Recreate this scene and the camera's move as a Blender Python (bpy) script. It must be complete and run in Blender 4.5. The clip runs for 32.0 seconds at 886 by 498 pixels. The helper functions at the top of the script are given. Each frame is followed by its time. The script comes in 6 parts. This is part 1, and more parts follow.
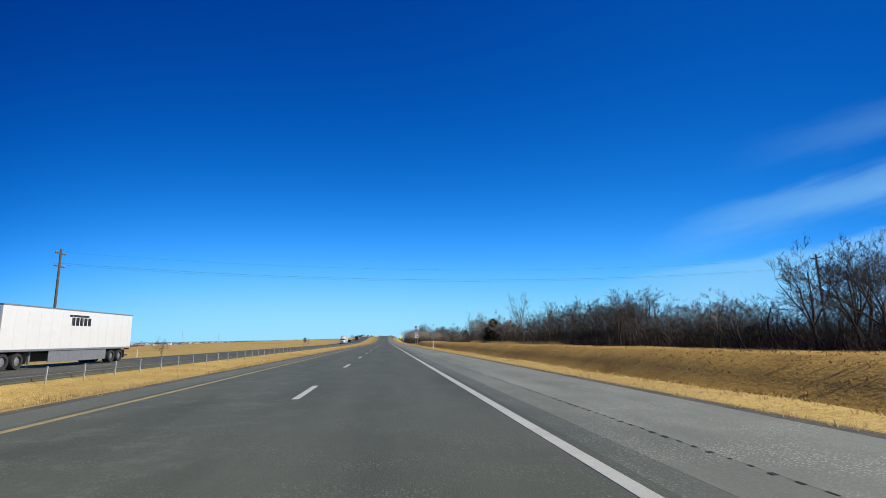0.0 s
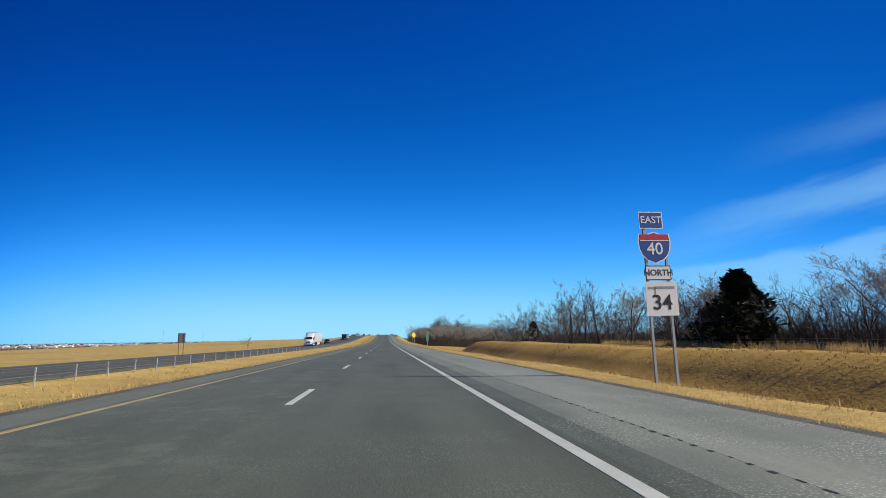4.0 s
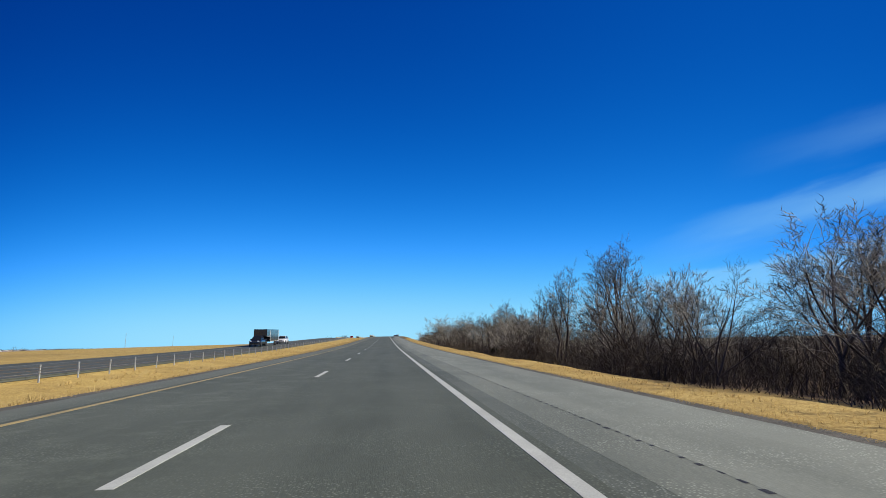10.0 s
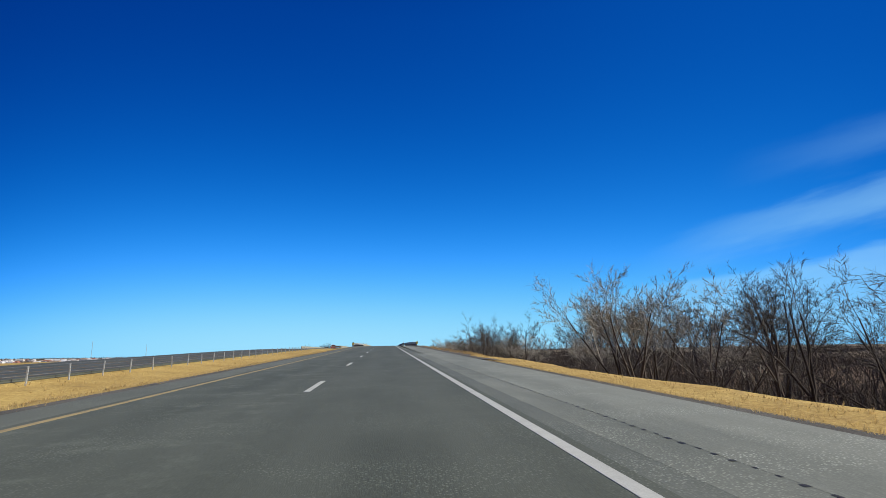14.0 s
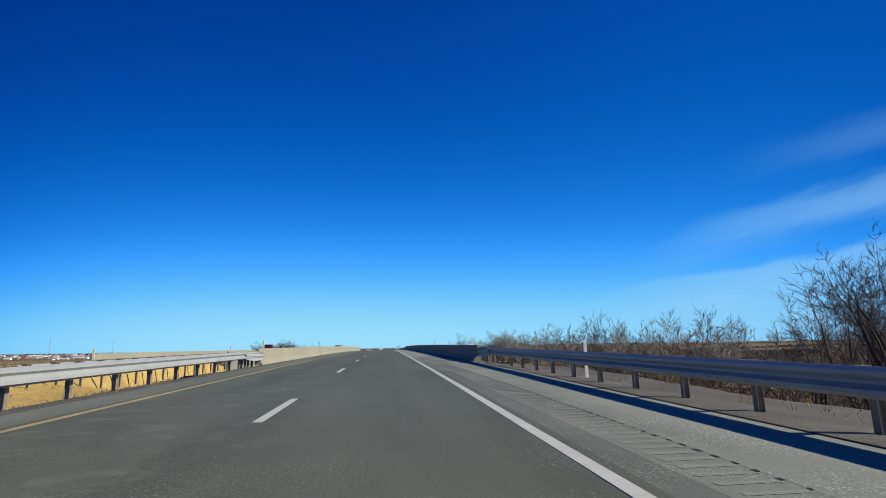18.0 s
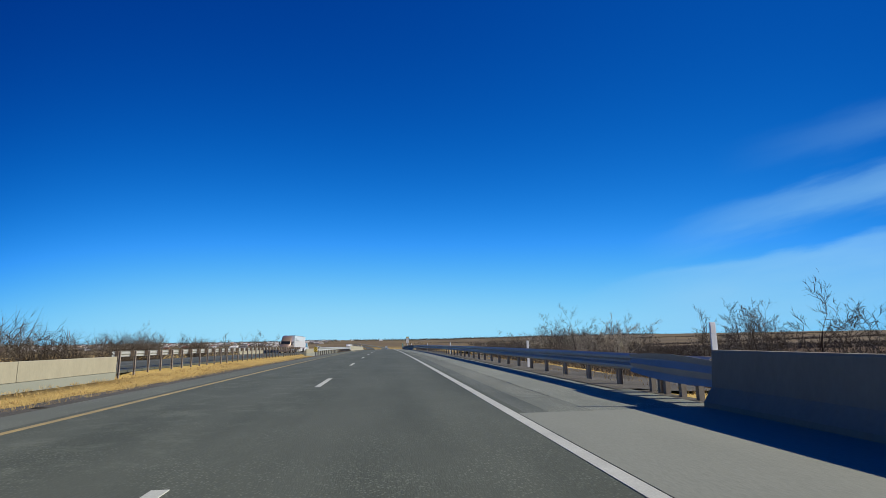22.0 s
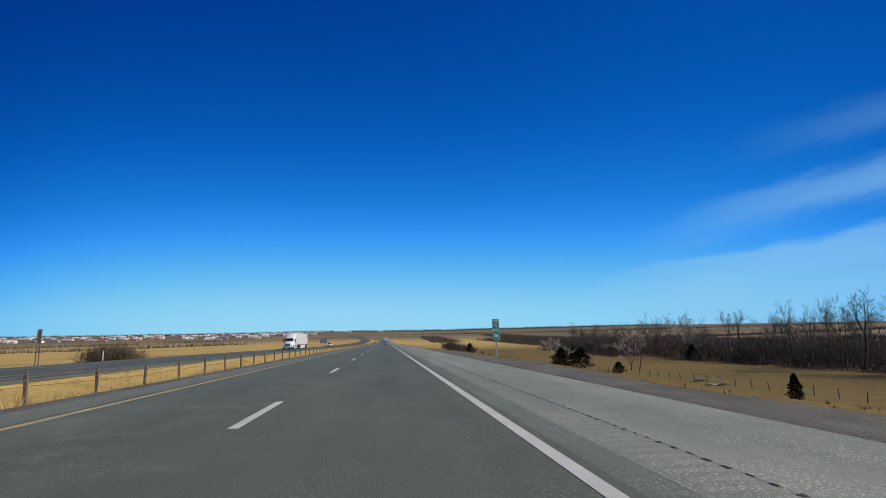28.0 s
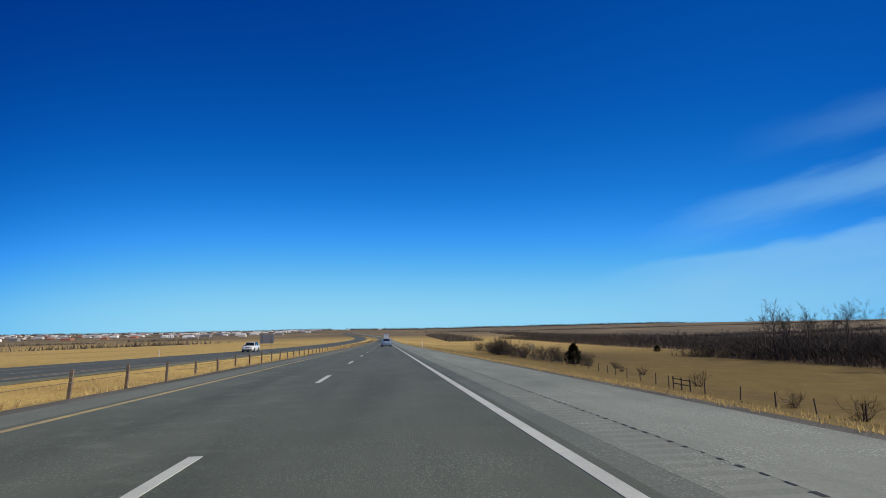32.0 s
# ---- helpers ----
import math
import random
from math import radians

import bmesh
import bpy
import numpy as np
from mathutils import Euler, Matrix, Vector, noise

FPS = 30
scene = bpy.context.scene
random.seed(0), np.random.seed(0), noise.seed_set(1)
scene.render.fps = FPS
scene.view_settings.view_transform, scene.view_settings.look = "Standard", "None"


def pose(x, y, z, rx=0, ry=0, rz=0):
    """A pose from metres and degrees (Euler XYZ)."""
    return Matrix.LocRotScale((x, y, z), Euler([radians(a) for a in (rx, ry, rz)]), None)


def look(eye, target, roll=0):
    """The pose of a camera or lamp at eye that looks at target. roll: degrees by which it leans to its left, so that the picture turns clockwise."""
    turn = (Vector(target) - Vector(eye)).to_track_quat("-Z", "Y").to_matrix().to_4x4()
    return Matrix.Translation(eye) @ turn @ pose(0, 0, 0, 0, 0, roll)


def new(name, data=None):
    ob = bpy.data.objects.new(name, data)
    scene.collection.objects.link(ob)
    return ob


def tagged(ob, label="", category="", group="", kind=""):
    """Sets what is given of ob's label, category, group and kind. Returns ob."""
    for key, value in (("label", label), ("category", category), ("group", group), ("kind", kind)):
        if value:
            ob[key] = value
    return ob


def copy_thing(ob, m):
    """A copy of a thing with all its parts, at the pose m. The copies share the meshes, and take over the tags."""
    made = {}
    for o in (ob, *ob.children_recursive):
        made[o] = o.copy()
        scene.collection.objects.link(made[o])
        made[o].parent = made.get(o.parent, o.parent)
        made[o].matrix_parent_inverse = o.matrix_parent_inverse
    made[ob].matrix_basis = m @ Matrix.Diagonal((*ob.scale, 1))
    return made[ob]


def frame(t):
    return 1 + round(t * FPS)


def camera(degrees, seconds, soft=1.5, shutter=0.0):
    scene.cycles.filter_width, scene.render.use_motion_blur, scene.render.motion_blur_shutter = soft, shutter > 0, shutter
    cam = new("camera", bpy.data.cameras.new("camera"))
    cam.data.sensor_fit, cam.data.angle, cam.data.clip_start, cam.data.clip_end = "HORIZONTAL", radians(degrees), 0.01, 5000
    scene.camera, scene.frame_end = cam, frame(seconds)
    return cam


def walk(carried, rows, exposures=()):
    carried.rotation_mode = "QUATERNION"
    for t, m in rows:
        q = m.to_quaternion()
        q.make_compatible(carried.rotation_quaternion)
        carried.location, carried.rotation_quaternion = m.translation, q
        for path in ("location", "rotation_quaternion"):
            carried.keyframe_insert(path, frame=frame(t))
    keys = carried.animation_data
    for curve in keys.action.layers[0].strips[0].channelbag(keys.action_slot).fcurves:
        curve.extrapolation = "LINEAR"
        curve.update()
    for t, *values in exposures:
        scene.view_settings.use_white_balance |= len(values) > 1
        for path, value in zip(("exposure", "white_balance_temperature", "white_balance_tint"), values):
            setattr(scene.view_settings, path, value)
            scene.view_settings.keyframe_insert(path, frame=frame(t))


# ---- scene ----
# ---- the line of the road: x to the right, y ahead, z up, metres ----
GRADES = ((-400, -.3), (0, -.3), (150, -.3), (250, -.1), (290, .4), (360, 1.4), (410, 2.3), (520, 2.5), (560, 1.5), (590, .9),
          (630, .5), (680, -.1), (705, -.5), (760, -1.2), (800, -1.5), (870, -1.9), (1010, -2.2), (1100, -2.2), (1250, -1.5),
          (1450, -.7), (1700, -.1), (1900, .2), (2400, .6), (3200, .6), (6000, .1))
_y = np.arange(-400.0, 6000.0, 2.0)
_g = np.interp(_y, [a for a, b in GRADES], [b / 100 for a, b in GRADES])
_z = np.cumsum(_g) * 2.0
_z -= np.interp(0, _y, _z)


def road_z(y):
    """Height of the road's surface."""
    return np.interp(y, _y, _z)


def road_x(y):
    """The road's centre line: straight, then a long bend to the left."""
    y = np.asarray(y, float)
    a = np.clip(y - 1400, 0, 320)
    return -(a * a) / 6000 - np.clip(y - 1720, 0, None) * 320 / 3000


# ---- camera ----
EYE = 1.10
cam = camera(82.0, 32.0, soft=0.6)
# seconds, metres along the road, metres to the right of the lane's middle, turn, tilt and lean against the road
DRIVE = (
    (0, 0.29, -0.057, -6.45, 10.10, -1.00), (0.5, 15.30, -0.071, -6.45, 10.10, -1.00), (1, 30.51, -0.086, -6.45, 10.10, -1.00),
    (1.5, 45.60, -0.100, -6.45, 10.10, -1.00), (2, 60.91, -0.115, -6.45, 10.10, -1.00), (2.5, 76.42, -0.129, -6.45, 10.10, -1.00),
    (3, 92.14, -0.144, -6.45, 10.10, -1.00), (3.5, 107.59, -0.119, -6.45, 10.10, -1.00), (4.5, 138.61, -0.071, -6.45, 10.10, -1.00),
    (5.5, 169.64, -0.023, -6.45, 10.10, -1.00), (6, 185.62, 0.002, -6.45, 10.10, -1.00), (6.5, 201.51, 0.095, -6.45, 10.10, -1.00),
    (7, 216.98, 0.188, -6.45, 10.10, -1.00), (7.5, 232.90, 0.282, -6.45, 10.10, -1.00), (8, 248.75, 0.379, -6.45, 10.10, -1.00),
    (8.5, 263.80, 0.446, -6.45, 10.10, -1.00), (9, 280.06, 0.512, -6.45, 10.10, -1.00), (9.5, 295.97, 0.418, -6.45, 10.10, -1.00),
    (10, 311.20, 0.324, -6.45, 10.10, -1.00), (10.5, 327.31, 0.229, -6.45, 10.10, -1.00), (11, 343.27, 0.135, -6.45, 10.10, -1.00),
    (11.5, 358.79, 0.049, -6.45, 10.10, -1.00), (12, 374.67, -0.003, -6.45, 10.10, -1.00), (12.5, 390.54, -0.055, -6.45, 10.10, -1.00),
    (13, 406.42, -0.103, -6.45, 10.10, -1.00), (13.5, 422.00, -0.088, -6.45, 10.10, -1.00), (14.5, 453.47, -0.059, -6.45, 10.10, -1.00),
    (15.5, 484.94, -0.030, -6.45, 10.10, -1.00), (16, 500.86, -0.016, -6.45, 10.10, -1.00), (16.5, 516.77, -0.001, -6.45, 10.10, -1.00),
    (17, 532.93, 0.002, -6.45, 10.10, -1.00), (17.5, 547.69, 0.002, -6.45, 10.10, -1.00), (18, 563.88, -0.022, -6.45, 10.10, -1.00),
    (18.5, 580.29, -0.051, -6.45, 10.10, -1.00), (19, 595.71, -0.084, -6.45, 10.10, -1.00), (19.5, 611.75, -0.117, -6.45, 10.10, -1.00),
    (20, 628.11, -0.149, -6.45, 10.10, -1.00), (20.5, 644.27, -0.140, -6.45, 10.10, -1.00), (21, 659.49, -0.130, -6.45, 10.10, -1.00),
    (21.5, 675.59, -0.120, -6.45, 10.10, -1.00), (22, 692.21, -0.111, -6.45, 10.10, -1.00), (22.5, 707.30, -0.113, -6.45, 10.10, -1.00),
    (23, 723.31, -0.161, -6.45, 10.10, -1.00), (23.5, 739.27, -0.234, -6.45, 10.10, -1.00), (24, 755.07, -0.306, -6.45, 10.10, -1.00),
    (24.5, 771.17, -0.396, -6.45, 10.10, -1.00), (25, 787.17, -0.498, -6.45, 10.10, -1.00), (25.5, 803.18, -0.451, -6.45, 10.10, -1.00),
    (26.5, 834.73, -0.161, -6.45, 10.10, -1.00), (27.5, 866.28, 0.129, -6.45, 10.10, -1.00), (28, 881.34, 0.176, -6.45, 10.10, -1.00),
    (28.5, 896.40, 0.118, -6.45, 10.10, -1.00), (29, 912.52, 0.108, -6.45, 10.10, -1.00), (29.5, 928.92, 0.111, -6.45, 10.10, -1.00),
    (30, 945.05, 0.115, -6.45, 10.10, -1.00), (30.5, 960.76, 0.118, -6.45, 10.10, -1.00), (31, 976.32, 0.094, -6.45, 10.10, -1.00),
    (31.5, 992.28, 0.071, -6.45, 10.10, -1.00), (32, 1007.97, 0.048, -6.45, 10.10, -1.00),
)


def seat(s, side, turn, tilt, lean):
    slope = math.degrees(math.atan(float(np.interp(s, _y, _g))))
    return pose(side, s, float(road_z(s)) + EYE, 90 + slope + tilt, 0, turn) @ pose(0, 0, 0, 0, 0, lean)


walk(cam, [(t, seat(s, side, turn, tilt, lean)) for t, s, side, turn, tilt, lean in DRIVE], [(0, 0.29), (15, 0.27), (21, 0.20), (32, 0.10)])

# ---- sky and sun ----
SUN_FROM = Vector((.83, -.22, .52)).normalized()
world = bpy.data.worlds.new("sky")
scene.world = world
world.use_nodes = True
N, L = world.node_tree.nodes, world.node_tree.links
N.clear()


def wn(kind, **given):
    n = N.new(kind)
    for k, v in given.items():
        n.inputs[k.replace("_", " ")].default_value = v
    return n


def wmath(op, a, b=None, c=None, clamp=False):
    n = N.new("ShaderNodeMath")
    n.operation, n.use_clamp = op, clamp
    for i, v in enumerate((a, b, c)):
        if v is None:
            continue
        if isinstance(v, (int, float)):
            n.inputs[i].default_value = v
        else:
            L.new(v, n.inputs[i])
    return n.outputs[0]


sky = N.new("ShaderNodeTexSky")
sky.sky_type, sky.sun_disc = "NISHITA", False
sky.sun_elevation = math.asin(SUN_FROM.z)
sky.sun_rotation = math.atan2(SUN_FROM.x, SUN_FROM.y)
sky.altitude, sky.air_density, sky.dust_density, sky.ozone_density = 300, 1.0, 0.0, 4.0
# a clear, dry winter sky of deep blue: its colour follows its own brightness
split, tint = N.new("ShaderNodeSeparateColor"), N.new("ShaderNodeCombineColor")
L.new(sky.outputs[0], split.inputs[0])
height = N.new("ShaderNodeSeparateXYZ")
way = N.new("ShaderNodeTexCoord").outputs["Generated"]
L.new(way, height.inputs[0])
haze = wmath("MULTIPLY", wmath("POWER", 2.718, wmath("MULTIPLY", wmath("MAXIMUM", height.outputs[2], 0.0), -11.0)), .19)
lit = wmath("ADD", wmath("MULTIPLY", wmath("POWER", wmath("DIVIDE", split.outputs[1], 6.8), 1.88), .68), haze)
# towards the zenith the clear winter sky deepens
lit = wmath("MULTIPLY", lit, wmath("MULTIPLY_ADD", wmath("MAXIMUM", wmath("ADD", height.outputs[2], -.58), 0.0), -1.5, 1.0))
# the sky is dimmer towards the north and west and evens out ahead
slant = wmath("ADD", height.outputs[0], -.10)
lit = wmath("MULTIPLY", lit, wmath("MAXIMUM", wmath("MULTIPLY_ADD", wmath("MULTIPLY", slant, slant), -2.2, 1.55), .13))
lit = wmath("MULTIPLY", lit, wmath("MULTIPLY_ADD", wmath("MINIMUM", height.outputs[1], 0.0), .6, 1.0))
green = wmath("DIVIDE", lit, wmath("SQRT", wmath("ADD", wmath("POWER", wmath("DIVIDE", lit, .70), 2.0), 1.0)))
L.new(wmath("MULTIPLY", wmath("POWER", green, 2.7), 1.05), tint.inputs[0])
L.new(green, tint.inputs[1])
L.new(wmath("MULTIPLY", wmath("POWER", wmath("MINIMUM", wmath("DIVIDE", green, .28), 1.0), .60), .82), tint.inputs[2])


def along(v):
    n = N.new("ShaderNodeVectorMath")
    n.operation = "DOT_PRODUCT"
    n.inputs[1].default_value = v
    L.new(way, n.inputs[0])
    return n.outputs["Value"]


def cirrus(a, b, low, high, strength, grain, seed):
    """A veil of thin cloud between two directions, drawn out along the line that joins them: from low to high across it."""
    a, b = Vector(a).normalized(), Vector(b).normalized()
    n = b.cross(a).normalized()
    if n.z < 0:
        n.negate()
    e = (b - a).normalized()
    across, onward = along(n), along(e)
    pos = N.new("ShaderNodeCombineXYZ")
    L.new(wmath("MULTIPLY", onward, 2.2), pos.inputs[0])
    L.new(wmath("MULTIPLY", across, grain), pos.inputs[1])
    pos.inputs[2].default_value = seed
    fine = N.new("ShaderNodeTexNoise")
    fine.inputs["Scale"].default_value, fine.inputs["Detail"].default_value, fine.inputs["Roughness"].default_value = 1.6, 7, .55
    L.new(pos.outputs[0], fine.inputs["Vector"])
    wave = wmath("MULTIPLY_ADD", fine.outputs["Fac"], .09, wmath("ADD", across, -.045))
    up = N.new("ShaderNodeMapRange")
    up.interpolation_type = "SMOOTHSTEP"
    up.inputs[1].default_value, up.inputs[2].default_value = low
    L.new(wave, up.inputs[0])
    down = N.new("ShaderNodeMapRange")
    down.interpolation_type = "SMOOTHSTEP"
    down.inputs[1].default_value, down.inputs[2].default_value, down.inputs[3].default_value, down.inputs[4].default_value = *high, 1, 0
    L.new(wave, down.inputs[0])
    reach = N.new("ShaderNodeMapRange")
    reach.interpolation_type = "SMOOTHSTEP"
    reach.inputs[1].default_value, reach.inputs[2].default_value = onward_ends(a, b, e)
    L.new(onward, reach.inputs[0])
    body = wmath("MULTIPLY", wmath("MULTIPLY", up.outputs[0], down.outputs[0]), reach.outputs[0])
    thin = wmath("MULTIPLY_ADD", fine.outputs["Fac"], 1.0, .12, clamp=True)
    return wmath("MULTIPLY", wmath("MULTIPLY", body, thin), strength)


def onward_ends(a, b, e):
    return b.dot(e), b.dot(e) - .28


# directions of the far (low) and near (high) ends of three veils in the south-eastern sky
veils = (cirrus((0.7318, 0.6433, 0.225), (0.4324, 0.8904, 0.1421), (-.055, -.008), (.000, .034), .60, 11, 1.0),
         cirrus((0.7351, 0.6616, 0.148), (0.317, 0.9457, 0.0725), (-.16, -.09), (-.012, .008), .84, 9, 4.0),
         cirrus((0.7241, 0.6212, 0.2996), (0.5502, 0.7886, 0.2745), (-.045, -.005), (.005, .05), .24, 10, 7.0))
total = wmath("MAXIMUM", wmath("MAXIMUM", veils[0], veils[1]), veils[2])
mix = N.new("ShaderNodeMixRGB")
mix.inputs["Color2"].default_value = (.24, .52, .79, 1)
L.new(total, mix.inputs["Fac"])
L.new(tint.outputs[0], mix.inputs["Color1"])
back = N.new("ShaderNodeBackground")
back.inputs["Strength"].default_value = 1.0
L.new(mix.outputs[0], back.inputs["Color"])
L.new(back.outputs[0], N.new("ShaderNodeOutputWorld").inputs["Surface"])
sun = new("sun", bpy.data.lights.new("sun", "SUN"))
sun.data.energy, sun.data.angle, sun.data.color = 5.0, radians(.53), (1.0, .92, .78)
sun.matrix_world = look(SUN_FROM * 100, (0, 0, 0))

# ---- materials ----
def material(name, colour, rough=.8, second=None, scale=(3.0, 40.0), amount=(.5, .3), bump=.3, depth=.02, metal=0.0, stretch=(1, 1, 1),
             vary=0.0, spec=.5):
    """A painted, mineral or vegetable surface: two colours mixed by coarse and fine noise, with relief; vary: change from piece to piece."""
    m = bpy.data.materials.new(name)
    m.use_nodes = True
    nt = m.node_tree
    b = nt.nodes["Principled BSDF"]
    second = second or tuple(c * .6 for c in colour)
    geo = nt.nodes.new("ShaderNodeNewGeometry")
    mp = nt.nodes.new("ShaderNodeMapping")
    mp.inputs["Scale"].default_value = stretch
    nt.links.new(geo.outputs["Position"], mp.inputs["Vector"])
    facs = []
    for s, d in zip(scale, (5, 3)):
        n = nt.nodes.new("ShaderNodeTexNoise")
        n.inputs["Scale"].default_value, n.inputs["Detail"].default_value, n.inputs["Roughness"].default_value = s, d, .6
        nt.links.new(mp.outputs[0], n.inputs["Vector"])
        facs.append(n.outputs["Fac"])
    ramps = []
    for f, a in zip(facs, amount):
        r = nt.nodes.new("ShaderNodeMapRange")
        r.inputs[1].default_value, r.inputs[2].default_value, r.inputs[3].default_value, r.inputs[4].default_value = .35, .68, 0, a
        nt.links.new(f, r.inputs[0])
        ramps.append(r.outputs[0])
    add = nt.nodes.new("ShaderNodeMath")
    add.use_clamp = True
    nt.links.new(ramps[0], add.inputs[0])
    nt.links.new(ramps[1], add.inputs[1])
    mx = nt.nodes.new("ShaderNodeMixRGB")
    mx.inputs["Color1"].default_value, mx.inputs["Color2"].default_value = (*colour, 1), (*second, 1)
    nt.links.new(add.outputs[0], mx.inputs["Fac"])
    out = mx.outputs[0]
    if vary:
        info = nt.nodes.new("ShaderNodeObjectInfo")
        r = nt.nodes.new("ShaderNodeMapRange")
        r.inputs[3].default_value, r.inputs[4].default_value = 1 - vary, 1 + vary
        nt.links.new(info.outputs["Random"], r.inputs[0])
        hs = nt.nodes.new("ShaderNodeHueSaturation")
        nt.links.new(out, hs.inputs["Color"])
        nt.links.new(r.outputs[0], hs.inputs["Value"])
        out = hs.outputs[0]
    nt.links.new(out, b.inputs["Base Color"])
    b.inputs["Roughness"].default_value, b.inputs["Metallic"].default_value = rough, metal
    b.inputs["Specular IOR Level"].default_value = spec
    if bump:
        bm = nt.nodes.new("ShaderNodeBump")
        bm.inputs["Strength"].default_value, bm.inputs["Distance"].default_value = bump, depth
        nt.links.new(facs[1], bm.inputs["Height"])
        nt.links.new(bm.outputs[0], b.inputs["Normal"])
    return m


def asphalt(name, colour, worn, lanes=(), track=.35, scuffed=None, stones=.9):
    """Asphalt with stones in it, cross-lane wear, and paler wheel tracks along the lanes whose middles are given."""
    m = material(name, colour, .82, worn, (.7, 75.0), (.75, .45), .25, .008, stretch=(1, .16, 1), spec=.35)
    nt = m.node_tree
    b = nt.nodes["Principled BSDF"]
    old = b.inputs["Base Color"].links[0].from_socket
    geo = nt.nodes.new("ShaderNodeNewGeometry")
    sep = nt.nodes.new("ShaderNodeSeparateXYZ")
    nt.links.new(geo.outputs["Position"], sep.inputs[0])

    def mth(op, a, b2):
        n = nt.nodes.new("ShaderNodeMath")
        n.operation = op
        for i, v in enumerate((a, b2)):
            if isinstance(v, (int, float)):
                n.inputs[i].default_value = v
            else:
                nt.links.new(v, n.inputs[i])
        return n.outputs[0]
    tracks = None
    for mid in lanes:
        for side in (-.85, .85):
            d = mth("DIVIDE", mth("SUBTRACT", sep.outputs["X"], mid + side), .38)
            g = mth("POWER", 2.718, mth("MULTIPLY", mth("MULTIPLY", d, d), -1.0))
            tracks = g if tracks is None else mth("ADD", tracks, g)
    if tracks is not None:
        n = nt.nodes.new("ShaderNodeTexNoise")
        n.inputs["Scale"].default_value = .12
        nt.links.new(geo.outputs["Position"], n.inputs["Vector"])
        fac = mth("MULTIPLY", mth("MULTIPLY", tracks, track), mth("ADD", n.outputs["Fac"], .3))
        mx = nt.nodes.new("ShaderNodeMixRGB")
        mx.inputs["Color2"].default_value = (*worn, 1)
        nt.links.new(fac, mx.inputs["Fac"])
        nt.links.new(old, mx.inputs["Color1"])
        nt.links.new(mx.outputs[0], b.inputs["Base Color"])
    if scuffed is not None:
        # pale patches where the surface has ravelled, west of that line
        fine = nt.nodes.new("ShaderNodeTexNoise")
        fine.inputs["Scale"].default_value, fine.inputs["Detail"].default_value, fine.inputs["Roughness"].default_value = 1.1, 12, .80
        nt.links.new(geo.outputs["Position"], fine.inputs["Vector"])
        r = nt.nodes.new("ShaderNodeMapRange")
        r.inputs[1].default_value, r.inputs[2].default_value, r.inputs[4].default_value = .51, .62, .42
        nt.links.new(fine.outputs["Fac"], r.inputs[0])
        edge = nt.nodes.new("ShaderNodeMapRange")
        edge.inputs[1].default_value, edge.inputs[2].default_value, edge.inputs[3].default_value, edge.inputs[4].default_value = scuffed - .3, scuffed + .9, 1, .12
        nt.links.new(sep.outputs["X"], edge.inputs[0])
        mx = nt.nodes.new("ShaderNodeMixRGB")
        mx.inputs["Color2"].default_value = (*[c * 1.7 for c in worn], 1)
        nt.links.new(mth("MULTIPLY", r.outputs[0], edge.outputs[0]), mx.inputs["Fac"])
        nt.links.new(b.inputs["Base Color"].links[0].from_socket, mx.inputs["Color1"])
        nt.links.new(mx.outputs[0], b.inputs["Base Color"])
    # pale stones showing through the binder
    v = nt.nodes.new("ShaderNodeTexVoronoi")
    v.inputs["Scale"].default_value = 30
    nt.links.new(geo.outputs["Position"], v.inputs["Vector"])
    r = nt.nodes.new("ShaderNodeMapRange")
    r.inputs[1].default_value, r.inputs[2].default_value, r.inputs[3].default_value, r.inputs[4].default_value = .14, .40, 1, 0
    nt.links.new(v.outputs["Distance"], r.inputs[0])
    patch = nt.nodes.new("ShaderNodeTexNoise")
    patch.inputs["Scale"].default_value, patch.inputs["Detail"].default_value = .9, 4
    nt.links.new(geo.outputs["Position"], patch.inputs["Vector"])
    rough = nt.nodes.new("ShaderNodeMapRange")
    rough.inputs[1].default_value, rough.inputs[2].default_value, rough.inputs[3].default_value, rough.inputs[4].default_value = .42, .62, .12 * stones, stones
    nt.links.new(patch.outputs["Fac"], rough.inputs[0])
    some = mth("MULTIPLY", r.outputs[0], rough.outputs[0])
    mx2 = nt.nodes.new("ShaderNodeMixRGB")
    mx2.inputs["Color2"].default_value = (*[c * 2.0 for c in worn], 1)
    nt.links.new(some, mx2.inputs["Fac"])
    nt.links.new(b.inputs["Base Color"].links[0].from_socket, mx2.inputs["Color1"])
    nt.links.new(mx2.outputs[0], b.inputs["Base Color"])
    return m


M_LANE = asphalt("lane_asphalt", (.058, .068, .049), (.105, .119, .092), (0, -3.6), .55, -2.0, stones=.75)
M_SHOULDER = asphalt("shoulder_asphalt", (.140, .157, .130), (.245, .265, .220))
M_SEAM = asphalt("seam_asphalt", (.062, .074, .060), (.150, .167, .138), stones=.9)
M_RUMBLE = asphalt("rumble_asphalt", (.110, .126, .103), (.205, .223, .184))
M_RUNG = asphalt("groove_asphalt", (.165, .183, .152), (.225, .243, .205))
M_INNER = asphalt("inner_shoulder_asphalt", (.100, .114, .088), (.152, .168, .134))
M_FARLANE = asphalt("westbound_asphalt", (.056, .063, .050), (.088, .097, .079))
M_DECK = material("deck_concrete", (.195, .212, .176), .85, (.275, .295, .245), (.3, 30), (.6, .3), .3, .01, stretch=(1, .4, 1))
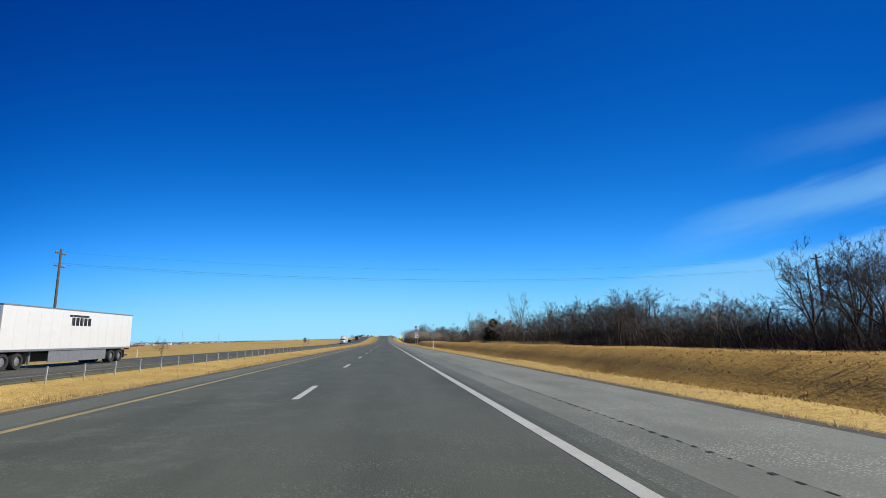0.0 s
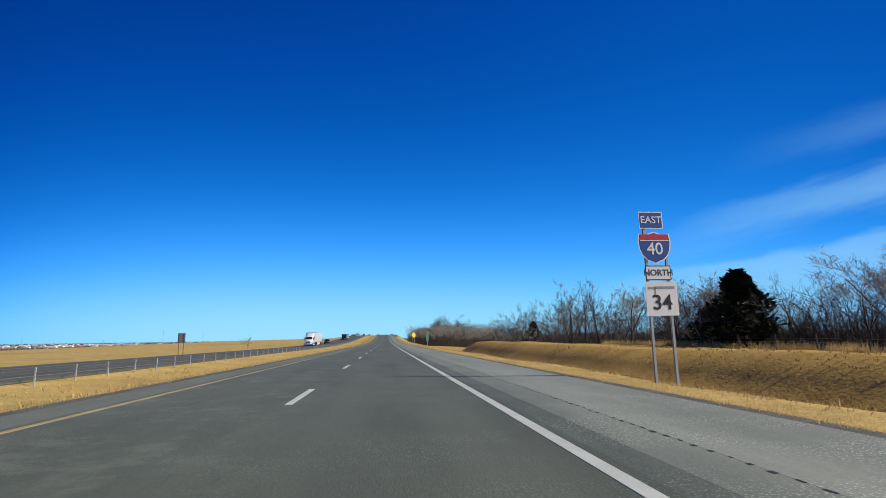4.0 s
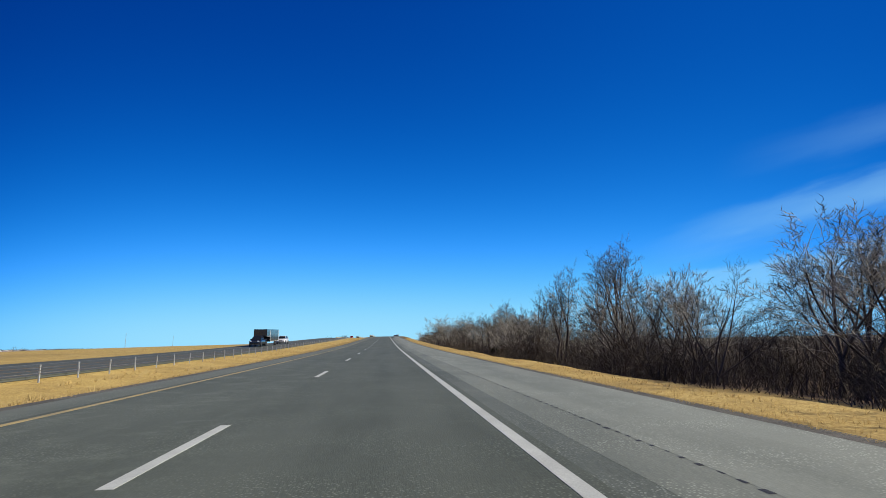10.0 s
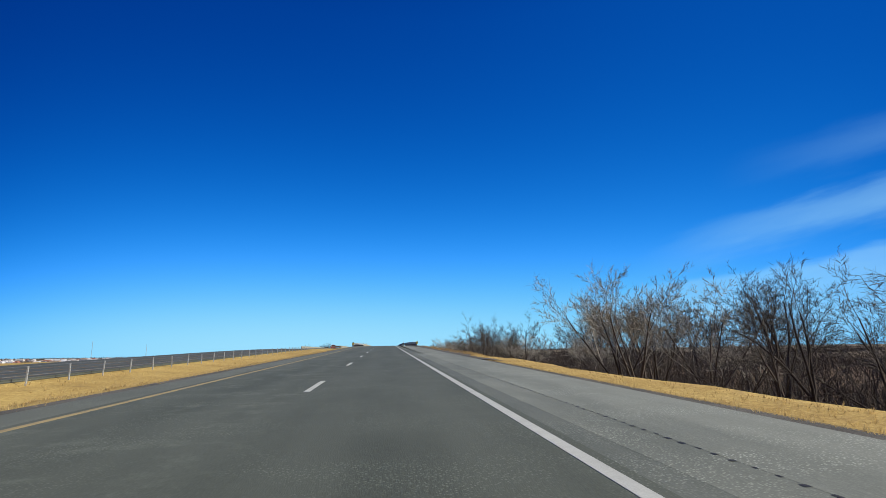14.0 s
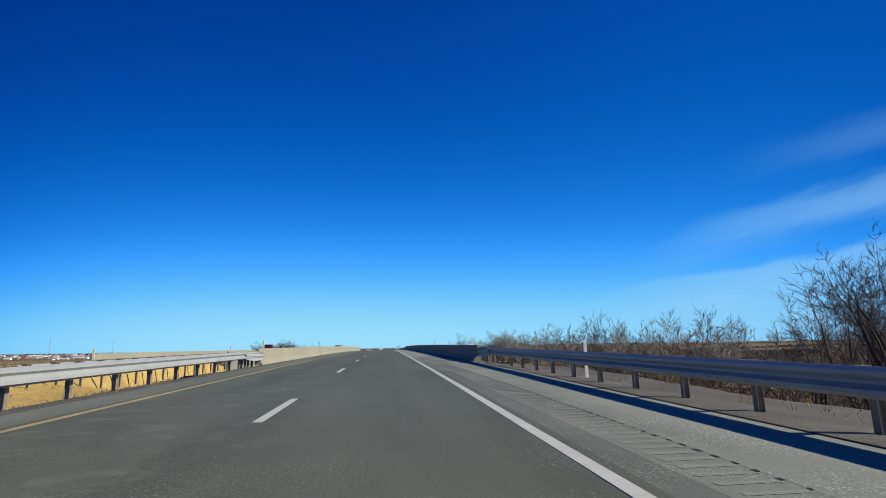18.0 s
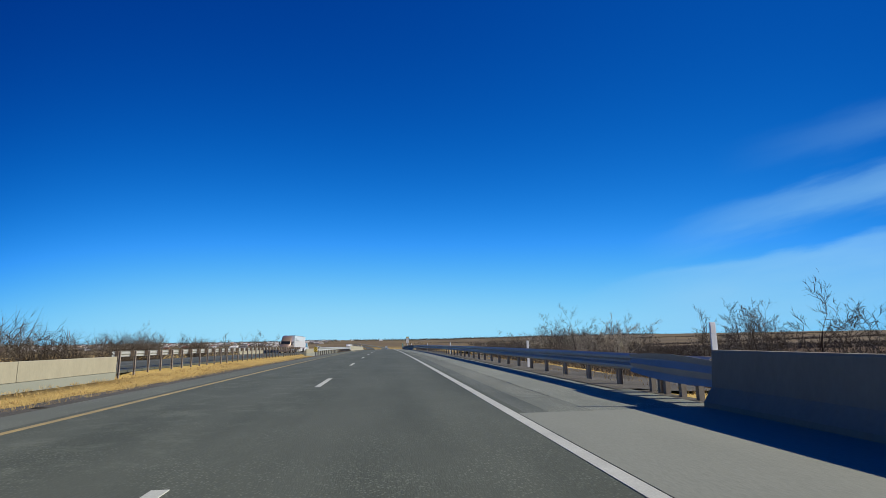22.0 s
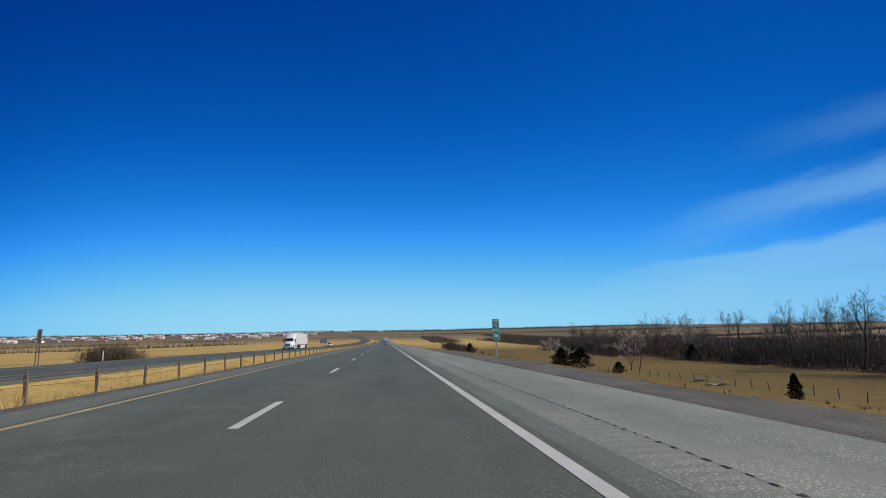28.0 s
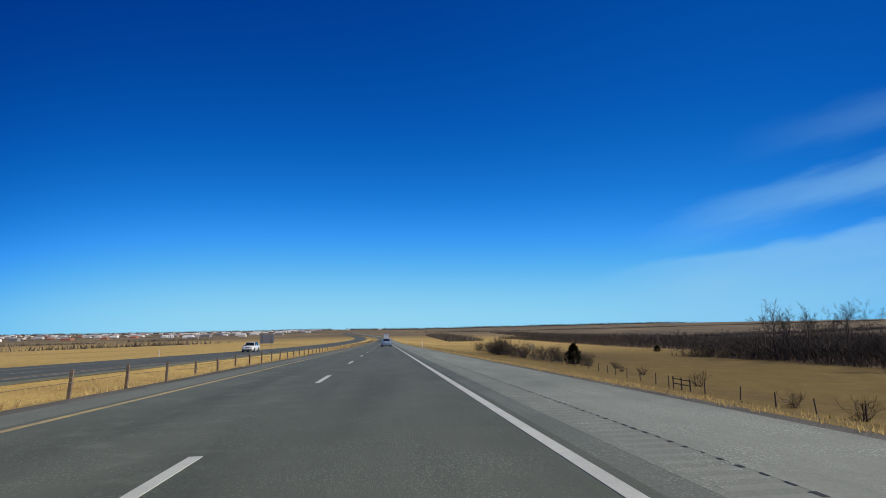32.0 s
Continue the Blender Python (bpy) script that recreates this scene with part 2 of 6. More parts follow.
M_WHITE = material("white_road_paint", (.56, .585, .52), .7, (.32, .33, .295), (2.0, 60), (.35, .35), .2, .004)
M_YELLOW = material("yellow_road_paint", (.47, .35, .13), .7, (.24, .20, .11), (2.0, 60), (.6, .5), .2, .004)
M_WORNPAINT = material("worn_road_paint", (.26, .265, .235), .75, (.13, .135, .115), (1.0, 40), (.5, .4), .2, .004)
M_DRY = material("dry_grass", (.54, .39, .16), .95, (.27, .17, .065), (.16, 5.0), (.55, .6), .9, .08, spec=.15)
M_GRAVEL = material("gravel", (.185, .176, .150), .95, (.070, .067, .057), (.7, 32), (.5, .6), .9, .03, spec=.2)
M_PARAPET = material("parapet_concrete", (.300, .288, .210), .88, (.205, .196, .146), (1.6, 18), (.42, .25), .35, .01, stretch=(1, .7, .3), vary=.07)
M_GALV = material("galvanised_steel", (.40, .425, .415), .55, (.29, .305, .30), (1.5, 60), (.5, .3), .1, .002, metal=.2)
M_RAILPOST = material("dull_galvanised_post", (.27, .24, .20), .6, (.15, .125, .10), (3, 40), (.6, .4), .2, .003)
M_POST = material("weathered_post", (.17, .13, .095), .9, (.09, .07, .055), (4, 60), (.5, .5), .4, .005)
M_UTILITY = material("creosoted_wood", (.085, .070, .058), .9, (.05, .042, .036), (4, 60), (.5, .5), .4, .005)
M_BARK = material("bark", (.135, .113, .092), .95, (.06, .049, .039), (2, 30), (.6, .5), .6, .02, vary=.25, spec=.2)
M_TWIG = material("twigs", (.160, .143, .117), .95, (.085, .075, .061), (.4, 9), (.6, .4), 0, 0, vary=.3, spec=.15)
M_PALE = material("pale_twigs", (.42, .390, .315), .95, (.26, .238, .190), (.4, 9), (.6, .4), 0, 0, vary=.2, spec=.15)
M_GROVE = material("far_twigs", (.165, .148, .124), .95, (.085, .075, .063), (.3, 6), (.6, .4), 0, 0, spec=.1)
M_BLEACH = material("bleached_twigs", (.60, .56, .47), .9, (.42, .385, .315), (.4, 9), (.5, .4), 0, 0, spec=.15)
M_CEDAR = material("cedar_needles", (.046, .060, .028), .9, (.020, .028, .014), (1.2, 9), (.6, .5), .3, .03, vary=.2, spec=.2)
M_BRUSH = material("brush_stems", (.100, .084, .066), .95, (.050, .041, .033), (.25, 5), (.6, .4), 0, 0, spec=.15)
M_STRAW = material("straw", (.68, .53, .25), .9, (.42, .295, .12), (.3, 6), (.6, .5), 0, 0, spec=.2)
M_STRAW.node_tree.nodes["Principled BSDF"].inputs["Subsurface Weight"].default_value = 0.0
_nt = M_STRAW.node_tree
_glow, _join = _nt.nodes.new("ShaderNodeBsdfTranslucent"), _nt.nodes.new("ShaderNodeMixShader")
_glow.inputs["Color"].default_value = (.60, .44, .18, 1)
_join.inputs[0].default_value = .45
_nt.links.new(_nt.nodes["Principled BSDF"].outputs[0], _join.inputs[1])
_nt.links.new(_glow.outputs[0], _join.inputs[2])
_nt.links.new(_join.outputs[0], _nt.nodes["Material Output"].inputs["Surface"])
M_THATCH = material("brown_thatch", (.58, .44, .175), .95, (.33, .23, .09), (.5, 7), (.6, .5), 0, 0, spec=.12)
M_GREYMETAL = material("grey_metal", (.33, .34, .35), .5, (.22, .23, .24), (3, 50), (.5, .4), .1, .002, metal=.6)
M_BLACK = material("black_rubber", (.014, .014, .015), .75, (.03, .03, .03), (4, 60), (.5, .4), .2, .003)


# ---- makers of meshes ----
def mesh(name, verts, faces, mat, smooth=False):
    me = bpy.data.meshes.new(name)
    me.from_pydata([tuple(map(float, v)) for v in verts], [], [tuple(map(int, f)) for f in faces])
    me.materials.append(mat)
    if smooth:
        me.polygons.foreach_set("use_smooth", [True] * len(me.polygons))
    return me


def put(name, me, parent=None, label="", at=None):
    ob = new(name, me)
    if parent is not None:
        ob.parent = parent
    if at is not None:
        ob.matrix_basis = at
    if label:
        ob["label"] = label
    return ob


def part(name, bm, mat, parent, label="", smooth=False):
    me = bpy.data.meshes.new(name)
    bm.to_mesh(me)
    bm.free()
    me.materials.append(mat)
    if smooth:
        me.polygons.foreach_set("use_smooth", [True] * len(me.polygons))
    return put(name, me, parent, label)


def thing(name, label, category, group="", at=None, kind=""):
    ob = new(name)
    ob.empty_display_size = .3
    if at is not None:
        ob.matrix_basis = at
    return tagged(ob, label, category, group, kind)


def ribbon(y0, y1, step, outline, closed=True, side=0.0):
    """Verts and faces of an outline of (x, z) carried along the road from y0 to y1."""
    n = max(1, int(math.ceil((y1 - y0) / step)))
    ys = np.linspace(y0, y1, n + 1)
    k = len(outline)
    verts, faces = [], []
    for y in ys:
        ox, oz = float(road_x(y)), float(road_z(y))
        for x, z in outline:
            verts.append((x + ox + side, y, z + oz))
    ring = k if closed else k - 1
    for i in range(n):
        for j in range(ring):
            a, b = i * k + j, i * k + (j + 1) % k
            faces.append((a, b, b + k, a + k))
    if closed:
        faces.append(tuple(range(k)))
        faces.append(tuple(n * k + j for j in reversed(range(k))))
    return verts, faces


def swept(name, y0, y1, step, outline, mat, parent=None, label="", closed=True):
    return put(name, mesh(name, *ribbon(y0, y1, step, outline, closed), mat), parent, label)


def slab(x0, x1, z0, z1):
    """An outline, run round so that its faces look outwards."""
    return [(x0, z1), (x0, z0), (x1, z0), (x1, z1)][::-1]


def box(bm, x0, x1, y0, y1, z0, z1, bevel=0.0):
    vs = [bm.verts.new(p) for p in ((x0, y0, z0), (x1, y0, z0), (x1, y1, z0), (x0, y1, z0), (x0, y0, z1), (x1, y0, z1), (x1, y1, z1), (x0, y1, z1))]
    fs = [bm.faces.new([vs[i] for i in f]) for f in ((3, 2, 1, 0), (4, 5, 6, 7), (0, 1, 5, 4), (1, 2, 6, 5), (2, 3, 7, 6), (3, 0, 4, 7))]
    if bevel:
        es = list({e for f in fs for e in f.edges})
        bmesh.ops.bevel(bm, geom=es, offset=bevel, segments=2, affect="EDGES", profile=.7)
    return vs


def solid(*boxes, bevel=0.0):
    bm = bmesh.new()
    for b in boxes:
        box(bm, *b, bevel=bevel)
    return bm


def tube(bm, points, radii, sides=8, cap=True):
    """A round bar through the points."""
    rings = []
    pts = [Vector(p) for p in points]
    for i, p in enumerate(pts):
        d = (pts[min(i + 1, len(pts) - 1)] - pts[max(i - 1, 0)]).normalized()
        u = d.orthogonal().normalized()
        if i:
            u = (prev - d * prev.dot(d)).normalized()
        prev = u
        v = d.cross(u)
        r = radii[i] if isinstance(radii, (list, tuple)) else radii
        rings.append([bm.verts.new(p + (u * math.cos(a) + v * math.sin(a)) * r) for a in (2 * math.pi * k / sides for k in range(sides))])
    for a, b in zip(rings, rings[1:]):
        for k in range(sides):
            bm.faces.new((a[k], a[(k + 1) % sides], b[(k + 1) % sides], b[k]))
    if cap:
        bm.faces.new(rings[0][::-1])
        bm.faces.new(rings[-1])
    return bm


# ---- ground ----
BRIDGES = ((592.5, 700.0), (790.0, 844.5))
WEST_BRIDGES = ((618.0, 724.5), (797.0, 868.0))


def smooth(a, b, v):
    t = np.clip((v - a) / (b - a), 0, 1)
    return t * t * (3 - 2 * t)


def bump_at(v, mid, half):
    return np.exp(-((v - mid) / half) ** 2)


def lie(x, y):
    """The ground's height at x, y."""
    x, y = np.asarray(x, float), np.asarray(y, float)
    u = x - road_x(y)
    base = road_z(y)
    # verge, ditch and back slope on the south side; an embankment near the bridges; pasture below the road after them
    bank = smooth(-200, -100, y) * (1 - smooth(200, 210, y))
    high = smooth(300, 420, y) * (1 - smooth(1150, 1500, y))
    south = -.13 * smooth(5.2, 6.2, u) - .45 * smooth(7.5, 10.0, u) - bank * .35 * smooth(7.5, 10.0, u) + bank * (1.36 + .30 * smooth(150, 195, y)) * smooth(10.2, 13.8, u) - bank * .75 * smooth(14.5, 31, u) - .9 * smooth(10, 30, u) * (1 - bank)
    lip = smooth(930, 970, y)
    south = south - .5 * lip * smooth(5.9, 9.5, u)
    drop = (2.6 + 3.2 * smooth(400, 560, y)) * (1 - .20 * smooth(840, 960, y) - .38 * smooth(1020, 1110, y)) + .6 - .5 * lip
    south = south - high * drop * smooth(8.3 + .7 * smooth(840, 900, y) - 2.6 * lip, 18 + 17 * smooth(840, 940, y) + 10 * lip, u)
    south = south - 1.6 * bump_at(y, 213, 7) * smooth(6.5, 10, u)
    # median hollow, westbound shoulder, fields on the north side
    north = -.11 * (1 - smooth(-7.2, -6.3, u)) - .55 * bump_at(u, -11.3, 2.6) - .42 * (1 - smooth(-15, -8.5, u)) - (.5 + high * 1.8) * (1 - smooth(-50, -29.5, u))
    off = np.where(u > -2, south, north)
    off = np.where((u > -6.6) & (u < 5.4), -.16, off)
    off = np.where((u > -28.6) & (u < -16.0), -.32 - .16, off)
    # creek bed under the bridges
    gorge = np.zeros_like(y)
    for a, b in BRIDGES:
        gorge = np.maximum(gorge, (u > -15.0) * smooth(a - 3, a + 14, y) * (1 - smooth(b - 14, b + 3, y)))
    for a, b in WEST_BRIDGES:
        gorge = np.maximum(gorge, (u <= -15.0) * smooth(a - 3, a + 14, y) * (1 - smooth(b - 14, b + 3, y)))
    off = off - gorge * (6.5 + 0 * u)
    near = 1 - smooth(60, 420, np.abs(u))
    # far country: gentle swells that rise to a low skyline
    far_level = np.interp(y, [-3000, 0, 300, 700, 1100, 1600, 2600, 4200], [2, -4.5, -5.0, -5.5, -8, -13, -8, 0])
    swell = 1.3 * np.sin(x / 310 + 1.3) * np.sin(y / 410 + .4) + smooth(700, 3200, -u) * 6 + smooth(200, 2200, u) * 11
    rough = .05 * np.sin(x * 1.7 + y * .6) * np.sin(y * .9) + .04 * np.sin(x * .7 - y * .33)
    rough = rough * ((u < -29) | (u > 7.5) | ((u < -8) & (u > -14)))
    return near * (base + off) + (1 - near) * (far_level + swell) + rough


def sheet():
    us = [-3600, -2600, -1800, -1200, -800, -560, -400, -280, -200, -150, -110, -80, -60, -45, -38, -33, -30, -28.7, -28.5, -26, -22, -18, -16.1,
          -15.9, -14.6, -13.4, -12.2, -11, -10, -9, -8, -7.2, -6.7, -6.5, -3, 0, 3, 5.3, 5.5, 6.2, 7, 8, 9, 10, 11, 12, 13.5, 15, 17, 19, 21.5, 24,
          27, 31, 36, 42, 50, 60, 75, 95, 125, 165, 220, 300, 420, 600, 850, 1200, 1800, 2600, 3600]
    ys = list(np.arange(-300, -30, 30.0)) + list(np.arange(-30, 1240, 2.5)) + list(np.arange(1240, 1700, 20)) + list(np.arange(1700, 4700, 120))
    U, Y = np.meshgrid(us, ys)
    X = U + road_x(Y)
    Z = lie(X, Y)
    k = len(us)
    verts = np.stack([X.ravel(), Y.ravel(), Z.ravel()], 1)
    i, j = np.meshgrid(np.arange(len(ys) - 1), np.arange(k - 1), indexing="ij")
    a = (i * k + j).ravel()
    faces = np.stack([a, a + 1, a + 1 + k, a + k], 1)
    me = bpy.data.meshes.new("ground")
    me.from_pydata(verts.tolist(), [], faces.tolist())
    me.polygons.foreach_set("use_smooth", [True] * len(me.polygons))
    return me


def ground_material():
    """Dry winter grass, with bare and mown patches and green-brown pasture in the low land south of the road."""
    m = material("winter_grassland", (.68, .52, .185), .95, (.43, .305, .105), (.35, 6.5), (.55, .6), .6, .05, spec=.12)
    nt = m.node_tree
    b = nt.nodes["Principled BSDF"]
    old = b.inputs["Base Color"].links[0].from_socket
    geo = nt.nodes.new("ShaderNodeNewGeometry")
    big = nt.nodes.new("ShaderNodeTexNoise")
    big.inputs["Scale"].default_value, big.inputs["Detail"].default_value = .012, 6
    nt.links.new(geo.outputs["Position"], big.inputs["Vector"])
    r = nt.nodes.new("ShaderNodeMapRange")
    r.inputs[1].default_value, r.inputs[2].default_value, r.inputs[4].default_value = .53, .66, .40
    nt.links.new(big.outputs["Fac"], r.inputs[0])
    mx = nt.nodes.new("ShaderNodeMixRGB")
    mx.inputs["Color2"].default_value = (.23, .155, .07, 1)
    nt.links.new(r.outputs[0], mx.inputs["Fac"])
    nt.links.new(old, mx.inputs["Color1"])
    # bare, trodden soil showing through in patches of a few feet
    soil = nt.nodes.new("ShaderNodeTexNoise")
    soil.inputs["Scale"].default_value, soil.inputs["Detail"].default_value, soil.inputs["Roughness"].default_value = .42, 8, .68
    nt.links.new(geo.outputs["Position"], soil.inputs["Vector"])
    bare = nt.nodes.new("ShaderNodeMapRange")
    bare.inputs[1].default_value, bare.inputs[2].default_value, bare.inputs[4].default_value = .55, .68, .34
    nt.links.new(soil.outputs["Fac"], bare.inputs[0])
    dirt = nt.nodes.new("ShaderNodeMixRGB")
    dirt.inputs["Color2"].default_value = (.20, .145, .075, 1)
    nt.links.new(bare.outputs[0], dirt.inputs["Fac"])
    nt.links.new(mx.outputs[0], dirt.inputs["Color1"])
    mx = dirt
    # stubble: fine pale straws over darker thatch
    straw = nt.nodes.new("ShaderNodeTexNoise")
    straw.inputs["Scale"].default_value, straw.inputs["Detail"].default_value, straw.inputs["Roughness"].default_value = 17, 6, .75
    nt.links.new(geo.outputs["Position"], straw.inputs["Vector"])
    mat_r = nt.nodes.new("ShaderNodeMapRange")
    mat_r.inputs[1].default_value, mat_r.inputs[2].default_value, mat_r.inputs[3].default_value, mat_r.inputs[4].default_value = .40, .60, .85, 0
    nt.links.new(straw.outputs["Fac"], mat_r.inputs[0])
    thatch = nt.nodes.new("ShaderNodeMixRGB")
    thatch.blend_type, thatch.inputs["Color2"].default_value = "MULTIPLY", (.58, .52, .44, 1)
    nt.links.new(mat_r.outputs[0], thatch.inputs["Fac"])
    nt.links.new(mx.outputs[0], thatch.inputs["Color1"])
    mx = thatch
    # the grazed pasture south of the road, east of the creeks, is browner than the mown verges
    sep = nt.nodes.new("ShaderNodeSeparateXYZ")
    nt.links.new(geo.outputs["Position"], sep.inputs[0])
    masks = []
    for axis, lo, hi in (("X", 4.5, 6.5), ("Y", 800.0, 870.0), ("Y", 1320.0, 1150.0)):
        r = nt.nodes.new("ShaderNodeMapRange")
        r.inputs[1].default_value, r.inputs[2].default_value = lo, hi
        nt.links.new(sep.outputs[axis], r.inputs[0])
        masks.append(r.outputs[0])
    both = nt.nodes.new("ShaderNodeMath")
    both.operation = "MULTIPLY"
    nt.links.new(masks[0], both.inputs[0])
    nt.links.new(masks[1], both.inputs[1])
    third = nt.nodes.new("ShaderNodeMath")
    third.operation = "MULTIPLY"
    nt.links.new(both.outputs[0], third.inputs[0])
    nt.links.new(masks[2], third.inputs[1])
    both = third
    graze = nt.nodes.new("ShaderNodeMixRGB")
    graze.blend_type, graze.inputs["Color2"].default_value = "MULTIPLY", (.36, .36, .34, 1)
    nt.links.new(both.outputs[0], graze.inputs["Fac"])
    nt.links.new(mx.outputs[0], graze.inputs["Color1"])
    # the mown bank beside the first ditch is browner and uneven
    for axis, lo, hi in (("X", 8.2, 9.4), ("X", 36.0, 33.0), ("Y", 262.0, 215.0)):
        r = nt.nodes.new("ShaderNodeMapRange")
        r.inputs[1].default_value, r.inputs[2].default_value = lo, hi
        nt.links.new(sep.outputs[axis], r.inputs[0])
        masks.append(r.outputs[0])
    worn = masks[3]
    for c in masks[4:]:
        k = nt.nodes.new("ShaderNodeMath")
        k.operation = "MULTIPLY"
        nt.links.new(worn, k.inputs[0])
        nt.links.new(c, k.inputs[1])
        worn = k.outputs[0]
    mown = nt.nodes.new("ShaderNodeMixRGB")
    mown.blend_type, mown.inputs["Color2"].default_value = "MULTIPLY", (.95, .84, .62, 1)
    nt.links.new(worn, mown.inputs["Fac"])
    nt.links.new(graze.outputs[0], mown.inputs["Color1"])
    graze = mown
    # the far land is ploughed and wooded, duller than the near meadows
    far_r = nt.nodes.new("ShaderNodeMapRange")
    far_r.inputs[1].default_value, far_r.inputs[2].default_value, far_r.inputs[4].default_value = 1450, 1900, .85
    nt.links.new(sep.outputs["Y"], far_r.inputs[0])
    strip = nt.nodes.new("ShaderNodeTexNoise")
    strip.inputs["Scale"].default_value, strip.inputs["Detail"].default_value = .006, 4
    nt.links.new(geo.outputs["Position"], strip.inputs["Vector"])
    wide = nt.nodes.new("ShaderNodeMapRange")
    wide.inputs[1].default_value, wide.inputs[2].default_value, wide.inputs[4].default_value = 180, 260, .9
    nt.links.new(sep.outputs["X"], wide.inputs[0])
    either = nt.nodes.new("ShaderNodeMath")
    either.operation = "MAXIMUM"
    nt.links.new(far_r.outputs[0], either.inputs[0])
    nt.links.new(wide.outputs[0], either.inputs[1])
    tone = nt.nodes.new("ShaderNodeValToRGB")
    tone.color_ramp.elements[0].position, tone.color_ramp.elements[0].color = .49, (.115, .095, .07, 1)
    tone.color_ramp.elements[1].position, tone.color_ramp.elements[1].color = .68, (.24, .19, .11, 1)
    nt.links.new(strip.outputs["Fac"], tone.inputs[0])
    dull = nt.nodes.new("ShaderNodeMixRGB")
    nt.links.new(either.outputs[0], dull.inputs["Fac"])
    nt.links.new(graze.outputs[0], dull.inputs["Color1"])
    nt.links.new(tone.outputs[0], dull.inputs["Color2"])
    graze = dull
    # leaf litter on the floor of the woods, with wandering outer edges
    wander = nt.nodes.new("ShaderNodeTexNoise")
    wander.inputs["Scale"].default_value, wander.inputs["Detail"].default_value = .014, 5
    nt.links.new(geo.outputs["Position"], wander.inputs["Vector"])
    shift = nt.nodes.new("ShaderNodeVectorMath")
    shift.operation = "MULTIPLY_ADD"
    shift.inputs[1].default_value, shift.inputs[2].default_value = (190, 60, 0), (-95, -30, 0)
    nt.links.new(wander.outputs["Color"], shift.inputs[0])
    roam = nt.nodes.new("ShaderNodeVectorMath")
    nt.links.new(shift.outputs[0], roam.inputs[0])
    nt.links.new(geo.outputs["Position"], roam.inputs[1])
    loose = nt.nodes.new("ShaderNodeSeparateXYZ")
    nt.links.new(roam.outputs[0], loose.inputs[0])
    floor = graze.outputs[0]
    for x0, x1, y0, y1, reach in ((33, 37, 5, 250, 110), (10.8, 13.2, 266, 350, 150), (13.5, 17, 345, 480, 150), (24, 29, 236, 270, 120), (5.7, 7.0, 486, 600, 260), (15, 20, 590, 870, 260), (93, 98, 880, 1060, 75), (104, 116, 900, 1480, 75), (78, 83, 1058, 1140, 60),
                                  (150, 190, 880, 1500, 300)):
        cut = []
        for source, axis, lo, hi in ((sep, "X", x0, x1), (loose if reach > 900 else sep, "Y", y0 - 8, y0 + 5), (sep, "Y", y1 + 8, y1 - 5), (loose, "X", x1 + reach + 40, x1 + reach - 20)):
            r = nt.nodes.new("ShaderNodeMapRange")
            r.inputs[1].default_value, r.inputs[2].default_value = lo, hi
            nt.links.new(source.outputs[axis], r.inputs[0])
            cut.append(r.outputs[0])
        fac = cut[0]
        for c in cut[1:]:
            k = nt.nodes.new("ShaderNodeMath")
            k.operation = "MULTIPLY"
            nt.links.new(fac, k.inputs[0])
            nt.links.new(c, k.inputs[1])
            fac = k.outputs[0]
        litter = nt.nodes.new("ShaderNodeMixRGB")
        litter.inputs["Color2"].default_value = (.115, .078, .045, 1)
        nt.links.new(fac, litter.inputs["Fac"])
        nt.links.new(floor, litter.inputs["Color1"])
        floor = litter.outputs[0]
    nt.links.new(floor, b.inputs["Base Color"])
    return m


ground = tagged(new("ground", sheet()), "golden dry winter grassland with ditches and low swells", "ground", kind="structure")
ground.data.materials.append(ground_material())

# ---- roads ----
DASH, PERIOD, PHASE = 3.05, 12.19, 10.91
road = tagged(new("road", mesh("road", *ribbon(-200, 2400, 10, slab(-5.32, 1.98, -.14, 0)), M_LANE)),
              "two-lane eastbound grey asphalt carriageway with worn wheel tracks", "road", kind="structure")
shoulder_s = swept("shoulder", -200, 2400, 10, slab(3.04, 5.12, -.14, -.002), M_SHOULDER, road, "pale worn asphalt shoulder")
seam = swept("shoulder_seam", -200, 2400, 10, slab(1.98, 2.36, -.14, -.004), M_SEAM, road, "rough dark strip beside the edge line")
swept("rumble_strip", -200, 2400, 10, slab(2.36, 3.04, -.14, -.003), M_RUMBLE, road, "mottled asphalt strip with milled grooves")
shoulder_n = swept("shoulder", -200, 2400, 10, slab(-6.3, -5.32, -.14, -.003), M_INNER, road, "narrow dusty inner shoulder")
edge = swept("gravel_edge", -200, 1300, 5, slab(5.12, 5.55, -.16, -.03), M_GRAVEL, road, "strip of loose gravel")
edge = swept("gravel_edge", -200, 1300, 5, slab(-6.85, -6.3, -.16, -.035), M_GRAVEL, road, "strip of loose gravel")
swept("edge_line", -200, 2400, 8, slab(1.69, 1.85, -.004, .004), M_WHITE, road, "white painted edge line")
swept("edge_line", -200, 2400, 8, slab(-5.15, -5.02, -.004, .004), M_YELLOW, road, "yellow painted edge line")
west = tagged(new("road", mesh("road", *ribbon(-200, 2400, 10, [(x, z - .32) for x, z in slab(-28.2, -16.2, -.14, 0)]), M_FARLANE)),
              "two-lane westbound asphalt carriageway beyond the median", "road", kind="structure")
swept("edge_line", -200, 2400, 8, [(x, z - .32) for x, z in slab(-17.55, -17.42, -.004, .004)], M_WORNPAINT, west, "yellow painted edge line")
swept("edge_line", -200, 2400, 8, [(x, z - .32) for x, z in slab(-25.05, -24.9, -.004, .004)], M_WORNPAINT, west, "white painted edge line")

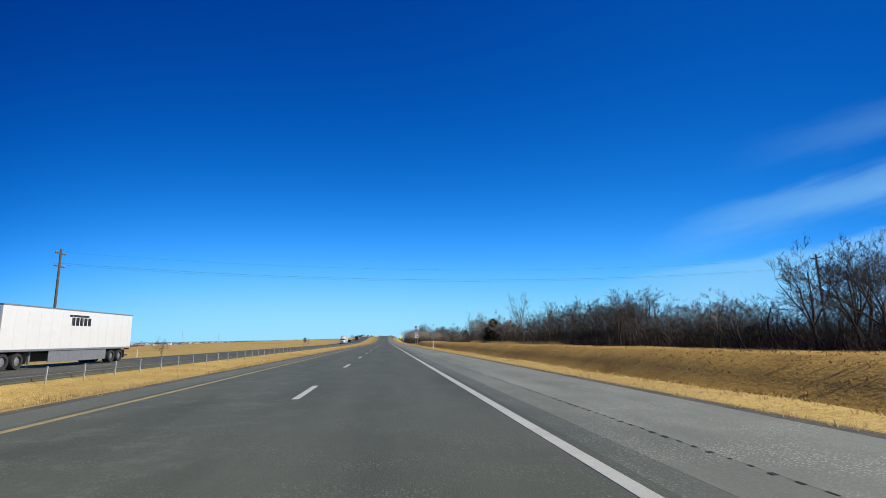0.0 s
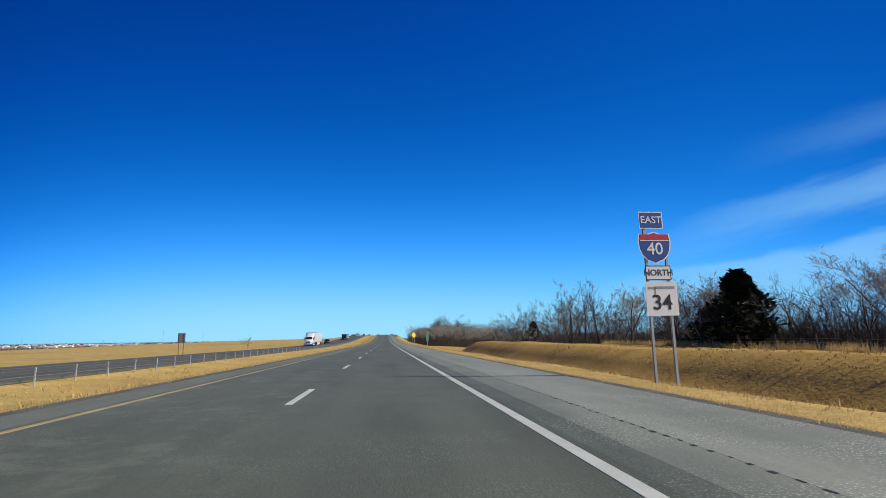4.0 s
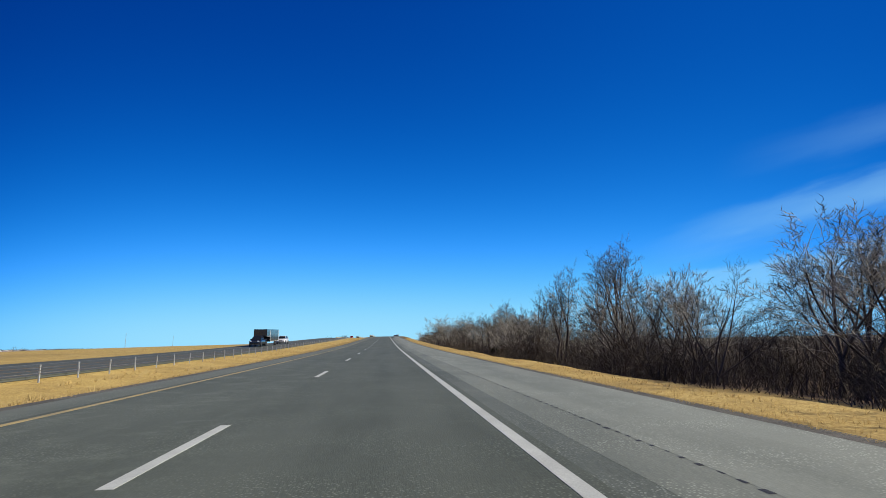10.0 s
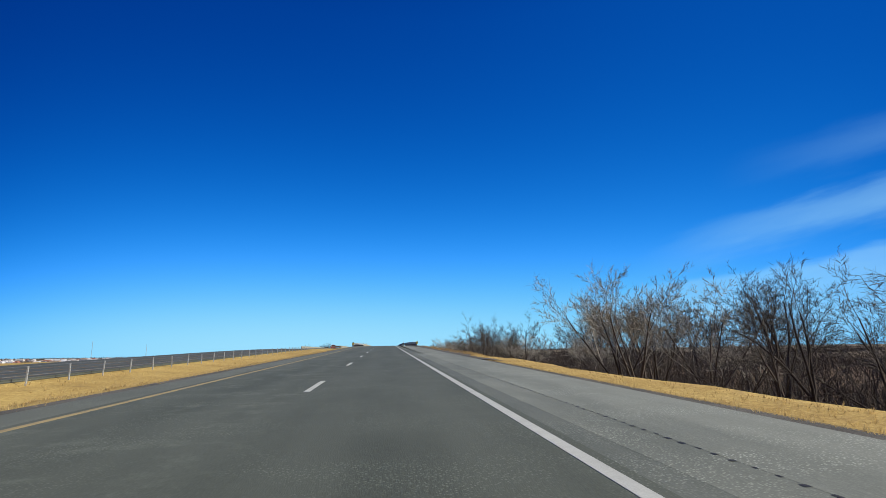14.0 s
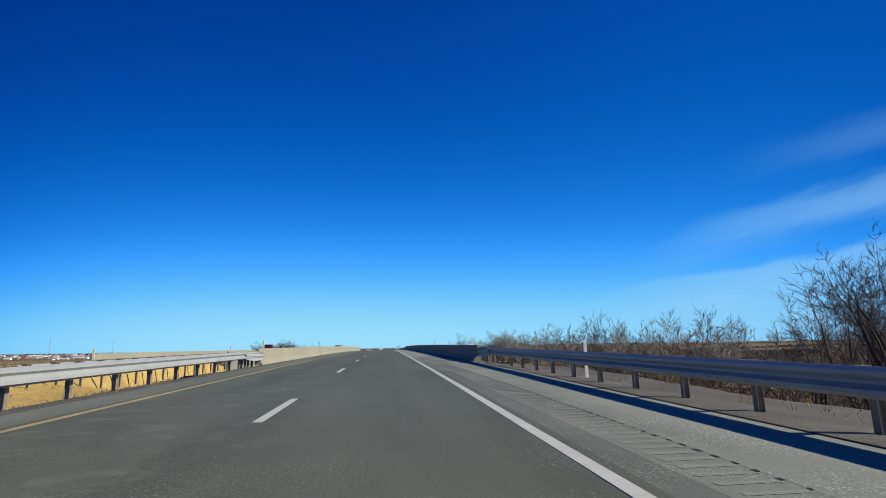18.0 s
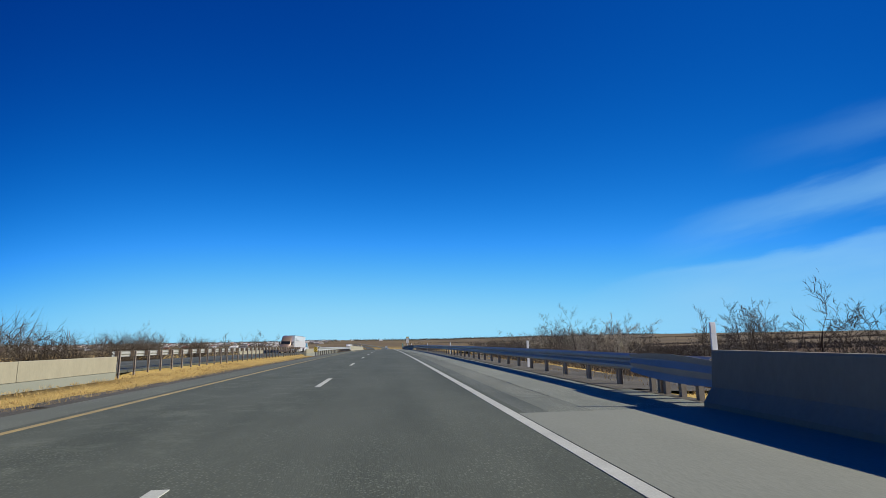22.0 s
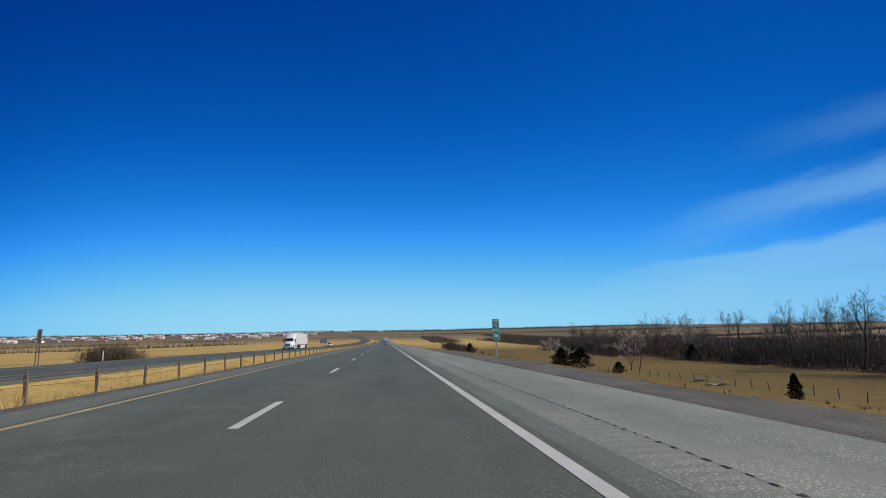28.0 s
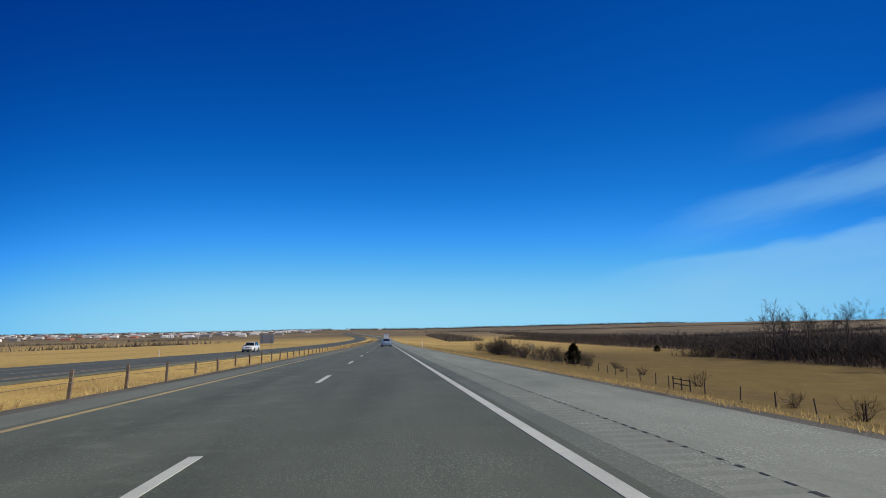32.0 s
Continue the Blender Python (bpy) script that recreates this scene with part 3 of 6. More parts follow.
# ---- bridges ----
JERSEY = [(0, 0), (.40, 0), (.40, .08), (.24, .30), (.19, .84), (.17, .87), (.02, .87), (0, .85)]
spans = []
for a, b in BRIDGES:
    bridge = tagged(new("bridge", mesh("bridge", *ribbon(a, b, 7, slab(-6.95, 5.62, -1.0, -.15)), M_DECK)),
                    "concrete highway bridge deck between two parapets", "bridge", kind="structure")
    spans.append(bridge)
    swept("deck_surface", a, b, 7, slab(1.87, 4.9, -.05, .003), M_DECK, bridge, "pale worn concrete shoulder of the deck")
    for flip, x0 in ((-1, 5.24), (1, -6.95)):
        wall = tagged(new("parapet", None), "weathered pale concrete bridge parapet cast in panels", "parapet", "bridge parapets", kind="structure")
        n = int(round((b - a) / 2.95))
        for i in range(n):
            y0, y1 = a + (b - a) * i / n + .008, a + (b - a) * (i + 1) / n - .008
            line = [(x0 + flip * x, z) for x, z in JERSEY]
            put("panel", mesh("panel", *ribbon(y0, y1, 3, line if flip < 0 else line[::-1]), M_PARAPET), wall)
        line = [(x0 + flip * x, z) for x, z in ((.03, 0), (.34, 0), (.16, .5), (.14, .82), (.04, .82))]
        swept("core", a + .1, b - .1, 7, line if flip < 0 else line[::-1], M_PARAPET, wall)
for a, b in WEST_BRIDGES:
    other = tagged(new("bridge", mesh("bridge", *ribbon(a, b, 7, [(x, z - .32) for x, z in slab(-28.7, -15.7, -1.0, -.02)]), M_DECK)),
                   "concrete bridge deck of the westbound carriageway", "bridge", kind="structure")
    for flip, x0 in ((-1, -15.7), (1, -28.7)):
        wall = tagged(new("parapet", None), "weathered pale concrete bridge parapet cast in panels", "parapet", "bridge parapets", kind="structure")
        n = int(round((b - a) / 8))
        for i in range(n):
            y0, y1 = a + (b - a) * i / n + .02, a + (b - a) * (i + 1) / n - .02
            line = [(x0 + flip * x, z - .32) for x, z in JERSEY]
            put("panel", mesh("panel", *ribbon(y0, y1, 4, line if flip < 0 else line[::-1]), M_PARAPET), wall)
for bridge, skew, wide, places in ((spans[0], 1.35, .06, (598.0, 642, 688)), (spans[1], .3, .03, (794.2, 836))):
    for y in places:
        bm = bmesh.new()
        wob = random.Random(int(y))
        left, right = [], []
        for k in range(32):
            x = -6.4 + (5.15 + 6.4) * k / 31
            yy = y - skew * x + wob.uniform(-.03, .03)
            z = float(road_z(yy)) + .017
            left.append(bm.verts.new((x, yy - wide, z)))
            right.append(bm.verts.new((x, yy + wide + wob.uniform(-.02, .02), z)))
        for k in range(31):
            bm.faces.new((left[k], left[k + 1], right[k + 1], right[k]))
        part("expansion_joint", bm, M_BLACK, bridge, "black sealed expansion joint")

bm = bmesh.new()
wob = random.Random(5)
rim = [(1.9, 592.6), (1.9, 600.2), (2.25, 601.4), (2.35, 602.5), (2.75, 603.6), (2.7, 604.4), (3.2, 605.5), (3.9, 605.9), (4.85, 606.4), (4.85, 592.6)]
line = []
for (xa, ya), (xb, yb) in zip(rim, rim[1:] + rim[:1]):
    for k in range(6):
        line.append((xa + (xb - xa) * k / 6 + (wob.uniform(-.05, .05) if 600 < ya < 606.3 else 0), ya + (yb - ya) * k / 6))
bm.faces.new([bm.verts.new((x, y, float(road_z(y)) + .0055)) for x, y in line])
part("asphalt_patch", bm, M_RUMBLE, spans[0], "darker asphalt patch with a ragged edge")

# ---- bare gravel aprons beside the pavement ----
def apron(y0, y1, u0, u1, label):
    us = np.linspace(u0, u1, 6)
    ys = np.arange(y0, y1, 2.0)
    wob = random.Random(int(y0 + u1))
    verts, faces = [], []
    for y in ys:
        e = wob.uniform(-.25, .25) + .3 * math.sin(y * .21)
        for k, u in enumerate(us):
            x = u + (e if k == 5 else 0) + float(road_x(y))
            verts.append((x, y, max(float(lie(x, y)) + .05, float(road_z(y)) + (.012 if abs(u) < 5.27 else .006 if abs(u) < 5.8 else -.012 if abs(u) < 7.0 and u < 0 else -99)) if abs(u - u0) > .01 else float(road_z(y)) + (.012 if abs(u0) < 5.2 else -.03)))
    for i in range(len(ys) - 1):
        for k in range(5):
            a = i * 6 + k
            faces.append((a, a + 1, a + 7, a + 6) if u1 > u0 else (a + 6, a + 7, a + 1, a))
    return tagged(put("gravel_apron", mesh("gravel_apron", verts, faces, M_GRAVEL, True)), label, "ground", kind="structure")


apron(466, 523, 5.13, 6.4, "strip of trodden gravel at the rim of the embankment")
apron(522, 591, 4.78, 7.4, "dark gravel strip under the guard rail")
apron(703, 789, 4.78, 7.6, "dark gravel strip under the guard rail")
apron(846, 884, 4.78, 8.6, "dark gravel strip under the guard rail")
apron(883, 955, 5.26, 7.3, "dark gravel verge with loose stones")
apron(536, 591, -6.31, -7.7, "dark gravel strip under the inner guard rail")
apron(703, 789, -6.31, -8.2, "dark gravel strip beside the inner shoulder")
apron(846, 1240, -6.31, -7.6, "dark gravel strip beside the inner shoulder")

# ---- guard rails ----
WAVE = [(0, .80), (-.075, .755), (-.075, .70), (0, .645), (0, .605), (-.075, .55), (-.075, .495), (0, .45)]


def guard_rail(y0, y1, x, face, low=0.0, label="galvanised steel W-beam guard rail on steel posts", flare=0.0):
    """face: -1 where the rail's face looks to -x, 1 to +x."""
    low -= .05
    t = thing("guard_rail", label, "guard rail", "guard rails", pose(0, 0, 0))
    front = [(x + face * -fx, z + low) for fx, z in WAVE]
    backs = [(x + face * (-fx - .012), z + low) for fx, z in reversed(WAVE)]
    line = front + backs
    verts, faces = ribbon(y0, y1, 3.8, line if face < 0 else line[::-1])
    if flare:
        verts = [(vx + flare * max(0, 1 - abs(vy - (y1 if flare > 0 and face < 0 else y0)) / 9) ** 2, vy, vz) for vx, vy, vz in verts]
    put("rail", mesh("rail", verts, faces, M_GALV), t)
    n = int((y1 - y0) / 1.905)
    bm = solid((-.055, .055, -.004, .004, -.8, .78), (-.055, -.049, -.05, .05, -.8, .78), (.049, .055, -.05, .05, -.8, .78))
    post = bpy.data.meshes.new("post")
    bm.to_mesh(post)
    bm.free()
    post.materials.append(M_RAILPOST)
    bm = solid((-.09, .09, -.07, .07, .46, .80), bevel=.008)
    blk = bpy.data.meshes.new("spacer_block")
    bm.to_mesh(blk)
    bm.free()
    blk.materials.append(M_POST)
    for i in range(n + 1):
        y = y0 + .25 + i * (y1 - y0 - .5) / n
        ox, oz = float(road_x(y)), float(road_z(y)) + low
        fl = flare * max(0, 1 - abs(y - (y1 if flare > 0 and face < 0 else y0)) / 9) ** 2 if flare else 0
        put("post", post, t, at=pose(x - face * .26 + ox + fl, y, oz))
        put("spacer_block", blk, t, at=pose(x - face * .105 + ox + fl, y, oz))
    return t


def end_shoe(x, y, face, way):
    """The doubled, flared panel that bolts a rail to a parapet; way: 1 where the wall lies further on."""
    t = thing("rail_connector", "flared steel connector bolting the guard rail to the parapet", "guard rail", "rail connectors", pose(x, y, float(road_z(y)) - .05))
    bm = bmesh.new()
    rows = []
    for k in range(7):
        f = k / 6
        yy = way * (-2.4 + 3.3 * f)
        spread = .18 + .07 * math.sin(f * math.pi)
        rows.append([bm.verts.new((face * (.09 - .07 * (j % 2) + .02 * f), yy, .60 + spread * (1 - 2 * j / 4) - .06 * f)) for j in range(5)])
    for a, b in zip(rows, rows[1:]):
        for j in range(4):
            bm.faces.new((a[j], b[j], b[j + 1], a[j + 1]))
    r = bmesh.ops.extrude_face_region(bm, geom=list(bm.faces))
    for v in r["geom"]:
        if isinstance(v, bmesh.types.BMVert):
            v.co.x -= face * .012
    bmesh.ops.recalc_face_normals(bm, faces=bm.faces)
    part("panel", bm, M_GALV, t)
    for k in range(4):
        yy = way * (-2.2 + k * .55)
        part("post", solid((-face * .30 - .05, -face * .30 + .05, yy - .05, yy + .05, -.4, .72)), M_RAILPOST, t)
        part("spacer_block", solid((min(-face * .22, face * .02), max(-face * .22, face * .02), yy - .06, yy + .06, .38, .70)), M_POST, t)


for x, y, face, way in ((5.16, 592.0, -1, 1), (-6.72, 592.0, 1, 1), (5.16, 700.5, -1, -1), (5.16, 789.4, -1, 1), (-6.72, 789.4, 1, 1), (5.16, 845.2, -1, -1)):
    end_shoe(x, y, face, way)
guard_rail(531, 592.3, 5.20, -1)
guard_rail(546.6, 592.3, -6.72, 1)
guard_rail(700.2, 789.8, 5.20, -1)
guard_rail(744, 789.8, -6.72, 1)
guard_rail(844.8, 879, 5.20, -1, flare=1.2)
guard_rail(724.7, 790, -16.05, -1, .12, "galvanised guard rail along the westbound shoulder")
guard_rail(868.2, 893, -15.55, -1, -.32, "galvanised guard rail along the westbound shoulder")
guard_rail(588, 617.8, -15.55, -1, -.32, "galvanised guard rail along the westbound shoulder")


def stripes(t, x0, x1, z0, z1, y, lean):
    """A yellow board with black slanting stripes, facing back along the road."""
    part("board", solid((x0, x1, y, y + .02, z0, z1), bevel=.004), M_SIGNYELLOW, t, "yellow board")
    w, h = x1 - x0, z1 - z0
    for k in range(-2, 4):
        a = k * .22
        pts = [(a, 0), (a + .10, 0), (a + .10 + h * lean, h), (a + h * lean, h)]
        # clip to the board's width
        poly = clip_strip(pts, 0, w)
        if len(poly) < 3:
            continue
        bm = bmesh.new()
        bm.faces.new([bm.verts.new((x0 + px, y - .004, z0 + pz)) for px, pz in poly])
        part("stripe", bm, M_SIGNBLACK, t, "black stripe")


def clip_strip(poly, lo, hi):
    for edge, keep in ((lo, 1), (hi, -1)):
        out = []
        for i, p in enumerate(poly):
            q = poly[(i + 1) % len(poly)]
            pin, qin = (p[0] - edge) * keep >= 0, (q[0] - edge) * keep >= 0
            if pin:
                out.append(p)
            if pin != qin:
                f = (edge - p[0]) / (q[0] - p[0])
                out.append((edge, p[1] + f * (q[1] - p[1])))
        poly = out
        if len(poly) < 3:
            return []
    return poly


M_SIGNYELLOW = material("yellow_sign_sheeting", (.90, .66, .05), .45, (.82, .58, .04), (3, 40), (.4, .2), .05, .001)
M_SIGNBLACK = material("black_sign_ink", (.012, .012, .012), .55, (.02, .02, .02), (3, 40), (.4, .2), 0, 0)
M_SIGNGREEN = material("green_sign_sheeting", (.012, .30, .20), .45, (.010, .25, .165), (3, 40), (.4, .2), .05, .001)
M_SIGNWHITE = material("white_sign_sheeting", (.80, .80, .78), .45, (.72, .72, .70), (3, 40), (.4, .2), .05, .001)
M_SIGNBLUE = material("blue_sign_ink", (.02, .07, .28), .45, (.015, .055, .22), (3, 40), (.4, .2), 0, 0)
M_SIGNRED = material("red_sign_ink", (.50, .02, .03), .45, (.4, .015, .02), (3, 40), (.4, .2), 0, 0)


def terminal(x, y, low=0.0):
    o, z = float(road_x(y)), float(road_z(y)) + low
    t = thing("rail_terminal", "impact head of a guard rail with a striped hazard board", "guard rail end", "rail terminals", pose(x + o, y, z))
    part("impact_head", solid((-.16, .16, .03, .60, .44, .82), bevel=.03), M_GALV, t, "galvanised steel box")
    part("strut", solid((-.05, .05, .10, .18, -.15, .45), (-.05, .05, .10, 1.1, .06, .12), bevel=.01), M_GREYMETAL, t)
    stripes(t, -.17, .17, .36, .84, -.012, .9)
    return t


terminal(5.40, 530.4)
terminal(-6.85, 546)
terminal(-6.85, 743.3)


# ---- cable barrier in the median ----
def cable_fence(y0, y1, x, label):
    t = thing("cable_barrier", label, "cable barrier", "cable barriers", pose(0, 0, 0))
    tall, half = (.80, .030) if y0 < 700 else (.74, .042)
    bm = solid((-half, half, -.03, .03, -.3, tall), bevel=.006)
    post = bpy.data.meshes.new("post")
    bm.to_mesh(post)
    bm.free()
    post.materials.append(M_GALV if y0 < 700 else M_POST)
    n = int((y1 - y0) / 3.05)
    tilt = random.Random(int(y0))
    tops = []
    for i in range(n + 1):
        y = y0 + i * 3.05
        px = x + float(road_x(y))
        z = float(lie(px, y))
        tops.append((px, y, z))
        put("post", post, t, at=pose(px, y, z, tilt.uniform(-2, 2), tilt.uniform(-2.5, 2.5), tilt.uniform(-8, 8)))
    for h in (.40, .54, .68):
        verts, faces = [], []
        for px, y, z in tops:
            for dx, dz in ((-.007, 0), (0, -.007), (.007, 0), (0, .007)):
                verts.append((px + dx + .045, y, z + h + dz))
        for i in range(n):
            for k in range(4):
                a, b = i * 4 + k, i * 4 + (k + 1) % 4
                faces.append((a, b, b + 4, a + 4))
        put("cable", mesh("cable", verts, faces, M_POST), t, "steel cable")
    return t


cable_fence(-28.85, 545, -15.5, "cable barrier on slim grey steel posts in dry grass")
cable_fence(846, 1330, -8.3, "cable barrier on brown weathered posts beside the inner shoulder")

# ---- trees ----
def limb(V, F, pts, radii, sides):
    """A tapered, bent branch."""
    base = len(V)
    n = len(pts)
    for i, p in enumerate(pts):
        d = (pts[min(i + 1, n - 1)] - pts[max(i - 1, 0)])
        d = d / (np.linalg.norm(d) + 1e-9)
        u = np.cross(d, (0.31, 0.95, 0.05))
        u = u / (np.linalg.norm(u) + 1e-9)
        v = np.cross(d, u)
        for k in range(sides):
            a = 2 * math.pi * k / sides
            V.append(p + (u * math.cos(a) + v * math.sin(a)) * radii[i])
    for i in range(n - 1):
        for k in range(sides):
            a, b = base + i * sides + k, base + i * sides + (k + 1) % sides
            F.append((a, b, b + sides, a + sides))


def twig(V, F, p, q, w, side):
    """A thin flat sliver from p to q."""
    i = len(V)
    V += [p - side * w, p + side * w, q]
    F.append((i, i + 1, i + 2))


def curve_from(rng, start, way, length, n, bend, lift):
    pts, d = [start], way / np.linalg.norm(way)
    for _ in range(n):
        d = d + rng.normal(0, bend, 3) + np.array((0, 0, lift))
        d = d / np.linalg.norm(d)
        pts.append(pts[-1] + d * length / n)
    return pts


def bare_tree(seed, height, spread, fork, dense=1.0, leaders=3, lift=.05, sprigs=3, bend=1.0, stout=.016, fine=1.0):
    """Trunk and crown of a leafless tree. fork: the share of its height at which the trunk parts into leaders, which branch three times
    and end in sprays of twigs; spread: how far they lean out, in radians; lift: how strongly they turn upwards; fine: how thick the twigs are."""
    rng = np.random.default_rng(seed)
    TV, TF, V, F = [], [], [], []
    r0 = height * stout
    stem = curve_from(rng, np.zeros(3) - (0, 0, .3), np.array((rng.normal(0, .08), rng.normal(0, .08), 1.0)), height * fork + .3, 4, .06, .05)
    limb(TV, TF, stem, [r0 * (1.3, 1.05, .95, .9, .88)[i] for i in range(5)], 8)

    def turned(d, angle):
        """d, leant over by the angle towards a random side."""
        s = np.cross(d, rng.normal(0, 1, 3))
        s = s / (np.linalg.norm(s) + 1e-9)
        return d * math.cos(angle) + s * math.sin(angle)

    def spray(p, d, ln):
        d = d + np.array((0, 0, .28))
        d = d / np.linalg.norm(d)
        tip = p + turned(d, rng.uniform(.05, .55)) * ln
        a, b = .014 * fine, .010 * fine
        mid = (p + tip) / 2 + rng.normal(0, ln * .13, 3)
        s = np.cross(d, rng.normal(0, 1, 3))
        s = s / (np.linalg.norm(s) + 1e-9)
        k = len(V)
        V.extend([p - s * a, p + s * a, mid + s * b, mid - s * b, tip])
        F.extend([(k, k + 1, k + 2, k + 3), (k + 3, k + 2, k + 4)])
        for _ in range(sprigs):
            f = rng.uniform(.1, 1)
            q = p + (mid - p) * f * 2 if f < .5 else mid + (tip - mid) * (f * 2 - 1)
            w = turned(d, rng.uniform(.3, 1.1)) + np.array((0, 0, .10))
            s = np.cross(w, rng.normal(0, 1, 3))
            twig(V, F, q, q + w * ln * rng.uniform(.35, .95), .0085 * fine, s / (np.linalg.norm(s) + 1e-9))

    def grow(p, d, ln, r, level):
        n = (7, 5, 3)[level]
        arc, way, pts = rng.normal(0, (.045, .075, .10)[level] * bend, 3), d / np.linalg.norm(d), [p]
        for _ in range(n):
            way = way + arc + rng.normal(0, (.07, .10, .12)[level] * bend, 3) + np.array((0, 0, lift * (1.0, .9, .5)[level]))
            way = way / np.linalg.norm(way)
            pts.append(pts[-1] + way * ln / n)
        radii = [r * (1 - .62 * i / n) for i in range(n + 1)]
        limb(TV if level == 0 else V, TF if level == 0 else F, pts, radii, (7, 4, 3)[level])
        k = max(3, int(round((5, 6, 6)[level] * dense)))
        for i in range(k):
            f = .28 + .72 * (i + rng.uniform(.1, .9)) / k if i < k - 1 else 1.0
            j = min(int(f * n), n - 1)
            q = pts[j] + (pts[j + 1] - pts[j]) * (f * n - j)
            way = pts[j + 1] - pts[j]
            way = way / np.linalg.norm(way)
            out = turned(way, rng.uniform(.35, .95) if i < k - 1 else rng.uniform(.05, .4))
            size = ln * rng.uniform(.42, .64) * (1.18 - .42 * f)
            if level < 2:
                grow(q, out, size, r * (1 - .62 * f) * rng.uniform(.42, .64), level + 1)
            else:
                spray(q, out, min(max(size * .9, height * .036), height * .075))

    for i in range(leaders):
        a = 6.283 * (i + rng.uniform(-.25, .25)) / leaders
        tilt = spread * (rng.uniform(.55, 1.15) if i else rng.uniform(.1, .5))
        grow(stem[-1], np.array((math.cos(a) * math.sin(tilt), math.sin(a) * math.sin(tilt), math.cos(tilt))),
             height * rng.uniform(.50, .66) * (1 - fork * .6), r0 * .92 / leaders ** .42 * rng.uniform(.8, 1.1), 0)
    return (TV, TF), (V, F)


TALL = {}


def tree_stock(seed, label, twigs, group, **shape):
    (TV, TF), (V, F) = bare_tree(seed, **shape)
    t = thing("tree", label, "tree", group, pose(0, 0, -500))
    put("trunk", mesh("trunk", TV, TF, M_BARK, True), t)
    put("crown", mesh("crown", V, F, twigs), t, "tangle of bare branches and twigs")
    TALL[t] = max(v[2] for v in V)
    return t


def shrub_stock(seed, label, twigs, group, height, stems):
    """Many thin stems from one foot, each forking."""
    rng = np.random.default_rng(seed)
    t = thing("shrub", label, "shrub", group, pose(0, 0, -500))
    V, F, W, G = [], [], [], []
    for i in range(stems):
        a = rng.uniform(0, 6.283)
        w = np.array((math.cos(a) * rng.uniform(.1, .9), math.sin(a) * rng.uniform(.1, .9), 1.0))
        b = curve_from(rng, np.array((math.cos(a), math.sin(a), 0)) * rng.uniform(0, .5) * height * .3 - (0, 0, .2), w, height * rng.uniform(.7, 1.1), 5, .12, .03)
        limb(V, F, b, [.034 * (1 - .75 * j / 5) for j in range(6)], 3)
        for _ in range(9):
            q = b[rng.integers(1, 6)]
            w2 = w + rng.normal(0, .7, 3)
            c = curve_from(rng, q, w2, height * rng.uniform(.2, .4), 2, .2, .05)
            side = rng.normal(0, 1, 3)
            twig(W, G, c[0], c[2], .022, side / np.linalg.norm(side))
            for _ in range(5):
                p = c[0] + (c[2] - c[0]) * rng.uniform(.2, 1)
                side = rng.normal(0, 1, 3)
                twig(W, G, p, p + (w2 + rng.normal(0, .9, 3)) * height * rng.uniform(.06, .14), .014, side / np.linalg.norm(side))
    put("woody_base", mesh("woody_base", V, F, M_BARK), t)
    put("crown", mesh("crown", W, G, twigs), t, "haze of fine twigs")
    return t


def cedar_stock(seed, height, width):
    """A dense evergreen: a trunk and many sprays of scale leaves, ragged at the edge."""
    rng = np.random.default_rng(seed)
    t = thing("cedar", "dense dark green cedar with ragged drooping sprays", "tree", "cedars", pose(0, 0, -500))
    TV, TF = [], []
    limb(TV, TF, [np.array((0, 0, -.3)), np.array((.02, 0, height * .5)), np.array((0, .03, height * .93))], [.16, .10, .02], 7)
    put("trunk", mesh("trunk", TV, TF, M_BARK, True), t)
    n = 1700
    f = rng.uniform(0, 1, n) ** .8
    r = (width / 2) * np.where(f < .12, .55 + f * 3.6, np.clip(1 - f ** 2.0, 0, 1) ** .85 * .98) * rng.uniform(.35, 1.08, n) * (1 + .22 * np.sin(f * 19 + seed))
    a = rng.uniform(0, 6.283, n)
    p = np.stack([r * np.cos(a), r * np.sin(a), .15 + f * height * .97], 1)
    out = np.stack([np.cos(a), np.sin(a), rng.uniform(-.1, .9, n)], 1)
    side = np.stack([-np.sin(a), np.cos(a), rng.normal(0, .4, n)], 1)
    ln, wd = height * rng.uniform(.040, .085, n)[:, None], height * rng.uniform(.016, .030, n)[:, None]
    q = [p - side * wd, p + side * wd, p + out * ln + rng.normal(0, .04, (n, 3)), p + out * ln * .55 + side * wd * 2.0, p + out * ln * .5 - side * wd * 1.9]
    V = np.stack(q, 1).reshape(-1, 3)
    i = np.arange(n) * 5
    F = np.concatenate([np.stack([i, i + 1, i + 3, i + 2], 1), np.stack([i, i + 3, i + 2, i + 4], 1)])
    put("crown", mesh("crown", V, F, M_CEDAR), t, "dark green scaly foliage")
    return t


OAK = [tree_stock(11, "tall leafless tree with grey-brown spreading limbs", M_TWIG, "bare trees", height=11, spread=.55, fork=.30, leaders=3),
       tree_stock(12, "leafless tree with a broad twiggy crown", M_TWIG, "bare trees", height=9, spread=.85, fork=.20, leaders=4, lift=.07, bend=1.25),
       tree_stock(13, "slender upright leafless tree", M_TWIG, "bare trees", height=13, spread=.36, fork=.42, leaders=3, lift=.05),
       tree_stock(14, "leafless tree forking low into several leaders", M_TWIG, "bare trees", height=10, spread=.62, fork=.07, leaders=4, lift=.05, bend=1.2)]
VASE = tree_stock(15, "tall slender leafless tree with steep upswept limbs", M_TWIG, "bare trees", height=12, spread=.34, fork=.10, leaders=7, lift=.10, dense=.9)
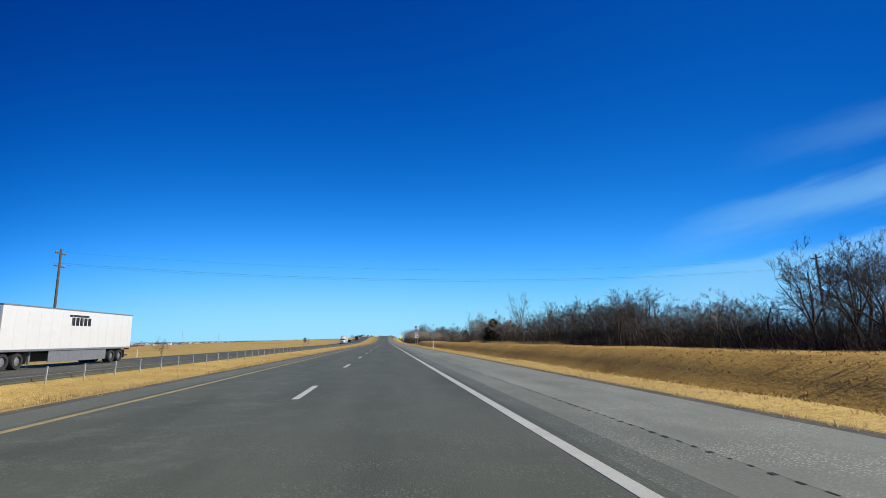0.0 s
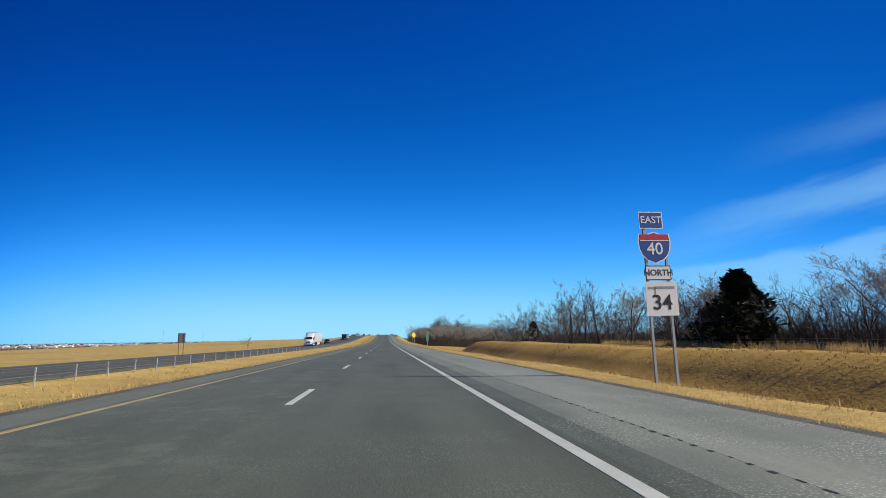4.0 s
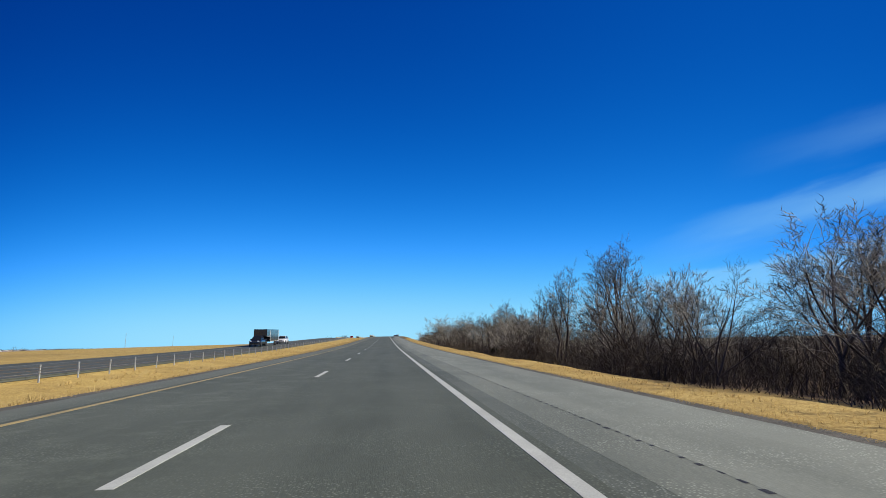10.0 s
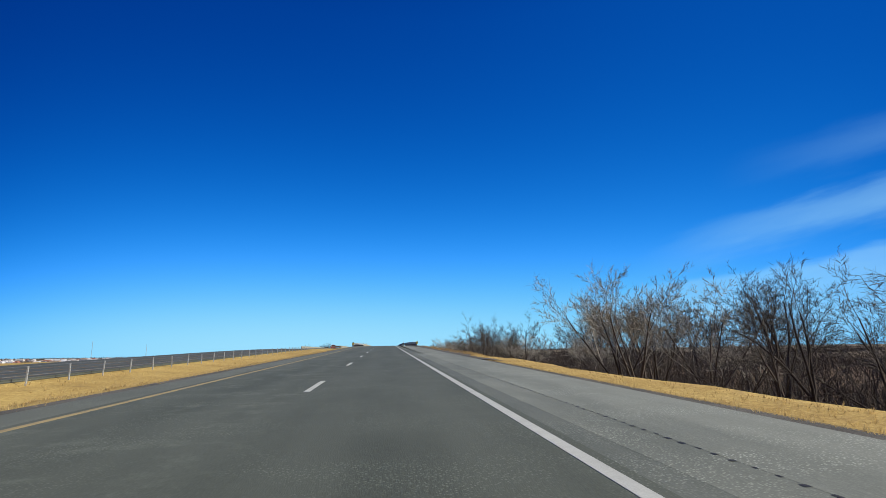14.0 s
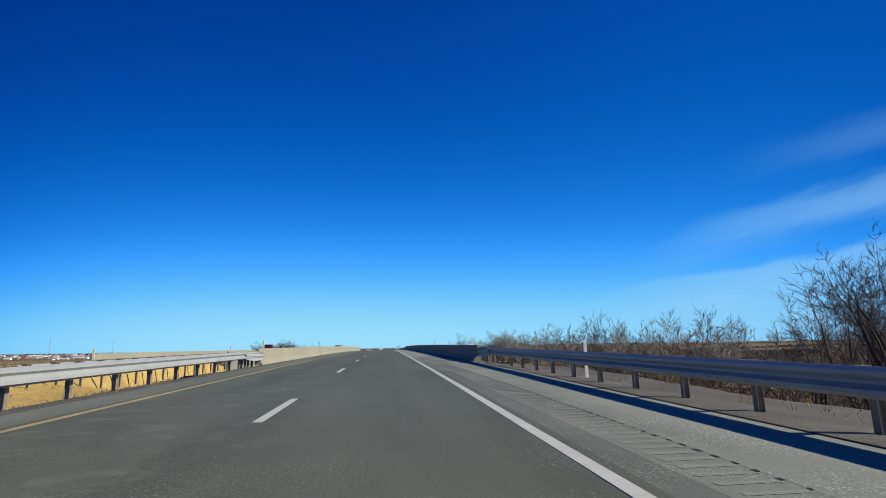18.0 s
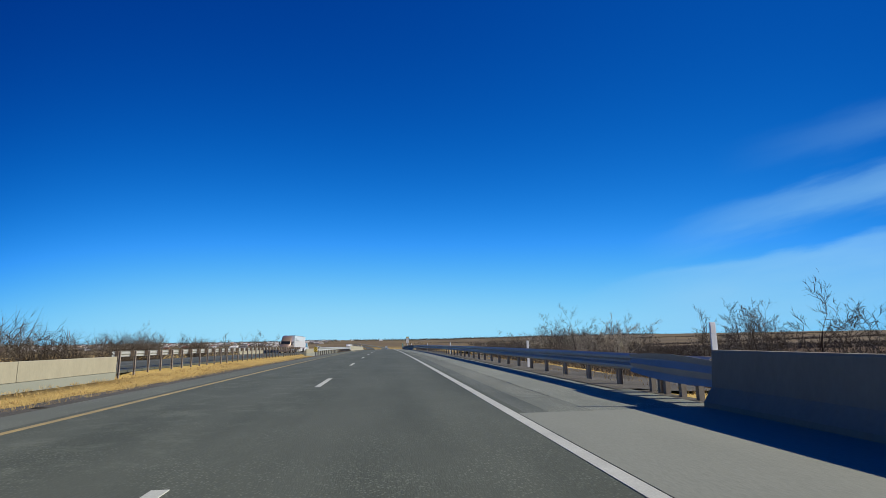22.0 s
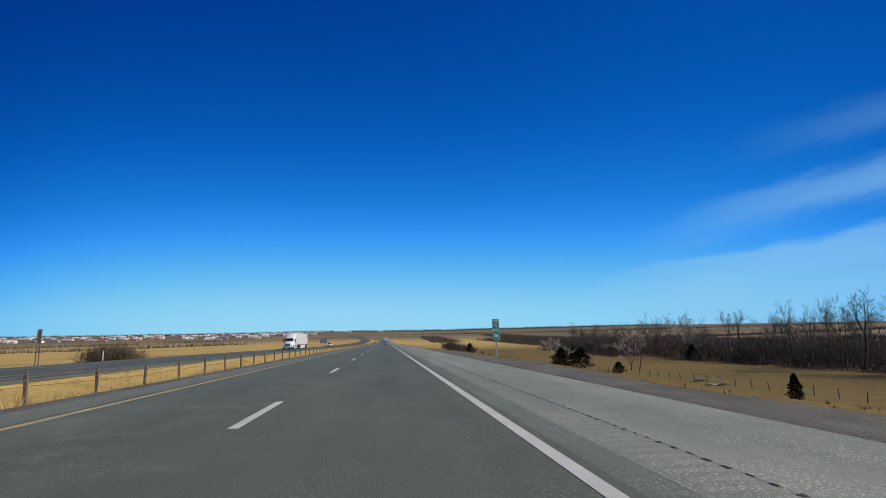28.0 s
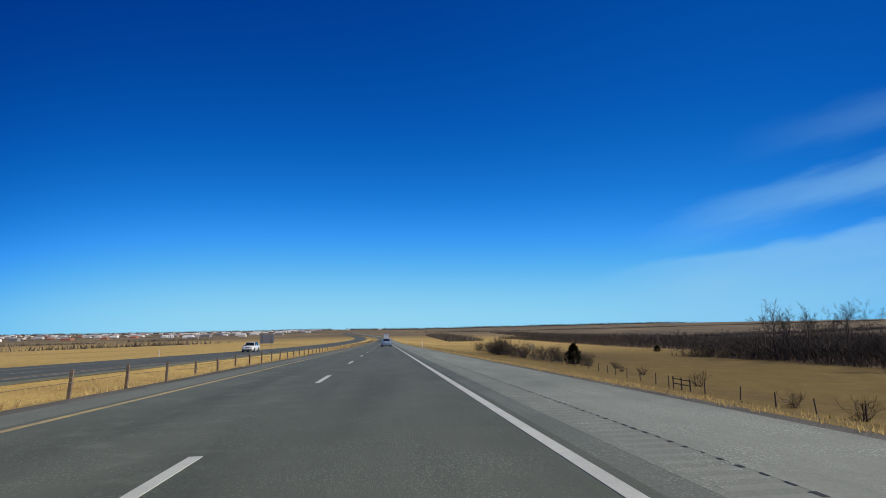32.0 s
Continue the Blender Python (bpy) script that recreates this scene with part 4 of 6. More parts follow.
PALE = [tree_stock(21, "leafless tree with pale straw-grey twigs", M_PALE, "pale bare trees", height=8, spread=.60, fork=.18, leaders=4, sprigs=4, dense=.92),
        tree_stock(22, "rounded leafless tree with pale fine twigs", M_PALE, "pale bare trees", height=7, spread=.80, fork=.10, leaders=5, sprigs=4, dense=.85)]
BLEACH = tree_stock(24, "small leafless tree with nearly white twigs", M_BLEACH, "pale bare trees", height=6, spread=.7, fork=.12, leaders=5, sprigs=7, dense=.85)
SHRUB = [shrub_stock(31, "brown leafless thicket shrub", M_BRUSH, "thicket shrubs", 3.0, 16),
         shrub_stock(32, "brown leafless thicket shrub", M_BRUSH, "thicket shrubs", 2.4, 20)]
CEDAR = [cedar_stock(41, 5.2, 4.4), cedar_stock(42, 4.0, 4.6)]
USED = set()


def plant(stock, x, y, size=1.0, turn=None, sink=.1, squash=1.0, label=""):
    rng = random.Random(int(x * 31 + y * 17))
    m = pose(x, y, float(lie(x, y)) - sink, rng.uniform(-3, 3), rng.uniform(-3, 3), turn if turn is not None else rng.uniform(0, 360))
    if stock in USED:
        t = copy_thing(stock, m)
    else:
        t = stock
        USED.add(stock)
        t.matrix_basis = m
    t.scale = (size * squash, size * squash, size)
    if label:
        t["label"] = label
    return t


wood = random.Random(77)


def stand_tree(stock, x, y, top, squash=1.0, label=""):
    """A tree whose top is that many metres above the road beside it."""
    need = top + float(road_z(y)) - float(lie(x, y))
    size = need / TALL[stock]
    return plant(stock, x, y, size, squash=squash * (1.0 if size < 1.1 else (1.1 / size) ** .4), label=label)


def rank(y0, y1, x0, x1, count, kinds, lo, hi, wide=1.15):
    """A belt of wood: count trees between y0 and y1, denser towards its near edge; lo and hi: their tops above the road."""
    for i in range(count):
        y = y0 + (y1 - y0) * (i + wood.uniform(.05, .95)) / count
        x = x0 + (x1 - x0) * wood.random() ** 1.5
        stand_tree(wood.choice(kinds), x + float(road_x(y)), y, wood.uniform(lo, hi), wide)


THIN = []
for seed, tall, out, split, parts in ((61, 10, .6, .16, 4), (62, 9, .75, .10, 4), (63, 12, .45, .22, 3)):
    (TV, TF), (V, F) = bare_tree(seed, tall, out, split, dense=.60, leaders=parts, sprigs=3, stout=.010, fine=2.3)
    V, F = list(TV) + list(V), list(TF) + [tuple(i + len(TV) for i in f) for f in F]
    THIN.append((np.array(V), F, max(v[2] for v in V)))


def grove(label, belts, mat):
    """Far-off trees beyond counting, joined: belts as in rank()."""
    V, F, base = [], [], 0
    for y0, y1, x0, x1, count, lo, hi, wide in belts:
        for i in range(count):
            y = y0 + (y1 - y0) * (i + wood.uniform(.05, .95)) / count
            x = x0 + (x1 - x0) * wood.random() ** 1.5 + float(road_x(y))
            v, f, tall = wood.choice(THIN)
            z = float(lie(x, y)) - .1
            k = (wood.uniform(lo, hi) + float(road_z(y)) - z) / tall
            a = wood.uniform(0, 6.283)
            c, w = math.cos(a), math.sin(a)
            q = v * (k * wide, k * wide, k)
            V.append(np.stack([x + q[:, 0] * c - q[:, 1] * w, y + q[:, 0] * w + q[:, 1] * c, z + q[:, 2]], 1))
            F += [tuple(n + base for n in t) for t in f]
            base += len(v)
    me = bpy.data.meshes.new("distant_trees")
    me.from_pydata(np.concatenate(V).tolist(), [], F)
    me.materials.append(mat)
    return tagged(new("distant_trees", me), label, "wood", kind="stuff")


# trees that stand out
for x, y, k, top in ((34.5, 147, 3, 8.5), (37, 153, 0, 8), (31, 245, 1, 10), (38, 226, 3, 14.5), (43, 231, 0, 14), (41, 219, 1, 13),
                     (62, 331, 0, 17), (71, 331, 1, 21), (29, 318, 1, 11), (24, 402, 0, 5.2), (27, 414, 2, 6), (25, 392, 3, 5), (23, 380, 2, 8.5), (22, 322, 3, 7),
                     (24.8, 570.5, 3, 9.0), (27.5, 573, 1, 8.4), (38, 580, 1, 10.2), (29, 592, 2, 7.8), (31.5, 592.5, 2, 7.4), (31, 595.5, 0, 6.8), (59, 601, 1, 10), (65, 592, 0, 11.8), (58, 570, 2, 10), (61, 561, 0, 9.5), (62, 580, 2, 10.5), (34, 774, 3, 7.8), (33, 729, 1, 6.3), (34, 797, 0, 7.6), (36, 716, 2, 5),
                     (39, 752, 1, 5.5), (46, 46, 1, 11), (50, 46, 3, 12), (47, 41, 0, 11.5), (52, 52, 1, 11)):
    stand_tree(OAK[k], x, y, top, 1.15 if 555 < y < 580 else 1.1 if 215 < y < 235 else 1.2)
for x, y, top in ((24, 362, 12), (26.5, 369, 13), (29, 376, 12.5), (24.5, 381, 12), (26, 427, 9), (30, 429, 9.5), (30.4, 445, 10.8), (28, 400.2, 10.5)):
    stand_tree(OAK[2], x, y, top, .95)
for x, y, k, top in ((88, 1116.5, 0, 9.6), (90, 1109.5, 1, 8.2), (92, 1103, 2, 8.4), (93, 1094.5, 3, 8), (98, 1087, 0, 7.8), (101, 1086.5, 1, 7.8), (104, 1086, 2, 8), (104, 1076.5, 3, 11.6), (108, 1076, 0, 9.8)):
    stand_tree(OAK[k], x, y, top, 1.0)
stand_tree(VASE, 34.4, 127.5, 13.4, .8)
rank(35, 42, 37, 45, 4, OAK, 9.5, 11.5, 1.15)
rank(47, 80, 35, 46, 14, OAK + PALE[:1], 5.2, 7, 1.4)
rank(80, 121, 35.5, 46, 17, OAK, 8.5, 10.5, 1.4)
rank(131, 195, 34.5, 46, 18, OAK + PALE[:1], 7.2, 9, 1.35)
grove("leafless trees in the depth of the wood", ((40, 80, 42, 58, 16, 4.8, 6.4, 1.3), (82, 122, 40, 58, 26, 7.5, 10, 1.3), (130, 200, 42, 60, 18, 6.5, 8.5, 1.3), (205, 262, 44, 64, 16, 7, 9.5, 1.3), (262, 345, 34, 56, 22, 5.5, 8, 1.3), (385, 475, 36, 50, 18, 3.6, 5.6, 1.4)), M_GROVE)
rank(198, 262, 30, 52, 11, OAK, 7.5, 10)
rank(246, 300, 31, 46, 13, PALE * 2 + OAK, 3.4, 5.4, 1.3)
rank(264, 316, 16.5, 32, 25, PALE * 3 + OAK, 4.8, 7.2)
rank(316, 347, 17.5, 32, 16, PALE * 4 + OAK, 5.4, 7.8)
rank(347, 392, 19, 34, 15, OAK + PALE * 2, 5.2, 7.6)
rank(392, 470, 23, 36, 28, OAK + PALE * 2, 4.6, 7.0)
rank(455, 492, 21, 36, 10, PALE + OAK, 5.6, 8.2)
rank(486, 560, 30, 50, 9, PALE + OAK[1:2], 1.2, 2.8, 1.4)
rank(580, 640, 32, 56, 10, OAK + PALE, 4.5, 7)
rank(606, 720, 31, 42, 26, OAK + PALE, 4.0, 5.6, 1.4)
rank(786, 884, 33, 48, 14, OAK + PALE, 3.2, 5.2, 1.5)
rank(640, 860, 34, 50, 16, OAK + PALE[:1], 3.6, 6.8)
rank(905, 962, 88, 104, 12, OAK, 6, 10)
rank(955, 1062, 99, 122, 24, OAK + PALE[:1], 6.8, 11.5, 1.05)
rank(1062, 1135, 84, 104, 11, OAK, 6.2, 9.2, 1.05)
grove("leafless trees in the bottom land beyond the embankment", ((520, 600, 56, 74, 16, 7.5, 11.5, 1.3), (480, 640, 74, 110, 22, 5, 9, 1.3), (640, 860, 48, 80, 30, 3.2, 6.6, 1.3)), M_GROVE)
grove("leafless wood along the far side of the pasture", ((915, 1062, 100, 130, 22, 1, 3.5, 1.4), (1062, 1140, 82, 110, 14, 1, 3, 1.4), (1140, 1480, 112, 190, 30, 2.5, 5.5, 1.5)), M_GROVE)
grove("scattered leafless trees in the fields", ((330, 420, -260, -330, 3, 4, 6, 1.3), (900, 1400, -420, -520, 3, 4, 7, 1.3)), M_TWIG)
# north side
for x, y, k, top in ((-34, 838, 1, 6.6), (-37, 846, 3, 6), (-41, 828, 1, 5.8), (-38, 775, 3, 5.5), (-44, 790, 0, 4.8), (-47, 760, 1, 5), (-43, 805, 3, 5), (-50, 770, 1, 5),
                     (-36, 853, 3, 6.6), (-35, 860, 1, 6), (-49, 812, 1, 5), (-46, 850, 1, 4.5), (-56, 842, 3, 4.6)):
    stand_tree(OAK[k], x, y, top)
stand_tree(OAK[1], -42, 287, 3.7, label="small round leafless tree alone in a field")
stand_tree(OAK[3], -39, 96, 3.0, label="small round leafless tree alone in a field")
rank(738, 862, -34.5, -44, 14, OAK[:2] + OAK[3:] + PALE[:1], 2.6, 4.4)
# cedars
for x, y, k, s in ((36.2, 172, 0, 1.5), (36.5, 178, 1, 1.1), (41, 265, 0, 1.35), (39, 468, 0, .75), (33, 440, 0, .8), (27, 430, 1, .9), (22, 414, 0, .6),
                   (46.2, 1015.2, 1, 1.3), (50.5, 1012.3, 1, 1.3), (51.3, 991.7, 1, .62), (36.8, 1107, 0, .78), (48.2, 938.5, 0, .62),
                   (68.6, 1066, 0, .66), (66.5, 1062, 1, .42), (92, 1176, 1, .55), (95, 1151, 0, .5), (99, 1040, 0, .9), (104, 1022, 1, .9)):
    plant(CEDAR[k], x, y, s, squash=.8 if y == 265 else .62 if y == 938.5 else 1.0)
# thickets
for i in range(120):
    y = 245 + i * 1.9 + wood.uniform(-1, 1)
    plant(wood.choice(SHRUB), 12.6 + float(np.interp(y, [244, 250, 258], [18, 7, 0])) + wood.random() ** 1.6 * 10 + .02 * max(0, y - 330), y, wood.uniform(.5, 1.05))
for i in range(44):
    y = 20 + i * 4 + wood.uniform(-2, 2)
    plant(wood.choice(SHRUB), 34 + wood.random() * 6, y, wood.uniform(.6, 1.0))
for i in range(40):
    y = 470 + i * 9.5 + wood.uniform(-3, 3)
    plant(wood.choice(SHRUB), 20 + wood.random() * 14, y, wood.uniform(.8, 1.2))
for i in range(46):
    y = 738 + i * 2.75 + wood.uniform(-2, 2)
    plant(wood.choice(SHRUB), -34 - wood.random() * 7, y, wood.uniform(1.1, 1.6))
for i in range(44):
    y = 1035 + i * 4.2 + wood.uniform(-3, 3)
    if y < 1088 and i % 4:
        continue
    plant(wood.choice(SHRUB), 36.5 + wood.random() * 4, y, wood.uniform(.35, .7) + .7 * float(smooth(1085, 1130, y)))
for i in range(6):
    plant(SHRUB[i % 2], 34.5 + i * .9, 1168 + (i % 3) * 2.2, wood.uniform(1.6, 2.0))
for i in range(20):
    plant(SHRUB[i % 2], -70.5 + i * .62, 1011 + (i % 4) * 1.5, wood.uniform(1.45, 1.75) - .05 * abs(i - 9.5))
plant(BLEACH, 57.8, 999, 1.75)
plant(OAK[2], 58.6, 997, .66, label="slender leafless tree beside the pasture fence")
plant(BLEACH, 45.8, 1018.6, 1.5)
plant(PALE[0], 38.5, 1141, .62, label="small leafless tree in the hedge")
plant(PALE[1], 37.8, 1150, .5, label="small leafless tree in the hedge")
plant(OAK[3], 38.8, 1039.5, .42, squash=1.5, label="low leaning leafless tree at the pasture fence")
plant(OAK[1], 60.5, 1060.7, .4, label="small leafless sapling in the pasture")
for x, y in ((37.6, 1042), (40.3, 1036), (36.6, 1045)):
    plant(SHRUB[0], x, y, .6)


# ---- undergrowth and grass: what nobody could count ----
def stalks(name, label, category, mat, x, y, z, height, width, rng, lean=.35):
    """Thin upright blades or stems, one for each place given."""
    n = len(x)
    a = rng.uniform(0, 6.283, n)
    lx, ly = rng.normal(0, lean, n) * height, rng.normal(0, lean, n) * height
    dx, dy = np.cos(a) * width, np.sin(a) * width
    foot = np.stack([x, y, z - .05], 1)
    s = np.stack([dx, dy, np.zeros(n)], 1)
    tip = foot + np.stack([lx, ly, height], 1)
    me = bpy.data.meshes.new(name)
    V = np.stack([foot - s, foot + s, tip], 1).reshape(-1, 3)
    i = np.arange(n) * 3
    me.from_pydata(V.tolist(), [], np.stack([i, i + 1, i + 2], 1).tolist())
    me.materials.append(mat)
    return tagged(new(name, me), label, category, kind="stuff")


def thicket(name, label, category, mat, x, y, z, height, width, rng, lean=.35):
    """Leafless stems, one for each place given, each bent once and bearing five side twigs."""
    n = len(x)
    foot = np.stack([x, y, z - .05], 1)
    h = height[:, None]
    side = rng.normal(0, 1, (n, 3)) * (1, 1, .1)
    side = side / np.linalg.norm(side, axis=1)[:, None] * width[:, None]
    mid = foot + np.concatenate([rng.normal(0, lean * .35, (n, 2)), np.full((n, 1), .5)], 1) * h
    tip = mid + np.concatenate([rng.normal(0, lean * .55, (n, 2)), rng.uniform(.3, .55, (n, 1))], 1) * h
    V = [foot - side, foot + side, mid + side * .7, mid - side * .7, tip]
    for k in range(5):
        f = rng.uniform(.25, .95, (n, 1))
        p = np.where(f < .5, foot + (mid - foot) * f * 2, mid + (tip - mid) * (f * 2 - 1))
        q = p + np.concatenate([rng.normal(0, .20, (n, 2)), rng.uniform(.05, .34, (n, 1))], 1) * h
        s = rng.normal(0, 1, (n, 3))
        s = s / np.linalg.norm(s, axis=1)[:, None] * width[:, None] * .6
        V += [p - s, p + s, q]
    m = len(V)
    V = np.stack(V, 1).reshape(-1, 3)
    i = np.arange(n) * m
    F = [np.stack([i, i + 1, i + 2], 1), np.stack([i, i + 2, i + 3], 1), np.stack([i + 3, i + 2, i + 4], 1)]
    F += [np.stack([i + 5 + 3 * k, i + 6 + 3 * k, i + 7 + 3 * k], 1) for k in range(5)]
    me = bpy.data.meshes.new(name)
    me.from_pydata(V.tolist(), [], np.concatenate(F).tolist())
    me.materials.append(mat)
    return tagged(new(name, me), label, category, kind="stuff")


def tufts(name, label, mat, x, y, z, height, rng, blades=7, wide=.011):
    """Bunches of dry grass: blades that fan out from each place given."""
    n = len(x)
    V = []
    for k in range(blades):
        a = rng.uniform(0, 6.283, n)
        lean = rng.uniform(.1, .75, n) * height
        foot = np.stack([x + np.cos(a) * .035, y + np.sin(a) * .035, z - .03], 1)
        tip = foot + np.stack([np.cos(a) * lean, np.sin(a) * lean, height * rng.uniform(.6, 1.15, n)], 1)
        b = rng.uniform(0, 6.283, n)
        s = np.stack([np.cos(b), np.sin(b), np.zeros(n)], 1) * wide
        V += [foot - s, foot + s, tip]
    m = len(V)
    V = np.stack(V, 1).reshape(-1, 3)
    me = bpy.data.meshes.new(name)
    me.from_pydata(V.tolist(), [], np.arange(len(V)).reshape(-1, 3).tolist())
    me.materials.append(mat)
    return tagged(new(name, me), label, "grass", kind="stuff")


def tuft_field(seed, y0, y1, u0, u1, n, h0, h1, label, mat, clump=-9.0, lean_in=1.2, blades=7, wide=.011):
    rng = np.random.default_rng(seed)
    y = rng.uniform(y0, y1, n)
    u = u0 + (u1 - u0) * rng.uniform(0, 1, n) ** lean_in
    keep = (np.sin(y * .9 + u * 1.3) + np.sin(y * .31 + 2.0) + np.sin(u * 2.1 - y * .17) + rng.normal(0, .8, n)) > clump
    for a, b in BRIDGES:
        keep &= (y < a - 1) | (y > b + 1)
    y, u = y[keep], u[keep]
    x = u + road_x(y)
    return tufts("grass_tufts", label, mat, x, y, lie(x, y), rng.uniform(h0, h1, len(y)), rng, blades, wide)


def brush_edge(y):
    """How much further back the thicket begins where it opens on the ditch."""
    return np.interp(y, [244, 250, 258], [18, 7, 0])


def verge(seed, y0, y1, u0, u1, n, h0, h1, w, name, label, mat, clump=0.0, lean=.35):
    rng = np.random.default_rng(seed)
    y = rng.uniform(y0, y1, n)
    u = u0 + (u1 - u0) * rng.uniform(0, 1, n) ** 1.3
    if u0 < 20:
        u = u + brush_edge(y) * (1 - (u - u0) / (u1 - u0))
    if clump:
        keep = (np.sin(y * .9 + u * 1.3) + np.sin(y * .31 + 2.0) + np.sin(u * 2.1 - y * .17) + rng.normal(0, .8, n)) > clump
        y, u = y[keep], u[keep]
    dry = np.ones(len(y), bool)
    for a, b in BRIDGES:
        dry &= (y < a - 1) | (y > b + 1)
    y, u = y[dry], u[dry]
    x = u + road_x(y)
    rise = .35 + .65 * np.clip((u - u0) / 6, 0, 1)
    rise = rise * (.72 + .28 * np.sin(y * .55 + u * .7) * np.sin(y * .23 + 1.0))
    return thicket(name, label, "undergrowth", mat, x, y, lie(x, y), rng.uniform(h0, h1, len(y)) * rise, w * rng.uniform(.6, 1.4, len(y)), rng, lean)


tuft_field(1, -5, 468, 5.2, 7.6, 24000, .045, .115, "short golden dry grass along the outer verge", M_STRAW, blades=5, wide=.009)
tuft_field(13, 950, 1240, 5.3, 7.1, 9000, .05, .13, "short golden dry grass along the outer verge", M_STRAW, blades=5)
tuft_field(2, -5, 590, -6.6, -9.4, 20000, .05, .13, "short golden dry grass along the inner verge", M_STRAW, blades=5)
tuft_field(16, 700, 745, -6.9, -15, 3500, .08, .22, "dry tan grass between the carriageways", M_STRAW)
tuft_field(3, -5, 590, -8.5, -15.6, 13000, .10, .26, "tall pale tufts of dry grass in the median", M_STRAW, .2, blades=6)
tuft_field(21, -5, 420, -7.6, -14.5, 5500, .10, .28, "brown weeds among the median grass", M_THATCH, .5, 1.0, 6, .014)
tuft_field(4, 846, 1250, -7.6, -15.6, 15000, .12, .36, "tall pale tufts of dry grass in the median", M_STRAW, -.2)
tuft_field(5, -5, 205, 7.8, 34, 24000, .05, .13, "mown brown grass on the ditch bank", M_THATCH, -1.6, 1.9, 5, .013)
tuft_field(17, 205, 250, 7.5, 30, 7000, .04, .11, "mown brown grass beside the ditch", M_THATCH, -.8, 1.5, 5, .012)
tuft_field(9, 470, 860, 6.2, 12, 11000, .07, .24, "dry grass on the embankment's shoulder", M_DRY, -.8, 1.5, 5)
tuft_field(10, 860, 1240, 7.4, 40, 11000, .05, .14, "short brown grass on the slope", M_THATCH, .0, 1.6, 6, .013)
tuft_field(18, 95, 200, 32.5, 35, 2500, .4, .9, "pale rank grass at the edge of the wood", M_STRAW, -.4, 1.0, 7, .02)
verge(6, 240, 350, 11.3, 30, 17000, .5, 2.6, .014, "brush", "brown leafless brush along the foot of the wood", M_BRUSH, -.9, .55)
verge(19, 350, 480, 13.5, 34, 14000, .5, 2.4, .014, "brush", "brown leafless brush along the foot of the wood", M_BRUSH, -.9, .55)
verge(7, 480, 860, 14, 60, 17000, .5, 2.3, .018, "brush", "brown leafless brush below the embankment", M_BRUSH, -.6, .5)
verge(8, 34, 122, 35, 52, 15000, 1.6, 6.2, .022, "brush", "brown leafless brush under the wood", M_BRUSH, -.6, .6)
verge(20, 122, 200, 36, 54, 8000, 1.2, 4.6, .022, "brush", "brown leafless brush under the wood", M_BRUSH, -.6, .5)
verge(14, 905, 1062, 94, 150, 17000, 3.5, 8.0, .045, "brush", "brown leafless brush under the wood", M_BRUSH, -.6, .85)
verge(15, 1058, 1145, 79, 130, 10000, 3.2, 7.6, .045, "brush", "brown leafless brush under the wood", M_BRUSH, -.6, .85)
verge(11, 1140, 1500, 108, 180, 13000, 2.0, 6.5, .07, "brush", "brown leafless brush under the far wood", M_BRUSH, -.4, .6)
verge(12, 200, 262, 27, 60, 8000, .4, 2.2, .015, "brush", "brown leafless brush under the wood", M_BRUSH, -.4, .5)

# ---- signs ----
def writing(words, size, x, z, y, mat, parent, name="lettering", wide=1.0):
    """Flat letters, centred at x and z, facing back along the road."""
    cu = bpy.data.curves.new(name, "FONT")
    cu.body, cu.size, cu.align_x, cu.align_y, cu.extrude, cu.resolution_u = words, size, "CENTER", "CENTER", .001, 3
    cu.offset = size * .012
    tmp = new("letters", cu)
    bpy.context.view_layer.update()
    me = bpy.data.meshes.new_from_object(tmp.evaluated_get(bpy.context.evaluated_depsgraph_get()))
    bpy.data.objects.remove(tmp)
    me.materials.clear()
    me.materials.append(mat)
    me.transform(Matrix.Diagonal((wide, 1, 1, 1)))
    me.transform(Matrix.Rotation(radians(90), 4, "X"))
    me.transform(Matrix.Translation((x, y, z)))
    return put(name, me, parent)


def plate(parent, name, x0, x1, z0, z1, mat, rim=None, y=0.0, radius=.03, label=""):
    """A sign blade with rounded corners, and a rim line of another colour under its face."""
    def blade(a0, a1, b0, b1, r, ya, yb):
        bm = bmesh.new()
        ring = []
        for cx, cz, s in ((a1 - r, b1 - r, 0), (a0 + r, b1 - r, 90), (a0 + r, b0 + r, 180), (a1 - r, b0 + r, 270)):
            ring += [(cx + r * math.cos(radians(s + k * 30)), cz + r * math.sin(radians(s + k * 30))) for k in range(4)]
        f = [bm.verts.new((px, ya, pz)) for px, pz in ring]
        g = [bm.verts.new((px, yb, pz)) for px, pz in ring]
        bm.faces.new(f[::-1])
        bm.faces.new(g)
        for i in range(len(ring)):
            j = (i + 1) % len(ring)
            bm.faces.new((f[i], f[j], g[j], g[i]))
        bmesh.ops.recalc_face_normals(bm, faces=bm.faces)
        return bm
    if rim is None:
        return part(name, blade(x0, x1, z0, z1, radius, y, y + .012), mat, parent, label)
    base = part(name, blade(x0, x1, z0, z1, radius, y, y + .012), rim, parent, label)
    e = .018 if x1 - x0 < .5 else .03
    part("face", blade(x0 + e, x1 - e, z0 + e, z1 - e, max(.01, radius - e), y - .004, y + .001), mat, base)
    return base


